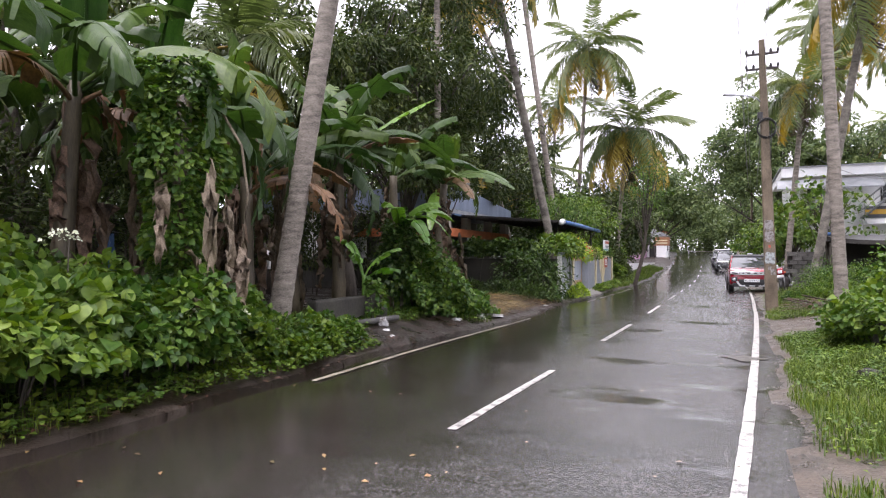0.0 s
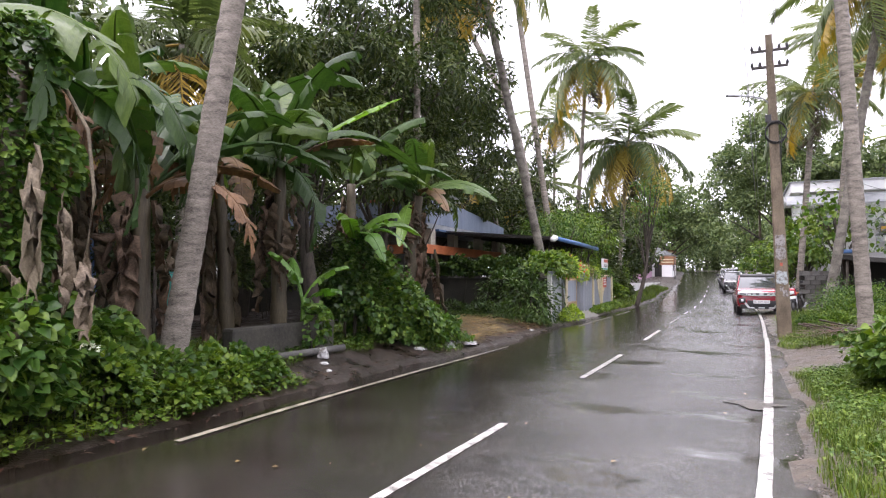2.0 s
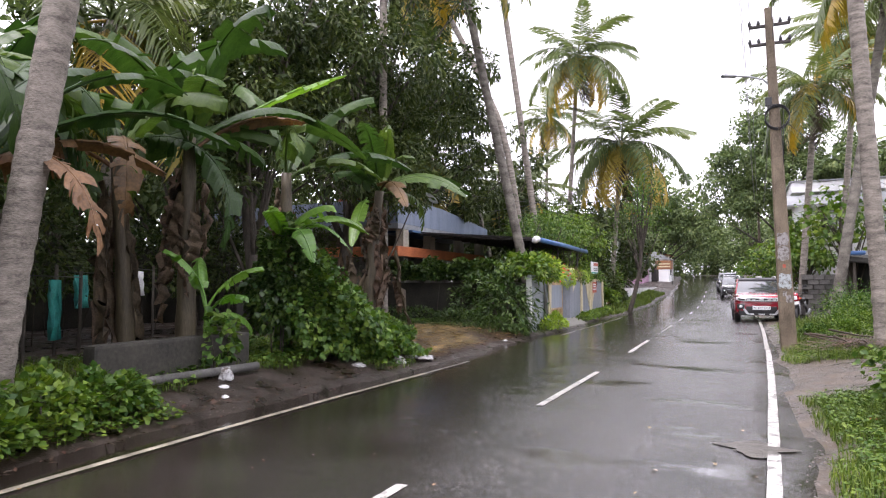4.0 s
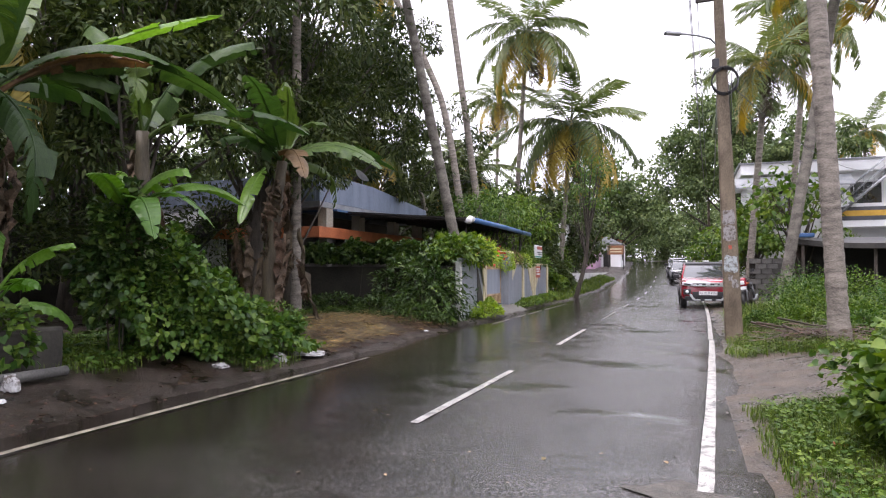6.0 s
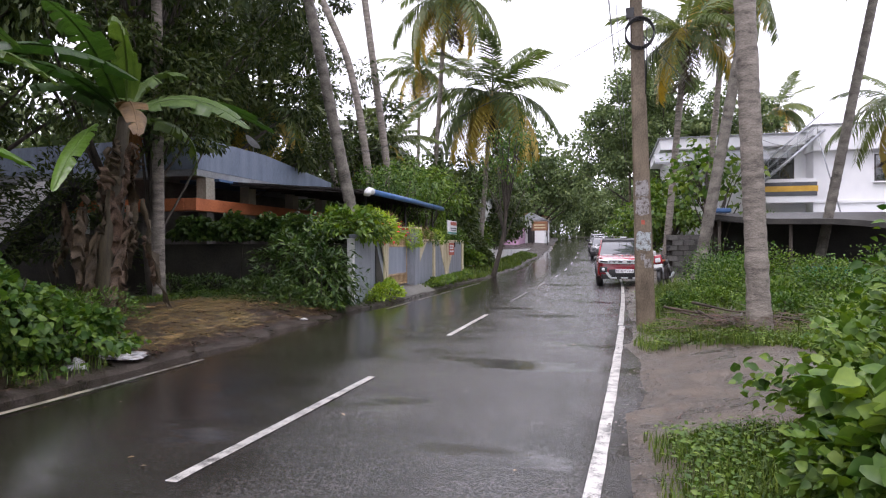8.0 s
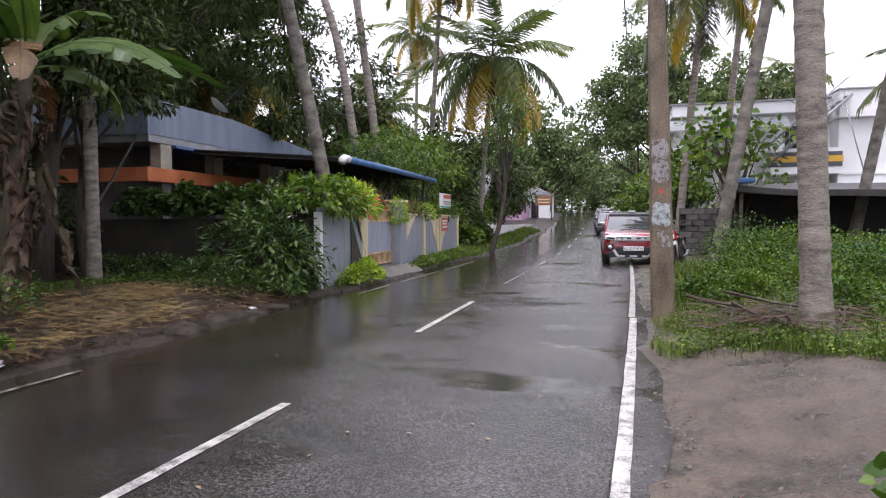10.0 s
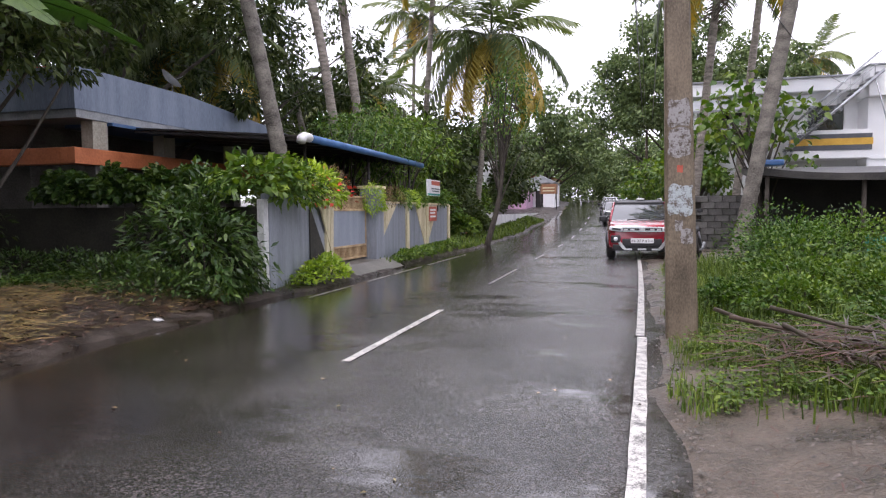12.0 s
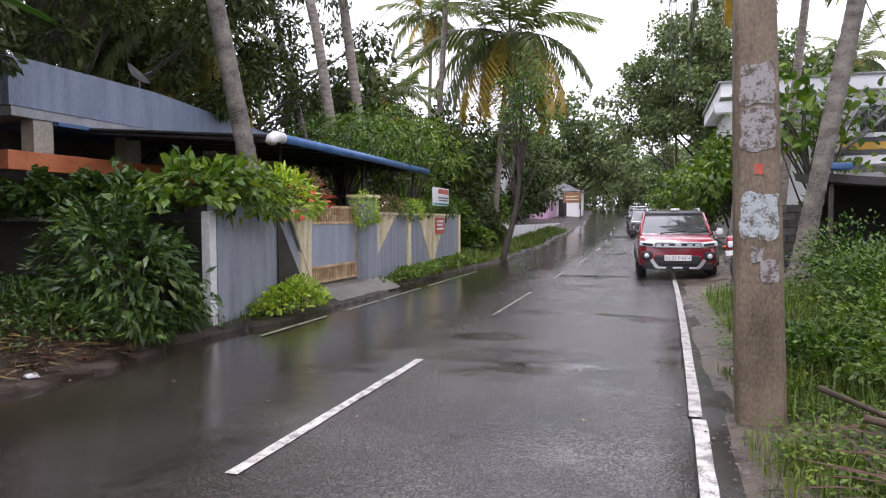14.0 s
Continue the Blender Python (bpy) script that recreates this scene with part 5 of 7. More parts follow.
for y in (0.5, 2.7, 5.6, 8.0):
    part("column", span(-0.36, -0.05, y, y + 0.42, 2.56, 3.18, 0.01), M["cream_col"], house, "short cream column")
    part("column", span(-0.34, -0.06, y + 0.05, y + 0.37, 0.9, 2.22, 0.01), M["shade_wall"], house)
poly("gable_wall", [(-7.2, -0.05, -0.2), (-3.6, -0.05, -0.2), (-3.6, -0.05, 3.15), (-5.6, -0.05, 3.15), (-7.2, -0.05, 2.9)], 0.15, (0, 1, 0), M["white_wall"], house, "white side wall")
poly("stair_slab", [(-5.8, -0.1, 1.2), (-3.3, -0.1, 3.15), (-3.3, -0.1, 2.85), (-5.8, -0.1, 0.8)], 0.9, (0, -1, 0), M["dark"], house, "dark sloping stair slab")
part("tarpaulin", span(-1.2, 0.1, 0.9, 4.2, 3.10, 3.17), M["blue"], house, "blue sheet edge")
tube("roof_edge", [(-2.6, 0.3, 4.3), (-0.9, 0.3, 4.28)], 0.06, M["rustred"], house, 6, "red ridge piece")
lad = empty("ladder", Matrix.Translation((-17.0, 23.3, 0.2)) @ Matrix.Rotation(radians(12), 4, 'X'), label="dark ladder leaning on the white side wall", category="ladder")
for x in (-0.2, 0.2):
    tube("rail", [(x, -0.2, 0), (x, -0.2, 3.0)], 0.025, M["iron"], lad, 6)
for k in range(9):
    tube("rung", [(-0.2, -0.2, 0.3 + k * 0.3), (0.2, -0.2, 0.3 + k * 0.3)], 0.016, M["iron"], lad, 6)
dish = empty("satellite_dish", Matrix.Translation((-10.7, 27.0, 4.42)) @ Matrix.Rotation(radians(42), 4, "Z") @ Matrix.Diagonal((0.58, 0.58, 0.58, 1)), label="pale satellite dish on the roof edge", category="satellite dish")
bm = bmesh.new()
bmesh.ops.create_uvsphere(bm, u_segments=20, v_segments=12, radius=0.75)
bmesh.ops.delete(bm, geom=[v for v in bm.verts if v.co.z > -0.52], context='VERTS')
bmesh.ops.transform(bm, matrix=Matrix.Translation((0, 0, 0.75)) @ Matrix.Rotation(radians(42), 4, 'Y') @ Matrix.Translation((0, 0, 0.5)), verts=bm.verts)
part("bowl", bm, M["plastic_w"], dish, smooth=True)
tube("mast", [(0, 0, -0.3), (0, 0, 0.75)], 0.025, M["steel"], dish, 6)
tube("arm", [(0, 0, 0.6), (0.45, 0, 0.85)], 0.012, M["steel"], dish, 5)
bm = block(0.26, 0.12, 0.24, None, 0.03)
bmesh.ops.transform(bm, matrix=pose(-7.45, 22.60, 1.55, 8, 10, 0), verts=bm.verts)
tagged(part("plastic_bag", bm, M["plastic_w"]), "crumpled white plastic bag on the wall creeper", "bag")

# ---- signs on the wall ----
sign = empty("signboard", Matrix.Translation((-5.72, 33.7, 1.6)), label="small white signboard with red and green lettering bands", category="sign")
part("board", span(-0.02, 0.02, -0.75, 0.75, 0.32, 0.86, 0.005), M["plastic_w"], sign)
for z0, z1, y0, y1, k in ((0.68, 0.82, -0.3, 0.7, "rustred"), (0.34, 0.40, -0.7, 0.7, "teal"), (0.54, 0.58, -0.3, 0.66, "band"), (0.46, 0.50, -0.2, 0.6, "band")):
    part("lettering", span(0.0205, 0.026, y0, y1, z0, z1), M[k], sign)
for y in (-0.6, 0.6):
    tube("leg", [(-0.03, y, -0.2), (-0.03, y, 0.8)], 0.018, M["iron"], sign, 6)
ban = empty("banner", Matrix.Translation((WX + 0.08, 33.35, 1.08)), label="red banner with pale lettering on the wall", category="banner")
part("cloth", span(-0.006, 0.006, -0.22, 0.62, 0.0, 0.48), M["rustred"], ban)
for z, y1 in ((0.34, 0.5), (0.24, 0.42), (0.12, 0.52)):
    part("lettering", span(0.007, 0.011, -0.14, y1, z, z + 0.06), M["plastic_w"], ban)

# ---- plants on and behind the wall ----
bush("hanging_plant", "yellow-green hanging plant on the gate pillar", (-5.6, 28.0, 1.62), (0.32, 0.42, 0.42), 1500, 0.06, "oval", "leaf_y", 220, 0, 0.8, low=-0.9, category="plant")
bush("potted_fern", "dry brownish fern on the gate pier", (-5.55, 25.4, 1.75), (0.4, 0.45, 0.5), 900, 0.14, "needle", "straw", 221, 0, 0.3, low=-0.6, category="plant")
bush("croton", "yellow-green croton with red flowers by the gate", (-5.3, 24.2, 1.75), (0.4, 0.9, 0.5), 750, 0.18, "lance", "leaf_y", 222, 0, 0.2, low=-0.5, category="plant")
bush("croton", "leafy plant spilling over the grey wall", (-5.2, 23.2, 1.8), (0.45, 0.6, 0.5), 600, 0.18, "lance", "leaf_b", 223, 0, 0.4, low=-0.6, category="plant")
bush("red_flowers", "small red flowers on the croton", (-5.15, 24.6, 1.7), (0.4, 0.8, 0.42), 60, 0.09, "broad", "redflower", 224, 0, 0.2, low=-0.5, category="flowers")
for i, (y, k) in enumerate(((29.2, "straw"), (30.0, "straw"), (30.7, "leaf_b"), (31.6, "leaf_y"), (32.3, "leaf_b"), (34.6, "leaf_v"))):
    bush("wall_plant", "trailing potted plant along the wall top", (-5.85, y, 1.62), (0.32, 0.45, 0.34), 650, 0.11, "needle" if k == "straw" else "lance", k, 230 + i, 0, 0.5, low=-0.6, category="plant", group="wall-top plants")
bush("verge_plants", "low green creeping plants at the wall's foot", (-5.35, 30.6, 0.1), (0.25, 2.0, 0.22), 1500, 0.09, "oval", "leaf_b", 240, 0, 0.2, category="plant")
bush("verge_plants", "low green creeping plants at the wall's foot", (-5.45, 34.0, 0.1), (0.25, 2.0, 0.22), 1500, 0.09, "oval", "leaf_b", 241, 0, 0.2, category="plant")


# ---- white two-storey house ----
white = empty("white_house", Matrix.Translation((0, 43, 0.2)), label="two-storey white house with an ochre and slate band", category="house")
part("wall", span(3.6, 10.0, 1.2, 9, -0.3, 6.4), M["white"], white)
part("wall", span(10.0, 20.0, 0.0, 9, -0.3, 6.4), M["white"], white)
part("roof", span(3.0, 10.0, 0.6, 9.2, 6.2, 6.75, 0.02), M["white"], white, "white roof parapet")
part("roof", span(9.9, 20.2, -0.35, 9.2, 5.75, 6.95, 0.02), M["white"], white, "white roof parapet")
part("coping", span(9.85, 20.3, -0.42, 9.3, 6.95, 7.03, 0.01), M["tin"], white)
part("coping", span(2.9, 9.85, 0.52, 9.3, 6.75, 6.83, 0.01), M["tin"], white)
poly("awning", [(2.7, -0.5, 5.35), (2.7, 0.6, 5.95), (2.7, 0.6, 6.03), (2.7, -0.5, 5.43)], 5.3, (1, 0, 0), M["tin"], white, "sloping grey sunshade")
part("sunshade", span(8.0, 20.2, -1.1, 0.0, 2.45, 2.60, 0.01), M["tin"], white, "grey sunshade slab")
part("balcony_wall", span(7.2, 10.05, -0.25, 1.2, 3.3, 4.45, 0.01), M["white"], white)
part("band", span(7.15, 10.1, -0.275, 0.0, 3.62, 4.28), M["band"], white, "slate painted band")
part("band", span(7.12, 10.13, -0.285, 0.0, 3.83, 4.10), M["yellow"], white, "ochre painted band")
part("moulding", span(10.0, 20.1, -0.06, 0.0, 3.25, 3.40, 0.01), M["white"], white)


def window(x, z, w, h, y, parent):
    win = part("window", span(x, x + w, y - 0.03, y + 0.05, z, z + h, 0.008), M["iron"], parent, "dark window with a grille")
    part("pane", span(x + 0.05, x + w / 2 - 0.03, y - 0.036, y - 0.02, z + 0.05, z + h - 0.05), M["glass_dark"], win)
    part("pane", span(x + w / 2 + 0.03, x + w - 0.05, y - 0.036, y - 0.02, z + 0.05, z + h - 0.05), M["glass_dark"], win)
    part("sill", span(x - 0.08, x + w + 0.08, y - 0.12, y, z - 0.07, z, 0.01), M["white"], win)
    for k in range(6):
        xx = x + w * (k + 0.5) / 6
        tube("bar", [(xx, y - 0.045, z), (xx, y - 0.045, z + h)], 0.008, M["iron"], win, 5)


window(8.1, 4.4, 1.35, 1.25, 1.18, white)
window(12.6, 4.25, 1.2, 1.3, -0.01, white)
window(15.6, 4.25, 1.2, 1.3, -0.01, white)
window(11.4, 1.0, 1.3, 1.2, -0.01, white)
window(4.4, 4.2, 1.4, 1.3, 1.18, white)
stairs = empty("steel_staircase", Matrix.Translation((0, 42.3, 0.2)), label="grey steel staircase climbing to the roof", category="staircase")
a, b = Vector((6.9, 0, 3.6)), Vector((10.3, 0, 6.7))
for dy in (0.0, 0.7):
    tube("stringer", [a + Vector((0, dy, 0)), b + Vector((0, dy, 0))], 0.06, M["steel"], stairs, 6)
    tube("handrail", [a + Vector((0, dy, 0.85)), b + Vector((0, dy, 0.85))], 0.025, M["steel"], stairs, 6)
    tube("handrail", [a + Vector((0, dy, 0.45)), b + Vector((0, dy, 0.45))], 0.016, M["steel"], stairs, 6)
for k in range(16):
    p = a + (b - a) * (k + 0.5) / 16
    part("tread", span(p.x - 0.13, p.x + 0.13, 0.0, 0.7, p.z, p.z + 0.035), M["steel"], stairs)
    if k % 2 == 0:
        tube("baluster", [p, p + Vector((0, 0, 0.85))], 0.012, M["steel"], stairs, 5)
tube("leg", [(6.9, 0.35, -0.3), (6.9, 0.35, 3.6)], 0.06, M["steel"], stairs, 8)
tube("brace", [(10.0, 0, 6.4), (11.0, 0, 2.6)], 0.03, M["steel"], stairs, 6)

# ---- shed, block wall, right side ----
bw = tagged(part("wall_blocks", span(2.55, 15.0, 34.02, 34.16, -0.1, 1.84), M["moss_shade"]), "grey concrete block boundary wall", "wall", kind="structure")
blk = block(0.385, 0.17, 0.185, None, 0.012, 1)
bo = part("block", blk, M["blockwall"], bw)
for r in range(9):
    for k in range(22):
        if r == 0 and k == 0:
            bo.location = (2.75, 34.0, 0.06)
            continue
        o = new("block", bo.data)
        o.parent = bw
        o.location = (2.75 + 0.4 * k + (0.2 if r % 2 else 0), 34.0 + 0.006 * ((r * 7 + k * 3) % 4), 0.06 + 0.197 * r)
shed = empty("shed", Matrix.Translation((3.7, 29.6, 0.2)), label="low shed with a sagging black tarpaulin roof", category="shed")
SV, SF = [], []
for i in range(13):
    for j in range(9):
        u, v = i / 12, j / 8
        x = -0.1 + 6.2 * u
        y = (-0.1 - 2.2 * u) * (1 - v) + 2.6 * v
        z = (2.18 - 0.55 * u) * (1 - v) + (2.35 - 0.05 * u) * v - 0.10 * math.sin(u * 9) * (1 - v) * 0.5 - 0.07 * math.sin(v * 3.14)
        SV.append((x, y, z))
for i in range(12):
    for j in range(8):
        q = i * 9 + j
        SF.append((q, q + 9, q + 10, q + 1))
sr = link("roof_sheet", SV, SF, M["tarp"], shed)
sm = sr.modifiers.new("thick", 'SOLIDIFY')
sm.thickness = 0.16
for x, y, h in ((0.05, 0.0, 2.1), (1.9, -0.55, 1.95), (4.2, -1.3, 1.75), (0.2, 2.4, 2.25), (5.6, 2.4, 2.2)):
    tube("post", [(x, y, -0.3), (x, y, h)], 0.05, M["dark_bark"], shed, 7)
part("rail", span(1.9, 5.8, -1.0, -0.94, 0.62, 0.70), M["dark_bark"], shed)
CV, CF = [], []
for i in range(25):
    for j in range(6):
        CV.append((1.95 + 3.6 * i / 24, -0.25 - 0.7 * i / 24 + 0.05 * math.sin(i * 1.3), 0.05 + 0.62 * j / 5))
for i in range(24):
    for j in range(5):
        q = i * 6 + j
        CF.append((q, q + 6, q + 7, q + 1))
cl = link("curtain", CV, CF, M["teal"], shed, smooth=True)
tagged(cl, "teal green cloth screen")
cl.modifiers.new("thick", 'SOLIDIFY').thickness = 0.01
# Back wall coloured near-black, as the unlit inside of the shed.
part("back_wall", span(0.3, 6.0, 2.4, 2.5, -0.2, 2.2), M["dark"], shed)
part("blue_sheet", span(-0.25, 0.35, -0.3, 0.2, 2.22, 2.36, 0.04), M["blue"], shed, "folded blue sheet")
bush("wall_creeper", "creeper over the low stone block wall", (2.15, 11.3, 0.35), (0.75, 1.0, 0.45), 1800, 0.10, "heart", "leaf_b", 193, 2, 0.5, low=-0.5)
bx = empty("stone_block", Matrix.Translation((2.0, 11.3, 0.1)), label="dark low stone block wall under creepers", category="low wall")
part("stone", block(0.9, 1.5, 0.62, Matrix.Translation((0.3, 0, 0)), 0.05), M["moss_shade"], bx)

# ---- utility pole ----
pole = empty("utility_pole", Matrix.Translation((1.12, 20.15, 0.05)), label="weathered concrete utility pole with torn posters", category="utility pole")
bm = bmesh.new()
rings = []
for z, w, d in ((-0.3, 0.165, 0.12), (1.5, 0.150, 0.11), (3.2, 0.132, 0.10), (5.5, 0.105, 0.085), (7.6, 0.08, 0.07)):
    c = 0.025
    dx = -0.028 * z
    rings.append([bm.verts.new((dx + x, y, z)) for x, y in ((-w + c, -d), (w - c, -d), (w, -d + c), (w, d - c), (w - c, d), (-w + c, d), (-w, d - c), (-w, -d + c))])
for r0, r1 in zip(rings, rings[1:]):
    for k in range(8):
        bm.faces.new((r0[k], r0[(k + 1) % 8], r1[(k + 1) % 8], r1[k]))
bm.faces.new(rings[-1])
part("shaft", bm, M["concrete"], pole)


def paper(z0, z1, hw, seed, m, off=0.0):
    rng = random.Random(seed)
    n = 44
    pts = []
    for k in range(n):
        a = 2 * math.pi * k / n
        q = (abs(math.cos(a)) ** 12 + abs(math.sin(a)) ** 12) ** (-1 / 12)
        pts.append((off - 0.028 * (z0 + z1) / 2 + hw * math.cos(a) * q * (0.97 + 0.09 * math.sin(a * 5 + seed) * math.sin(a * 2.3) + rng.uniform(-0.04, 0.03)), 0, (z0 + z1) / 2 + (z1 - z0) / 2 * math.sin(a) * q * (0.95 + 0.07 * math.sin(a * 4 + 2 * seed) + rng.uniform(-0.04, 0.03))))
    d = 0.12 - (z0 + z1) / 2 * 0.0065
    return poly("poster", [(x, -d - 0.006, z) for x, _, z in pts], 0.012, (0, 1, 0), m, pole, "torn faded paper poster")


M["poster2"] = mat("faded_blue_paper", (0.10, 0.08, 0.06), (0.36, 0.40, 0.41), 0.7, 16, 60, 0.5)
M["poster3"] = mat("faded_grey_paper", (0.08, 0.062, 0.045), (0.28, 0.265, 0.26), 0.7, 16, 60, 0.5)
for k_ in ("poster", "poster2", "poster3"):
    M[k_].node_tree.nodes["Color Ramp"].color_ramp.elements[0].position = 0.44
    M[k_].node_tree.nodes["Color Ramp"].color_ramp.elements[1].position = 0.56
paper(1.90, 2.22, 0.115, 1, M["poster3"])
paper(2.22, 2.52, 0.112, 2, M["poster3"])
paper(1.28, 1.62, 0.125, 3, M["poster2"])
paper(0.98, 1.15, 0.06, 4, M["poster3"], 0.06)
paper(1.12, 1.24, 0.04, 5, M["poster3"], -0.02)
paper(1.74, 1.82, 0.03, 6, M["rustred"], 0.0)
ARMS = (7.2, 6.78)
for z in ARMS:
    part("crossarm", span(-0.62, 0.22, -0.05, 0.03, z - 0.03, z + 0.03, 0.005), M["iron"], pole)
    for x in (-0.6, -0.42, 0.02, 0.2):
        tube("insulator", [(x, -0.01, z + 0.03), (x, -0.01, z + 0.07), (x, -0.01, z + 0.12), (x, -0.01, z + 0.15)], [0.03, 0.045, 0.03, 0.02], M["black"], pole, 8)
arm = tube("lamp_arm", [(-0.16, 0, 5.75), (-0.35, -0.1, 5.95), (-0.6, -0.25, 6.0), (-0.95, -0.5, 6.0)], 0.022, M["steel"], pole, 6)
part("lamp_head", block(0.34, 0.13, 0.06, pose(-1.05, -0.56, 5.96, 0, 0, 30), 0.02), M["steel"], pole, "flat grey street lamp head")
for k in range(3):
    ring = [(-0.1 + 0.24 * math.cos(a), -0.12 - 0.015 * k, 5.05 + 0.26 * math.sin(a) + 0.02 * k) for a in np.linspace(0, 6.28, 25)]
    tube("cable_coil", ring, 0.014, M["black"], pole, 5)
part("clamp", block(0.26, 0.22, 0.08, Matrix.Translation((-0.15, 0, 5.3)), 0.01), M["iron"], pole)
part("fuse_box", block(0.14, 0.10, 0.2, Matrix.Translation((-0.26, -0.05, 5.35)), 0.02), M["black"], pole)
tube("service_cable", [(0.02, -0.15, 5.2), (0.0, -0.15, 4.0), (-0.03, -0.14, 5.0)], 0.008, M["black"], pole, 5)


def wire(a, b, sag, r=0.009, name="overhead_wire"):
    A, B = Vector(a), Vector(b)
    pts = [A + (B - A) * k / 16 - Vector((0, 0, sag * 4 * (k / 16) * (1 - k / 16))) for k in range(17)]
    return tagged(tube(name, pts, r, M["black"], n=4), "thin black overhead wire between poles", "wire", "overhead wires")


for k, (x, z) in enumerate(((0.35, 7.4), (0.52, 7.4), (0.97, 7.4), (0.4, 6.97), (0.98, 6.97))):
    wire((x, 20.1, z), (x - 1.5, -25, z + 0.4), 0.7, 0.008)
    wire((x, 20.1, z), (x + 1.6, 70, z + 1.4), 0.8, 0.010)
wire((0.85, 20.1, 5.4), (9.9, 42.6, 6.7), 1.2, 0.010)
wire((0.85, 20.1, 5.3), (-10.4, 30.5, 4.6), 0.5, 0.008)
wire((-10.6, 27.0, 5.2), (-5.0, 39.0, 6.0), 0.4, 0.008)
far_pole = tagged(tube("utility_pole", [(2.2, 70, 0.6), (2.2, 70, 9.2)], [0.16, 0.09], M["concrete"], n=8), "concrete utility pole beside the far road", "utility pole")


# ---- mud on the road's edge ----
MV, MF = [], []
for k in range(61):
    y = 14.2 + 0.13 * k
    q = math.sin(math.pi * k / 60) ** 0.5
    inner = left_edge(y) + q * (0.28 + 0.12 * math.sin(y * 2.3) + 0.07 * math.sin(y * 6.1) + 0.05 * math.sin(y * 13.7))
    for u in (0, 0.5, 1):
        MV.append((left_edge(y) - 0.12 + (inner - left_edge(y) + 0.12) * u, y, 0.014 - 0.032 * u))
for k in range(60):
    for u in range(2):
        a = k * 3 + u
        MF.append((a, a + 1, a + 4, a + 3))
tagged(link("mud", MV, MF, M["soil"], smooth=True), "wet dark mud washed onto the road edge", "mud", kind="structure")
PV = [(0.22, 10.45, 0.006)] + [(0.22 + (0.30 + 0.10 * math.sin(3 * a) + 0.06 * math.sin(7 * a)) * math.cos(a) * 0.9, 10.45 + (0.26 + 0.08 * math.cos(4 * a)) * math.sin(a), 0.0055) for a in np.linspace(0, 2 * math.pi, 30, endpoint=False)]
tagged(link("road_patch", PV, [(0, 1 + k, 1 + (k + 1) % 30) for k in range(30)], mat("broken_asphalt", (0.02, 0.018, 0.015), (0.12, 0.105, 0.085), 0.3, 9, 60, 1.0)), "broken patch of asphalt at the edge line", "road patch", kind="structure")


# ---- vehicles ----
def revolve(profile, n=24):
    """A body turned about x from (x, radius) pairs."""
    V, F = [], []
    for x, r in profile:
        for k in range(n):
            a = 2 * math.pi * k / n
            V.append((x, r * math.cos(a), r * math.sin(a)))
    m = len(profile)
    for i in range(m - 1):
        for k in range(n):
            p, q = i * n + k, i * n + (k + 1) % n
            F += [(p, q, q + n), (p, q + n, p + n)]
    return np.array(V), np.array(F)


def wheel(parent, x, y, r, w, side):
    hub = empty("wheel")
    hub.parent = parent
    hub.location = (x, y, r)
    h = w / 2
    V, F = revolve([(-h, r * 0.62), (-h, r * 0.9), (-h * 0.75, r), (h * 0.75, r), (h, r * 0.9), (h, r * 0.62), (-h, r * 0.62)])
    link_np("tyre", V, F, M["rubber"], hub, True)
    V, F = revolve([(side * h * 0.9, r * 0.63), (side * h * 0.7, r * 0.55), (side * h * 0.55, r * 0.2), (side * h * 0.75, 0.01)])
    link_np("rim", V, F, M["silver"], hub, True)
    for k in range(5):
        a = 2 * math.pi * k / 5
        part("spoke", block(0.03, r * 0.5, 0.05, Matrix.Translation((side * h * 0.8, 0, 0)) @ Matrix.Rotation(a, 4, 'X') @ Matrix.Translation((0, r * 0.3, -0.025)), 0.008, 1), M["silver"], hub)


def loft(sections, material, name, parent, label="", smooth=True):
    """A closed skin through sections of equal count, each a list of points."""
    n = len(sections[0])
    V = [p for s in sections for p in s]
    F = []
    for i in range(len(sections) - 1):
        for k in range(n):
            a, b = i * n + k, i * n + (k + 1) % n
            F.append((a, b, b + n, a + n))
    F.append(tuple(range(n))[::-1])
    F.append(tuple((len(sections) - 1) * n + k for k in range(n)))
    ob = link(name, V, F, material, parent, smooth)
    ob.modifiers.new("edges", 'BEVEL').width = 0.025
    ob.modifiers["edges"].segments = 2
    return tagged(ob, label)


def ring(y, z0, z1, w0, w1, corner=0.12):
    """A rounded section across the car at y: half widths w0 below, w1 above."""
    pts = []
    for cx, cz, a0 in ((w1, z1, 0), (-w1, z1, 90), (-w0, z0, 180), (w0, z0, 270)):
        sx = 1 if cx > 0 else -1
        sz = 1 if cz == z1 else -1
        for k in range(4):
            a = radians(a0 + 30 * k)
            pts.append((cx - sx * corner + corner * math.cos(a), y, cz - sz * corner + corner * math.sin(a)))
    return pts


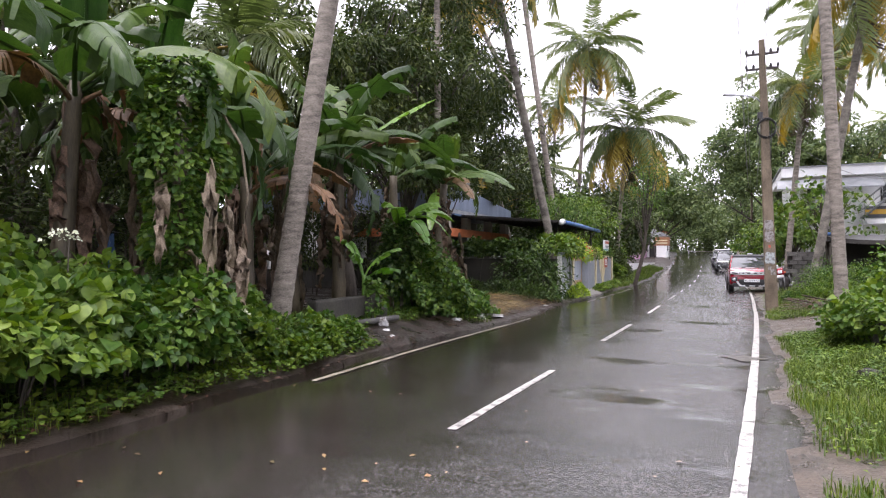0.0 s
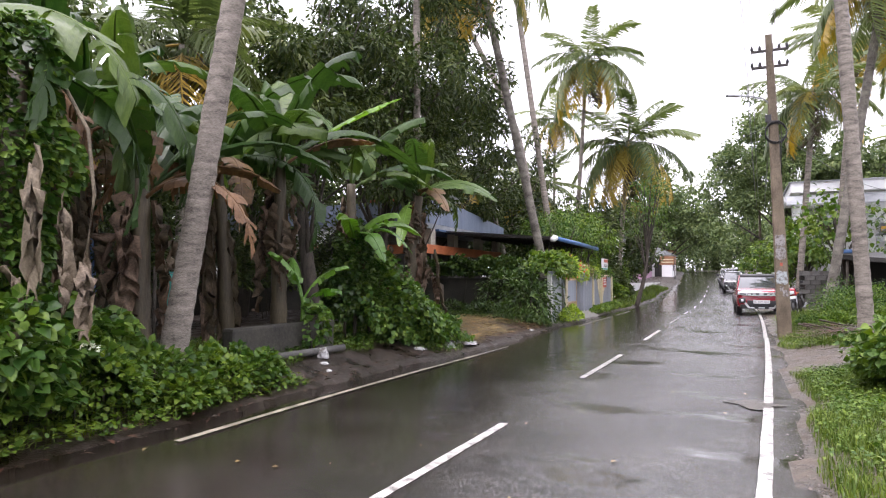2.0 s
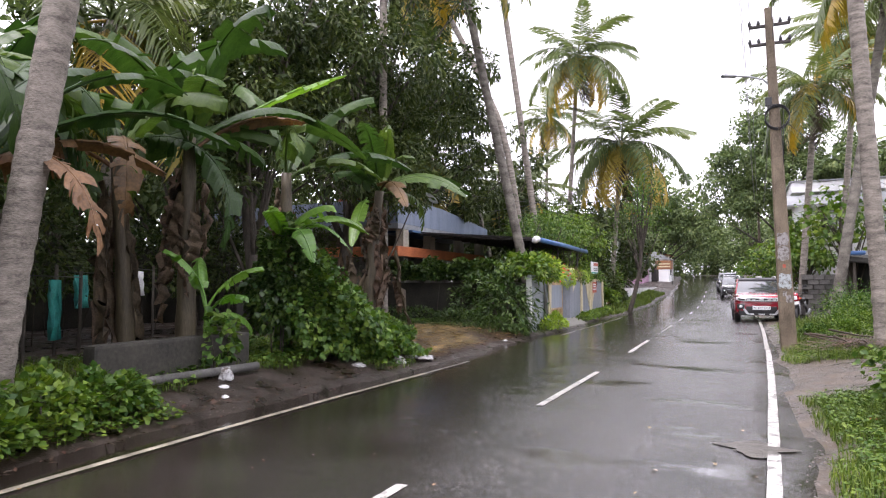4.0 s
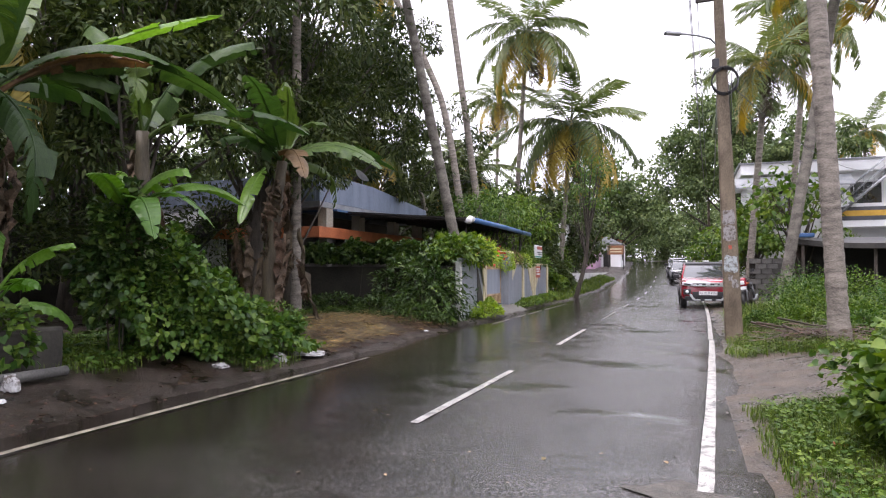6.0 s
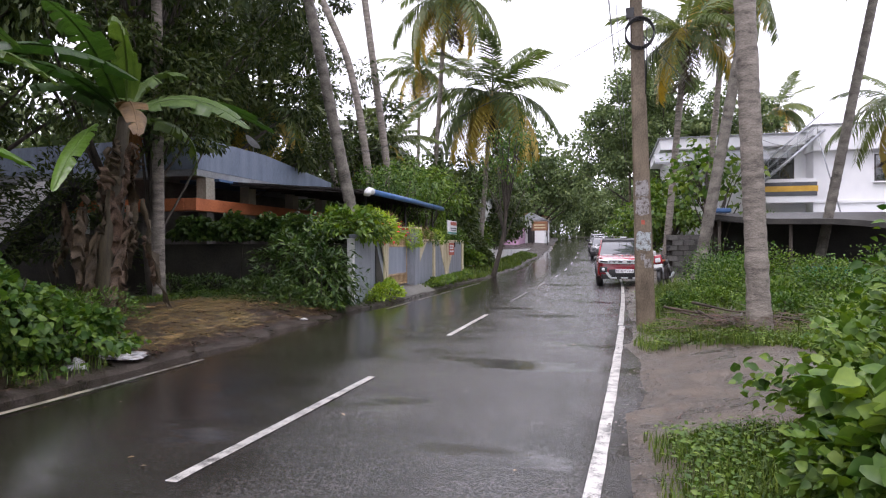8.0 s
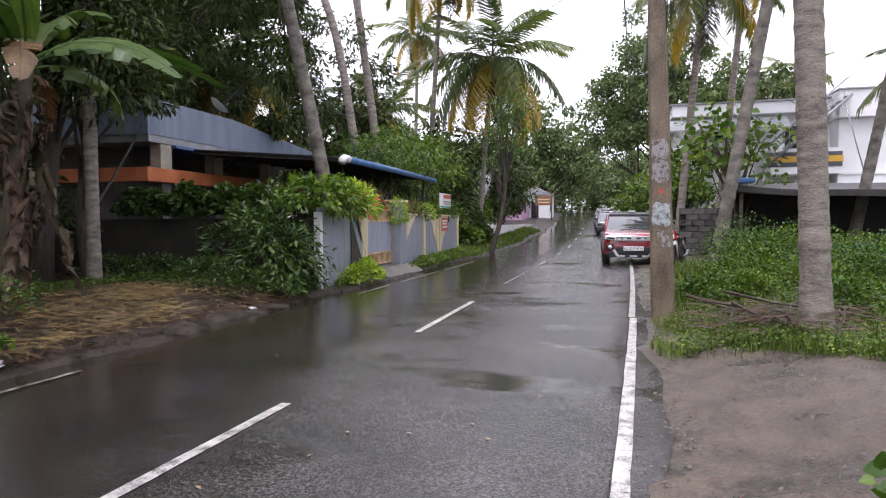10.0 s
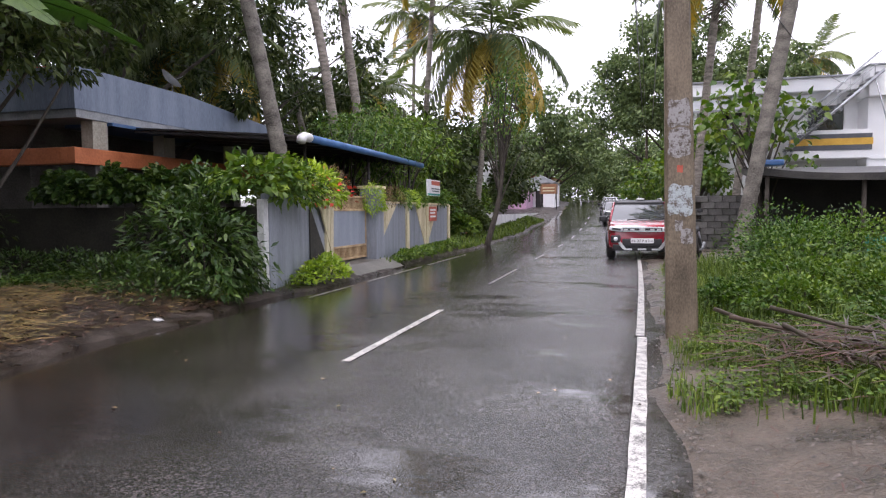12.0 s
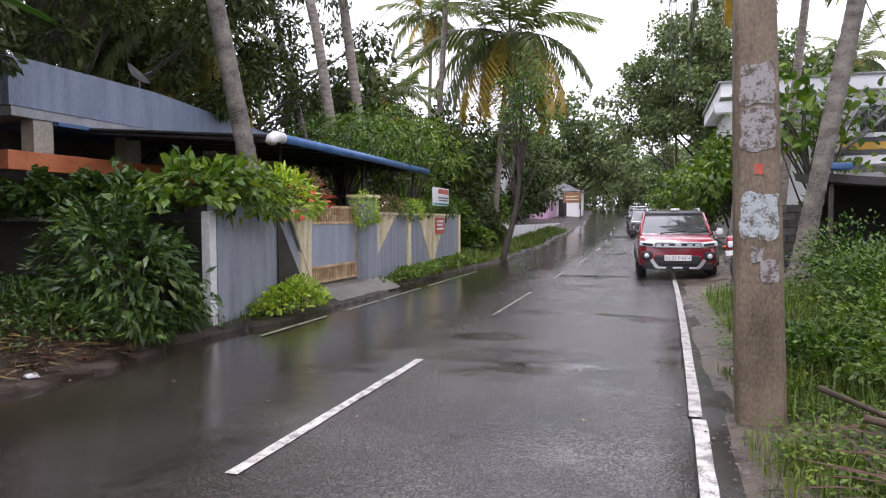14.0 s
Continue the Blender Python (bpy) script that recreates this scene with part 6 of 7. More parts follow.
def suv(m, paint, label, plate=""):
    car = empty("car", m, label=label, category="car", group="parked cars")
    # lower body, front at y = 0, length along +y
    loft([ring(0.02, 0.46, 0.84, 0.74, 0.70, 0.1), ring(0.10, 0.34, 0.95, 0.84, 0.80), ring(0.35, 0.28, 1.00, 0.885, 0.86), ring(1.05, 0.25, 1.06, 0.895, 0.87),
          ring(2.9, 0.25, 1.06, 0.895, 0.87), ring(3.75, 0.30, 1.08, 0.885, 0.85), ring(3.98, 0.40, 1.0, 0.80, 0.78)], M[paint], "body", car)
    loft([ring(0.98, 0.98, 1.06, 0.80, 0.80, 0.03), ring(1.70, 0.98, 1.54, 0.84, 0.71, 0.03), ring(3.2, 0.98, 1.57, 0.84, 0.71, 0.03), ring(3.9, 0.98, 1.15, 0.80, 0.72, 0.03)], M["glass_dark"], "glasshouse", car, "dark tinted windows")
    loft([ring(1.66, 1.51, 1.57, 0.73, 0.69, 0.025), ring(1.9, 1.54, 1.63, 0.73, 0.66, 0.035), ring(3.1, 1.54, 1.63, 0.73, 0.66, 0.035), ring(3.5, 1.46, 1.54, 0.73, 0.66, 0.03)], M["black"] if paint == "redcar" else M[paint], "roof", car)
    for s in (-1, 1):
        tube("pillar", [(s * 0.81, 0.98, 1.04), (s * 0.70, 1.68, 1.55)], 0.035, M[paint], car, 6)
        tube("roof_rail", [(s * 0.62, 1.75, 1.62), (s * 0.62, 1.9, 1.67), (s * 0.62, 3.1, 1.67), (s * 0.62, 3.3, 1.60)], 0.022, M["silver"], car, 6)
        mir = part("mirror", block(0.22, 0.12, 0.16, Matrix.Translation((s * 1.0, 1.25, 1.02)), 0.04), M["black"] if s < 0 else M["plastic_w"], car)
        part("mirror_arm", span(min(s * 0.84, s * 0.92), max(s * 0.84, s * 0.92), 1.22, 1.28, 1.04, 1.09), M["black"], car)
        hl = part("headlight", block(0.36, 0.16, 0.12, pose(s * 0.66, 0.05, 0.78, 0, s * -6, s * 18), 0.03), M["lamp_lens"], car, "clear headlight")
        part("lamp_bezel", block(0.24, 0.03, 0.05, pose(s * 0.66, -0.035, 0.81, 0, s * -6, s * 18), 0.01), M["black"], hl)
        fog = part("fog_lamp_recess", block(0.26, 0.10, 0.20, pose(s * 0.68, 0.03, 0.47, 0, 0, s * 12), 0.05), M["black"], car)
        V, F = revolve([(0.0, 0.055), (0.02, 0.05), (0.025, 0.001)], 16)
        fl = link_np("fog_lamp", V, F, M["lamp_lens"], fog, True)
        fl.matrix_local = pose(s * 0.68, -0.025, 0.57, 0, 0, -90)
        arch = [(s * 0.885, 0.72 + 0.40 * math.cos(a), 0.34 + 0.40 * math.sin(a)) for a in np.linspace(0, 3.14, 15)]
        tube("wheel_arch", arch, 0.035, M["black"], car, 6)
        arch = [(s * 0.885, 3.2 + 0.40 * math.cos(a), 0.34 + 0.40 * math.sin(a)) for a in np.linspace(0, 3.14, 15)]
        tube("wheel_arch", arch, 0.035, M["black"], car, 6)
        wheel(car, s * 0.78, 0.72, 0.335, 0.215, s)
        wheel(car, s * 0.78, 3.2, 0.335, 0.215, s)
        part("skid_flank", poly_bm([(s * 0.62, -0.01, 0.60), (s * 0.70, 0.0, 0.60), (s * 0.50, -0.01, 0.30), (s * 0.40, -0.02, 0.30)], 0.06), M["silver"], car, "silver bumper trim")
    part("bumper", block(1.50, 0.16, 0.18, Matrix.Translation((0, 0.12, 0.25)), 0.04), M["black"], car, "black lower bumper")
    part("air_intake", block(1.02, 0.10, 0.22, Matrix.Translation((0, 0.05, 0.36)), 0.03), M["black"], car)
    part("grille", block(1.02, 0.08, 0.13, Matrix.Translation((0, 0.0, 0.76)), 0.02), M["black"], car)
    part("grille_bar", block(1.04, 0.03, 0.035, Matrix.Translation((0, -0.03, 0.855)), 0.008), M["silver"], car, "bright grille bar")
    part("grille_bar", block(0.98, 0.03, 0.03, Matrix.Translation((0, -0.035, 0.765)), 0.008), M["silver"], car, "bright grille bar")
    for k in range(6):
        if k not in (2, 3):
            part("grille_slot", block(0.11, 0.02, 0.04, Matrix.Translation((-0.42 + 0.168 * k, -0.045, 0.80)), 0.008), M["silver"], car)
    part("emblem", block(0.14, 0.03, 0.12, Matrix.Translation((0, -0.045, 0.765)), 0.03), M["silver"], car, "plain bright emblem")
    for x in (-0.36, 0.0, 0.36):
        part("skid_plate", block(0.22, 0.04, 0.045, Matrix.Translation((x, 0.02, 0.27)), 0.012), M["silver"], car, "silver skid plate")
    pl = part("number_plate", block(0.58, 0.015, 0.13, Matrix.Translation((0, -0.016, 0.46)), 0.004, 1), M["plastic_w"], car)
    if plate:
        cu = bpy.data.curves.new("plate_text", 'FONT')
        cu.body, cu.size, cu.align_x, cu.extrude = plate, 0.098, 'CENTER', 0.001
        to = bpy.data.objects.new("plate_text", cu)
        me = bpy.data.meshes.new_from_object(to)
        bpy.data.objects.remove(to)
        me.materials.clear()
        me.materials.append(M["black"])
        tob = new("plate_text", me)
        tob.parent = pl
        tob.matrix_local = pose(0, -0.0265, 0.49, 90, 0, 0)
    for x, l in ((-0.35, 0.62), (0.30, 0.55)):
        tube("wiper", [(x, 0.98, 1.07), (x + l, 1.06, 1.13)], 0.010, M["black"], car, 5)
    part("taxi_stand", block(0.22, 0.12, 0.06, Matrix.Translation((0.05, 1.9, 1.625)), 0.02), M["plastic_w"], car, "small white roof box") if plate else None
    return car


def poly_bm(pts, depth):
    bm = bmesh.new()
    f = bm.faces.new([bm.verts.new(p) for p in pts])
    r = bmesh.ops.extrude_face_region(bm, geom=[f])
    bmesh.ops.translate(bm, vec=(0, depth, 0), verts=[v for v in r["geom"] if isinstance(v, bmesh.types.BMVert)])
    bmesh.ops.recalc_face_normals(bm, faces=bm.faces)
    return bm


suv(pose(0.98, 31.5, 0.0, 0, 0, 2.0) @ Matrix.Scale(1.05, 4), "redcar", "red compact sport utility car parked on the line", "KL 22 P 4314")
suv(pose(0.05, 55.5, rise(56.5), 1.6, 0, 3), "greycar", "dark grey car parked beside the far road")
suv(pose(-0.35, 63.0, rise(64), 1.8, 0, 3), "greycar", "dark grey car parked beside the far road")


def motorcycle(m):
    bike = empty("motorcycle", m, label="black motorcycle parked on the verge beside the car", category="motorcycle")
    for y in (0.0, 1.28):
        w = empty("wheel")
        w.parent = bike
        w.location = (0, y, 0.3)
        V, F = revolve([(-0.05, 0.22), (-0.06, 0.27), (-0.03, 0.30), (0.03, 0.30), (0.06, 0.27), (0.05, 0.22), (-0.05, 0.22)])
        link_np("tyre", V, F, M["rubber"], w, True)
        V, F = revolve([(-0.03, 0.22), (-0.02, 0.07), (0.02, 0.07), (0.03, 0.22)])
        link_np("rim", V, F, M["iron"], w, True)
    for s in (-1, 1):
        tube("fork", [(s * 0.09, 0.0, 0.3), (s * 0.09, 0.28, 0.95)], 0.025, M["steel"], bike, 8)
        tube("handlebar", [(0, 0.30, 0.98), (s * 0.2, 0.30, 1.03), (s * 0.36, 0.42, 1.02)], 0.016, M["black"], bike, 6)
        tube("mirror_stem", [(s * 0.28, 0.34, 1.03), (s * 0.34, 0.30, 1.22)], 0.008, M["black"], bike, 5)
        part("mirror", block(0.13, 0.03, 0.09, Matrix.Translation((s * 0.34, 0.29, 1.20)), 0.02), M["black"], bike)
        tube("indicator", [(s * 0.12, 0.1, 0.85), (s * 0.2, 0.1, 0.85)], 0.025, M["orange"], bike, 8)
        tube("shock", [(s * 0.12, 1.25, 0.34), (s * 0.12, 1.05, 0.75)], 0.03, M["steel"], bike, 8)
    loft([ring(0.28, 0.72, 0.90, 0.10, 0.10, 0.05), ring(0.5, 0.68, 1.0, 0.16, 0.14, 0.06), ring(0.75, 0.66, 0.92, 0.14, 0.12, 0.06), ring(0.9, 0.66, 0.80, 0.10, 0.10, 0.05)], M["black"], "fuel_tank", bike)
    loft([ring(0.78, 0.70, 0.82, 0.12, 0.12, 0.04), ring(1.1, 0.72, 0.83, 0.14, 0.13, 0.04), ring(1.5, 0.78, 0.90, 0.10, 0.09, 0.04)], M["rubber"], "seat", bike)
    loft([ring(0.35, 0.28, 0.6, 0.13, 0.12, 0.05), ring(0.6, 0.22, 0.66, 0.16, 0.14, 0.05), ring(0.85, 0.26, 0.6, 0.13, 0.12, 0.05)], M["iron"], "engine", bike)
    loft([ring(0.05, 0.78, 1.02, 0.12, 0.10, 0.05), ring(0.15, 0.74, 1.06, 0.15, 0.12, 0.05), ring(0.28, 0.78, 1.0, 0.10, 0.10, 0.05)], M["redcar"], "fairing", bike, "dark red fairing")
    part("headlamp", block(0.16, 0.05, 0.13, Matrix.Translation((0, 0.04, 0.82)), 0.03), M["lamp_lens"], bike)
    part("mudguard", block(0.12, 0.42, 0.03, pose(0, -0.02, 0.62, 12, 0, 0), 0.01), M["black"], bike)
    part("number_plate", block(0.26, 0.012, 0.10, Matrix.Translation((0, -0.06, 0.66)), 0.004), M["plastic_w"], bike)
    tube("exhaust", [(0.14, 0.55, 0.3), (0.16, 1.0, 0.3), (0.17, 1.4, 0.42)], [0.025, 0.04, 0.05], M["steel"], bike, 8)
    tube("stand", [(-0.1, 0.75, 0.28), (-0.28, 0.7, 0.0)], 0.014, M["iron"], bike, 5)
    return bike


motorcycle(pose(2.05, 29.2, 0.10, 0, -9, -14))

# ---- low wall, pipe, debris, litter ----
lw = empty("low_wall", Matrix.Translation((-6.45, 10.35, 0.15)), label="stained low concrete wall under banana plants", category="low wall")
part("body", block(0.2, 2.5, 0.6, None, 0.04), M["moss_shade"], lw)
bush("wall_creeper", "small creeper on the low stained wall", (-6.25, 10.9, 0.4), (0.2, 0.3, 0.4), 220, 0.09, "heart", "leaf_v", 194, 2, 0.4, low=-0.8)
tagged(tube("white_pipe", [(-6.15, 9.6, 0.30), (-6.0, 11.35, 0.30)], 0.055, M["blockwall"], n=12), "grey plastic pipe lying on the verge", "pipe")


def crumple(name, label, x, y, r, h, material, seed):
    rng = random.Random(seed)
    bm = bmesh.new()
    bmesh.ops.create_icosphere(bm, subdivisions=3, radius=1)
    for v in bm.verts:
        k = 1 + 0.35 * noise.noise(v.co * 2.2 + Vector((seed, 0, 0))) + rng.uniform(-0.08, 0.08)
        v.co = Vector((v.co.x * r * k, v.co.y * r * 0.7 * k, max(-0.15, v.co.z) * h * k))
    ob = part(name, bm, material)
    ob.location = (x, y, land(x, y) + h * 0.12)
    return tagged(ob, label, "litter", "roadside litter")


crumple("plastic_bag", "crumpled white plastic bag by the pipe", -5.95, 10.7, 0.10, 0.14, M["poster"], 1)
crumple("plastic_bag", "torn white plastic sheet at the puddle's edge", -5.35, 15.0, 0.34, 0.05, M["poster"], 2)
crumple("plastic_bag", "grey crumpled plastic bag in the weeds", -5.5, 13.2, 0.12, 0.05, M["poster"], 4)
crumple("plastic_bag", "grey crumpled plastic bag in the weeds", -5.35, 14.3, 0.13, 0.10, M["poster"], 5)
crumple("plastic_scrap", "small white plastic scrap on the verge", -5.75, 10.45, 0.07, 0.03, M["plastic_w"], 6)
crumple("plastic_scrap", "small white plastic scrap on the verge", -5.5, 10.2, 0.05, 0.03, M["plastic_w"], 7)
crumple("plastic_scrap", "pale orange plastic wrapper in the grass", 1.35, 11.75, 0.10, 0.04, M["orange"], 8)
crumple("plastic_scrap", "white plastic scrap on the mud", -5.2, 19.6, 0.08, 0.03, M["poster"], 9)
crumple("plastic_scrap", "white plastic scrap on the mud", -4.95, 18.6, 0.05, 0.03, M["plastic_w"], 10)
crumple("stone", "flat pale stone in the grass", 3.0, 22.2, 0.30, 0.10, M["tin"], 11)
crumple("plastic_scrap", "blue plastic scrap in the grass", 2.2, 17.6, 0.08, 0.04, M["blue"], 12)
crumple("stone", "dark wet stone by the road edge", 1.45, 8.4, 0.16, 0.12, M["moss_shade"], 13)

rd = np.random.default_rng(21)


def gravel(label, spots, size, seed):
    """Small half-sunk stones, each a rough four-sided lump."""
    rng = np.random.default_rng(seed)
    C = np.array(spots)
    k = len(C)
    r = size * rng.uniform(0.35, 1.4, (k, 1)) ** 1.5
    V = [C + np.concatenate([r * np.cos(a) * rng.uniform(0.7, 1.3, (k, 1)), r * np.sin(a) * rng.uniform(0.7, 1.3, (k, 1)), -0.2 * r], 1) for a in (0.2, 1.5, 2.7, 3.9, 5.2)]
    V.append(C + np.concatenate([r * rng.uniform(-0.3, 0.3, (k, 2)), r * rng.uniform(0.4, 0.8, (k, 1))], 1))
    F = np.array([(i, (i + 1) % 5, 5) for i in range(5)])[None] + (np.arange(k) * 6)[:, None, None]
    return tagged(link_np("gravel", np.stack(V, 1).reshape(-1, 3), F.reshape(-1, 3), M["pebble"]), label, "gravel", kind="stuff")


M["pebble"] = mat("wet_pebble", (0.03, 0.025, 0.02), (0.13, 0.11, 0.09), 0.4, 6, 60, 0.2, vary=0.5, island=True)
gravel("loose wet gravel on the bare soil", scatter(2600, 0.85, 3.0, 12.6, 17.8, rd, lambda x, y: 1 if x > right_edge(y) - 0.05 else 0), 0.013, 31)
gravel("loose wet gravel along the asphalt's edge", [(right_edge(y) + e, y, land(right_edge(y) + abs(e) + 0.02, y) + 0.004) for y, e in zip(rd.uniform(1, 30, 1800), rd.normal(0.04, 0.07, 1800))], 0.010, 32)
gravel("loose wet gravel on the muddy verge", scatter(1800, -6.4, -4.9, 9, 22, rd, lambda x, y: 1 if x < left_edge(y) + 0.05 else 0), 0.010, 33)


def strewn(name, label, spots, length, kind, material, seed, lift=0.02):
    rng = np.random.default_rng(seed)
    C = np.array(spots) + np.array((0, 0, lift))
    a = rng.uniform(0, 6.28, len(C))
    D = np.stack([np.cos(a), np.sin(a), rng.uniform(-0.1, 0.35, len(C))], 1)
    V, F = leaf_cloud(C, D, length * rng.uniform(0.4, 1.3, len(C)), kind, rng, 0.15)
    return tagged(link_np(name, V, F, M[material]), label, "litter", kind="stuff")


def heap(x, y):
    return 1 if x < left_edge(y) - 0.05 and 14.7 < y < 21.3 and x > -8.6 + abs(y - 18) * 0.3 else 0


strewn("dead_leaves", "wet brown dead leaves on the mud", scatter(7500, -8.6, -5.0, 14.6, 21.3, rd, heap, 0.02), 0.085, "lance", "litter", 1)
strewn("straw_heap", "yellow-brown palm straw strewn on the mud", scatter(3000, -8.2, -5.3, 15.0, 21.2, rd, lambda x, y: heap(x, y) * (0.25 + 0.75 * (math.sin(x * 1.9 + y * 1.1) > 0.1)), 0.03), 0.36, "strip", "straw", 2)
strewn("dead_leaves", "brown dead leaves along the road edge", scatter(700, -5.6, -4.9, 0, 14, rd, lambda x, y: 1 if left_edge(y) - 0.5 < x < left_edge(y) + 0.15 else 0, 0.03), 0.10, "lance", "litter", 3)
strewn("dead_leaves", "dead leaves and twigs on the bare soil", scatter(900, 0.9, 3.0, 12, 20, rd, lambda x, y: 1 if x > right_edge(y) + 0.05 else 0, 0.015), 0.10, "needle", "litter", 4)
strewn("road_specks", "small leaves and petals stuck to the wet road", [(x, y, rise(y) + 0.004) for x, y in zip(rd.uniform(-4.9, 0.6, 170), rd.uniform(1.5, 32, 170))], 0.05, "oval", "straw", 5, 0.0)


def dry_frond(m, label):
    f = empty("dry_palm_frond", m, label=label, category="palm frond", group="fallen fronds")
    me = FROND["d"][0].copy()
    o = new("leaf", me)
    o.parent = f
    o.matrix_local = Matrix.LocRotScale((0, 0, 0.05), Euler((0.5, radians(8), 0)), (0.8, 0.4, 0.14))
    tube("stalk", [(-0.6, 0, 0.16), (0, 0, 0.12), (0.7, 0.02, 0.14), (1.6, 0.02, 0.12)], [0.022, 0.014, 0.009, 0.005], M["frond_d"], f, 7, "grooved dry stalk")
    return f


for x, y, rz, z in ((1.75, 19.2, -52, 0.18), (1.95, 18.6, -22, 0.20), (2.0, 18.1, -70, 0.16), (2.2, 18.5, -38, 0.24)):
    dry_frond(pose(x, y, land(x, y) + z - 0.1, 0, 4, rz), "fallen dry brown coconut frond in the grass")

strewn("dry_leaflets", "heap of dry brown palm leaflets in the grass", [(x, y, land(x, y) + z) for x, y, z in zip(rd.normal(2.2, 0.32, 420), rd.normal(18.3, 0.42, 420), rd.uniform(0.04, 0.20, 420))], 0.6, "strip", "litter", 6)
hedge = [(-14 + 2.4 * i, 109 + 5 * math.sin(i * 1.7)) for i in range(10)]
for i, (x, y) in enumerate(hedge):
    bush("far_hedge", "dense green hedge closing the far road", (x, y, 1.6), (2.2, 2.0, 2.8), 1500, 0.40, "oval", "leaf_far", 470 + i, 3, 0.3, group="far hedge", inner=0.3, low=-0.95)

# ---- what hangs and stands behind the bananas ----
for x, y, w, h, z, k, lab in ((-12.0, 9.6, 0.9, 0.8, 1.2, "blue", "blue sheet hung behind the bananas"), (-10.8, 12.2, 0.5, 0.6, 1.0, "teal", "teal cloth hung behind the bananas"), (-12.4, 11.4, 1.6, 1.2, 1.1, "blue", "blue sheet hung behind the bananas"), (-9.2, 10.6, 0.25, 0.9, 0.6, "teal", "teal cloth hung behind the bananas"), (-11.0, 13.6, 0.6, 0.5, 1.2, "plastic_w", "pale cloth hung behind the bananas")):
    CV, CF = [], []
    for i in range(13):
        for j in range(5):
            CV.append((0.06 * math.sin(i * 1.7 + j), -w / 2 + w * i / 12, h * j / 4))
    for i in range(12):
        for j in range(4):
            q = i * 5 + j
            CF.append((q, q + 5, q + 6, q + 1))
    ob = link("hung_sheet", CV, CF, M[k], smooth=True)
    ob.location = (x, y, z)
    ob.rotation_euler = (0, 0, radians(35))
    ob.modifiers.new("thick", 'SOLIDIFY').thickness = 0.008
    tagged(ob, lab, "sheet")
    tube("line", [(0, -w / 2 - 0.9, h + 0.05), (0, w / 2 + 0.9, h + 0.05)], 0.008, M["black"], ob, 4)
    for e in (-1, 1):
        tube("stake", [(0, e * (w / 2 + 0.9), -z), (0, e * (w / 2 + 0.9), h + 0.15)], 0.03, M["dark_bark"], ob, 5)
# Added wall: a dark backdrop that closes the bright gaps behind the grove.
tagged(part("wall_backdrop", span(-16.2, -16.0, -12, 22, -0.2, 2.6), M["moss_shade"]), "added dark backdrop wall behind the banana grove", "wall", kind="structure")
for i in range(15):
    y = -5 + 1.9 * i
    x = -13.2 + 0.8 * math.sin(i * 2.3)
    bush("thicket_shrub", "dark undergrowth behind the banana grove", (x, y, 1.2), (1.5, 1.3, 2.3 + 0.5 * math.sin(i)), 2300, 0.20, "lance", "leaf_t", 400 + i, 5, 0.4, group="grove undergrowth", inner=0.3)

# ---- far along the road ----
for i, (x, y, r, h) in enumerate([(-8.0, 39.5, 1.6, 2.6), (-8.2, 42.5, 1.6, 3.0), (-7.6, 45.0, 1.3, 2.2), (-8.6, 48.5, 1.8, 3.0), (-8.4, 52.0, 1.6, 2.6), (-9.5, 58.0, 1.8, 3.0), (-10.0, 65.0, 2.0, 3.0), (-10.4, 36.5, 1.8, 3.0), (-9.8, 33.8, 1.4, 2.6), (3.6, 50.0, 1.6, 2.2), (4.4, 55.0, 1.8, 2.6), (3.2, 60.0, 1.6, 2.4), (6.5, 38.5, 1.8, 2.4), (8.5, 39.5, 1.8, 2.0), (11.0, 38.5, 1.8, 2.0), (-6.5, 40.8, 0.8, 0.9), (-6.6, 43.6, 0.8, 1.0)]):
    bush("roadside_shrub", "leafy shrub along the far roadside", (x, y, h * 0.4), (r, r, h * 0.62), 2400, 0.20, "oval", "leaf_t" if i % 3 else "leaf_b", 430 + i, 5, 0.3, group="far roadside shrubs", inner=0.3)


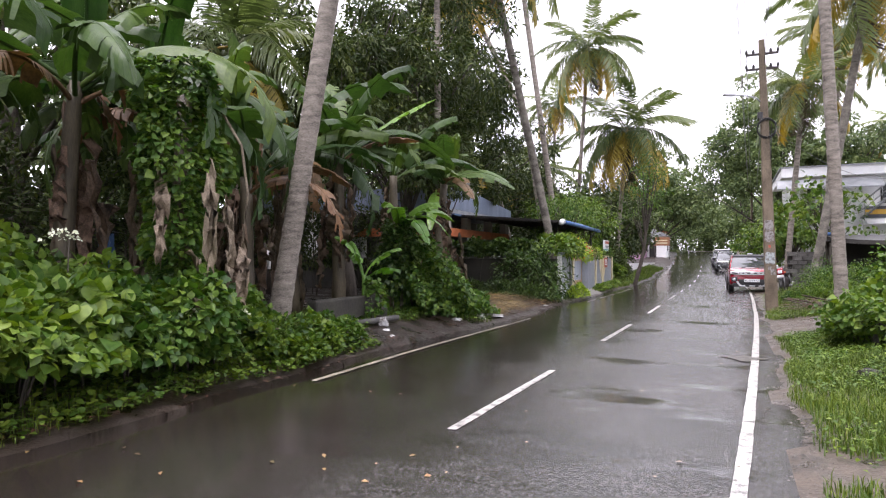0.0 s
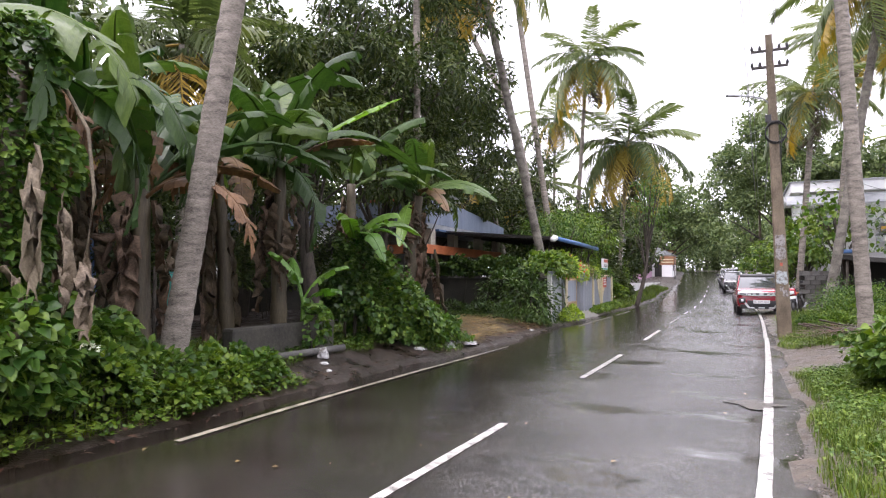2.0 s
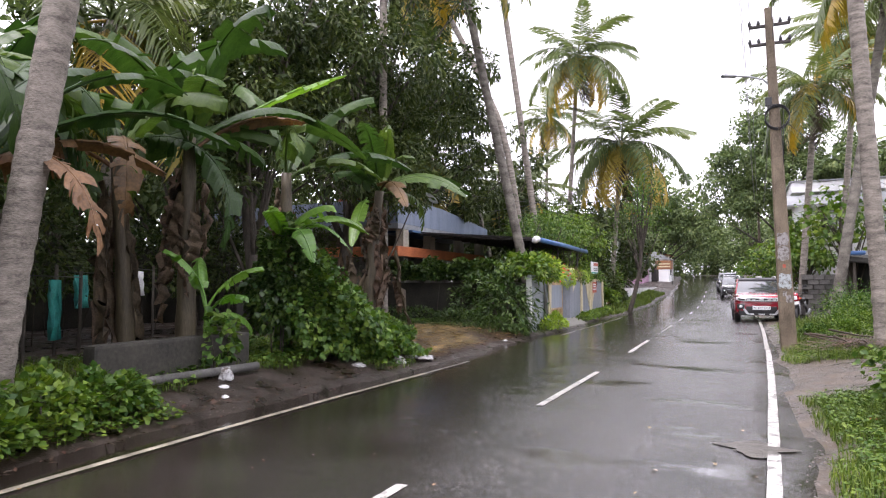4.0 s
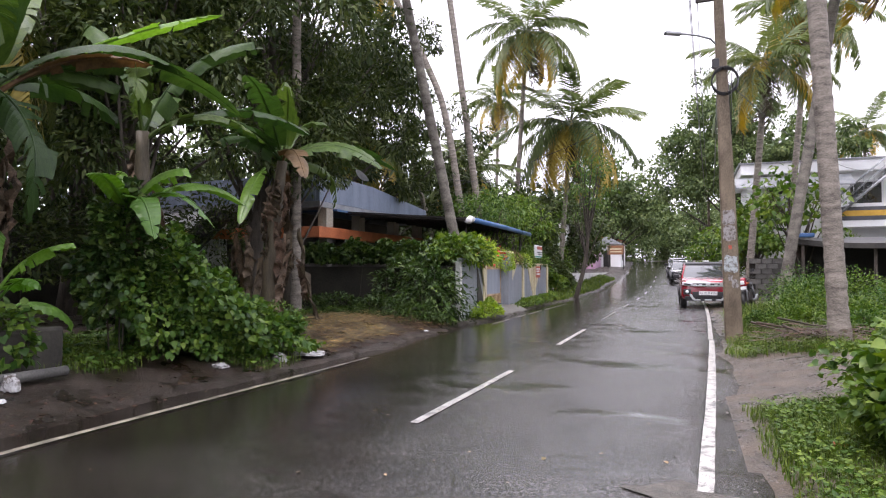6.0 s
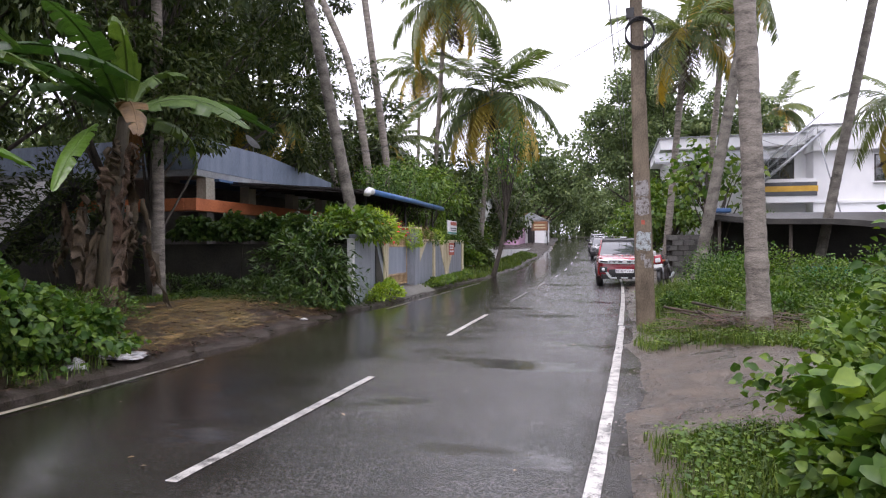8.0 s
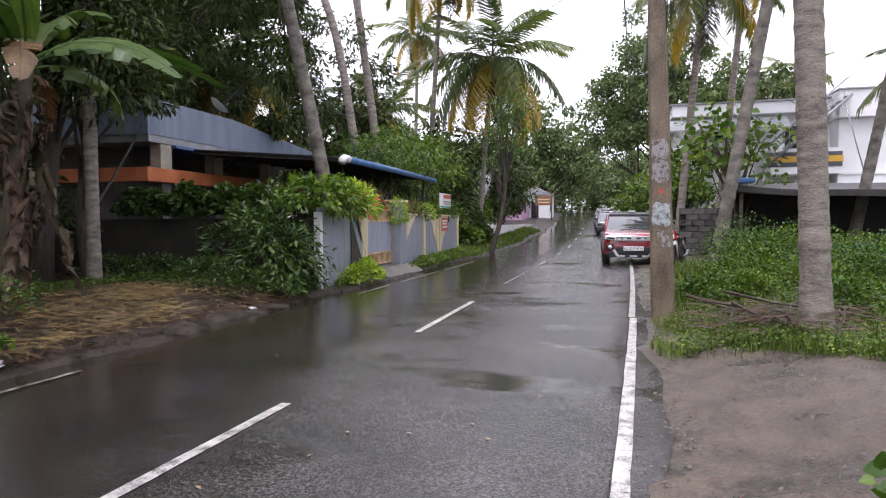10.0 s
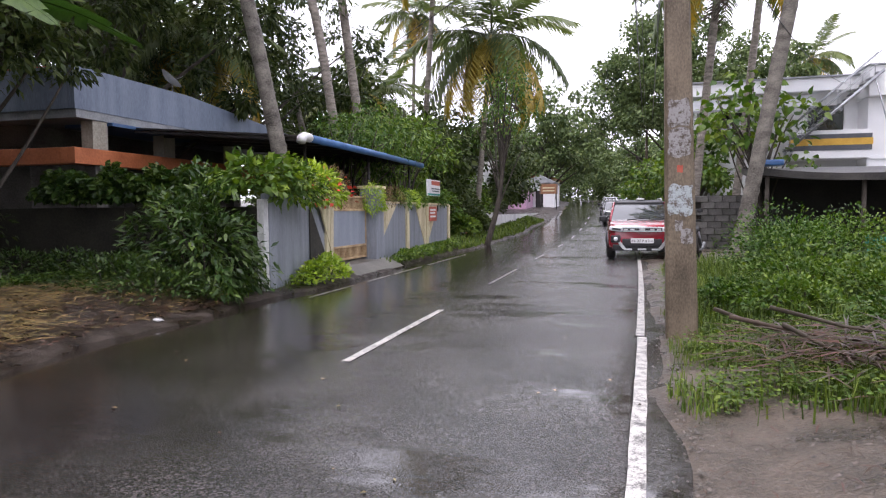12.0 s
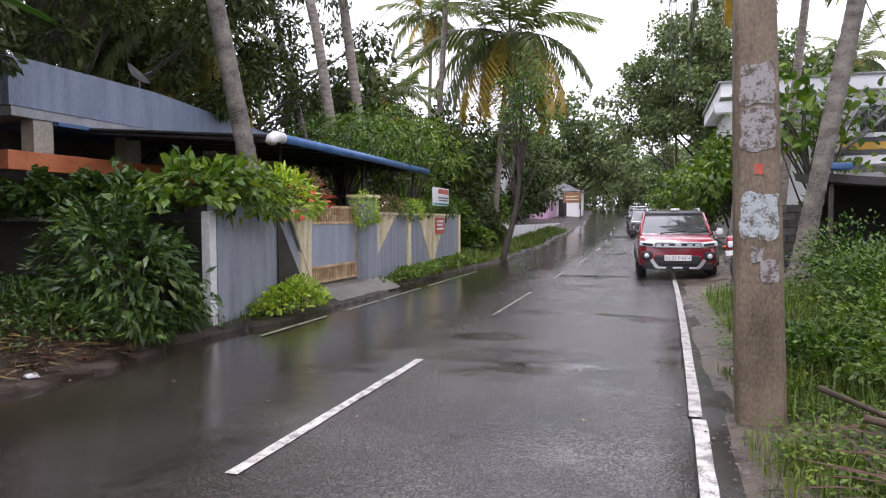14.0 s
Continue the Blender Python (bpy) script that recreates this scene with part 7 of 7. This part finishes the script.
def cottage(x, y, sx, sy, h, wallm, roofm, label, pitch=0.9):
    z = rise(y)
    c = empty("roadside_house", Matrix.Translation((x, y, z)), label=label, category="house", group="far houses")
    part("wall", span(-sx / 2, sx / 2, 0, sy, -0.5, h, 0.02), M[wallm], c)
    poly("roof", [(-sx / 2 - 0.3, -0.4, h), (sx / 2 + 0.3, -0.4, h), (0, -0.4, h + pitch)], sy + 0.8, (0, 1, 0), M[roofm], c)
    part("door", span(-0.4, 0.4, -0.04, 0.02, 0, 2.0, 0.01), M["dark"], c)
    w = part("window", span(sx / 2 - 0.02, sx / 2 + 0.03, sy * 0.3, sy * 0.3 + 0.9, 1.0, 2.0), M["dark"], c)
    part("shutter", span(sx / 2 + 0.03, sx / 2 + 0.06, sy * 0.3, sy * 0.3 + 0.42, 1.0, 2.0), M["iron"], w)
    return c


cottage(-11.2, 77, 4.4, 6, 2.4, "pink", "tin", "pink roadside house with a grey roof")
cottage(-8.3, 82, 3.0, 6, 2.8, "white", "tin", "white roadside house with a grey roof")
cottage(-10.6, 96, 5.0, 6, 3.2, "cream", "rustred", "cream roadside house with a red roof")
cottage(-10.2, 52, 4.0, 5, 4.6, "white", "tin", "white house half hidden by trees", 0.3)
fence = empty("sheet_fence", Matrix.Translation((1.6, 60, rise(64))), label="grey corrugated sheet fence beside the parked cars", category="fence")
for k in range(12):
    part("sheet", span(-0.02, 0.02, k * 0.9, k * 0.9 + 0.88, -0.4, 2.1 + 0.05 * (k % 2)), M["tin"], fence)
bw3 = tagged(part("wall_roadside", span(-6.9, -6.7, 41.5, 70, -0.3, 1.2, 0.02), M["white_wall"]), "stained roadside boundary wall", "wall", kind="structure")
for k, (y, m) in enumerate(((42.2, "rustred"), (44.5, "parapet"), (46.0, "pink"))):
    part("painted_panel", span(-6.698, -6.68, y, y + 1.3, 0.2, 1.0), M[m], bw3, "painted panel")
hb = empty("wayside_board", Matrix.Translation((-7.0, 79, rise(79))), label="brown wayside signboard on two posts", category="sign")
part("board", span(-0.9, 0.9, -0.03, 0.03, 1.7, 2.7, 0.01), mat("brown_board", (0.16, 0.07, 0.03), (0.28, 0.13, 0.06), 0.6), hb)
for x in (-0.8, 0.8):
    tube("leg", [(x, 0, -0.4), (x, 0, 2.7)], 0.05, M["iron"], hb, 6)
for z in (1.95, 2.25):
    part("lettering", span(-0.6, 0.6, -0.036, -0.031, z, z + 0.12), M["cream"], hb)
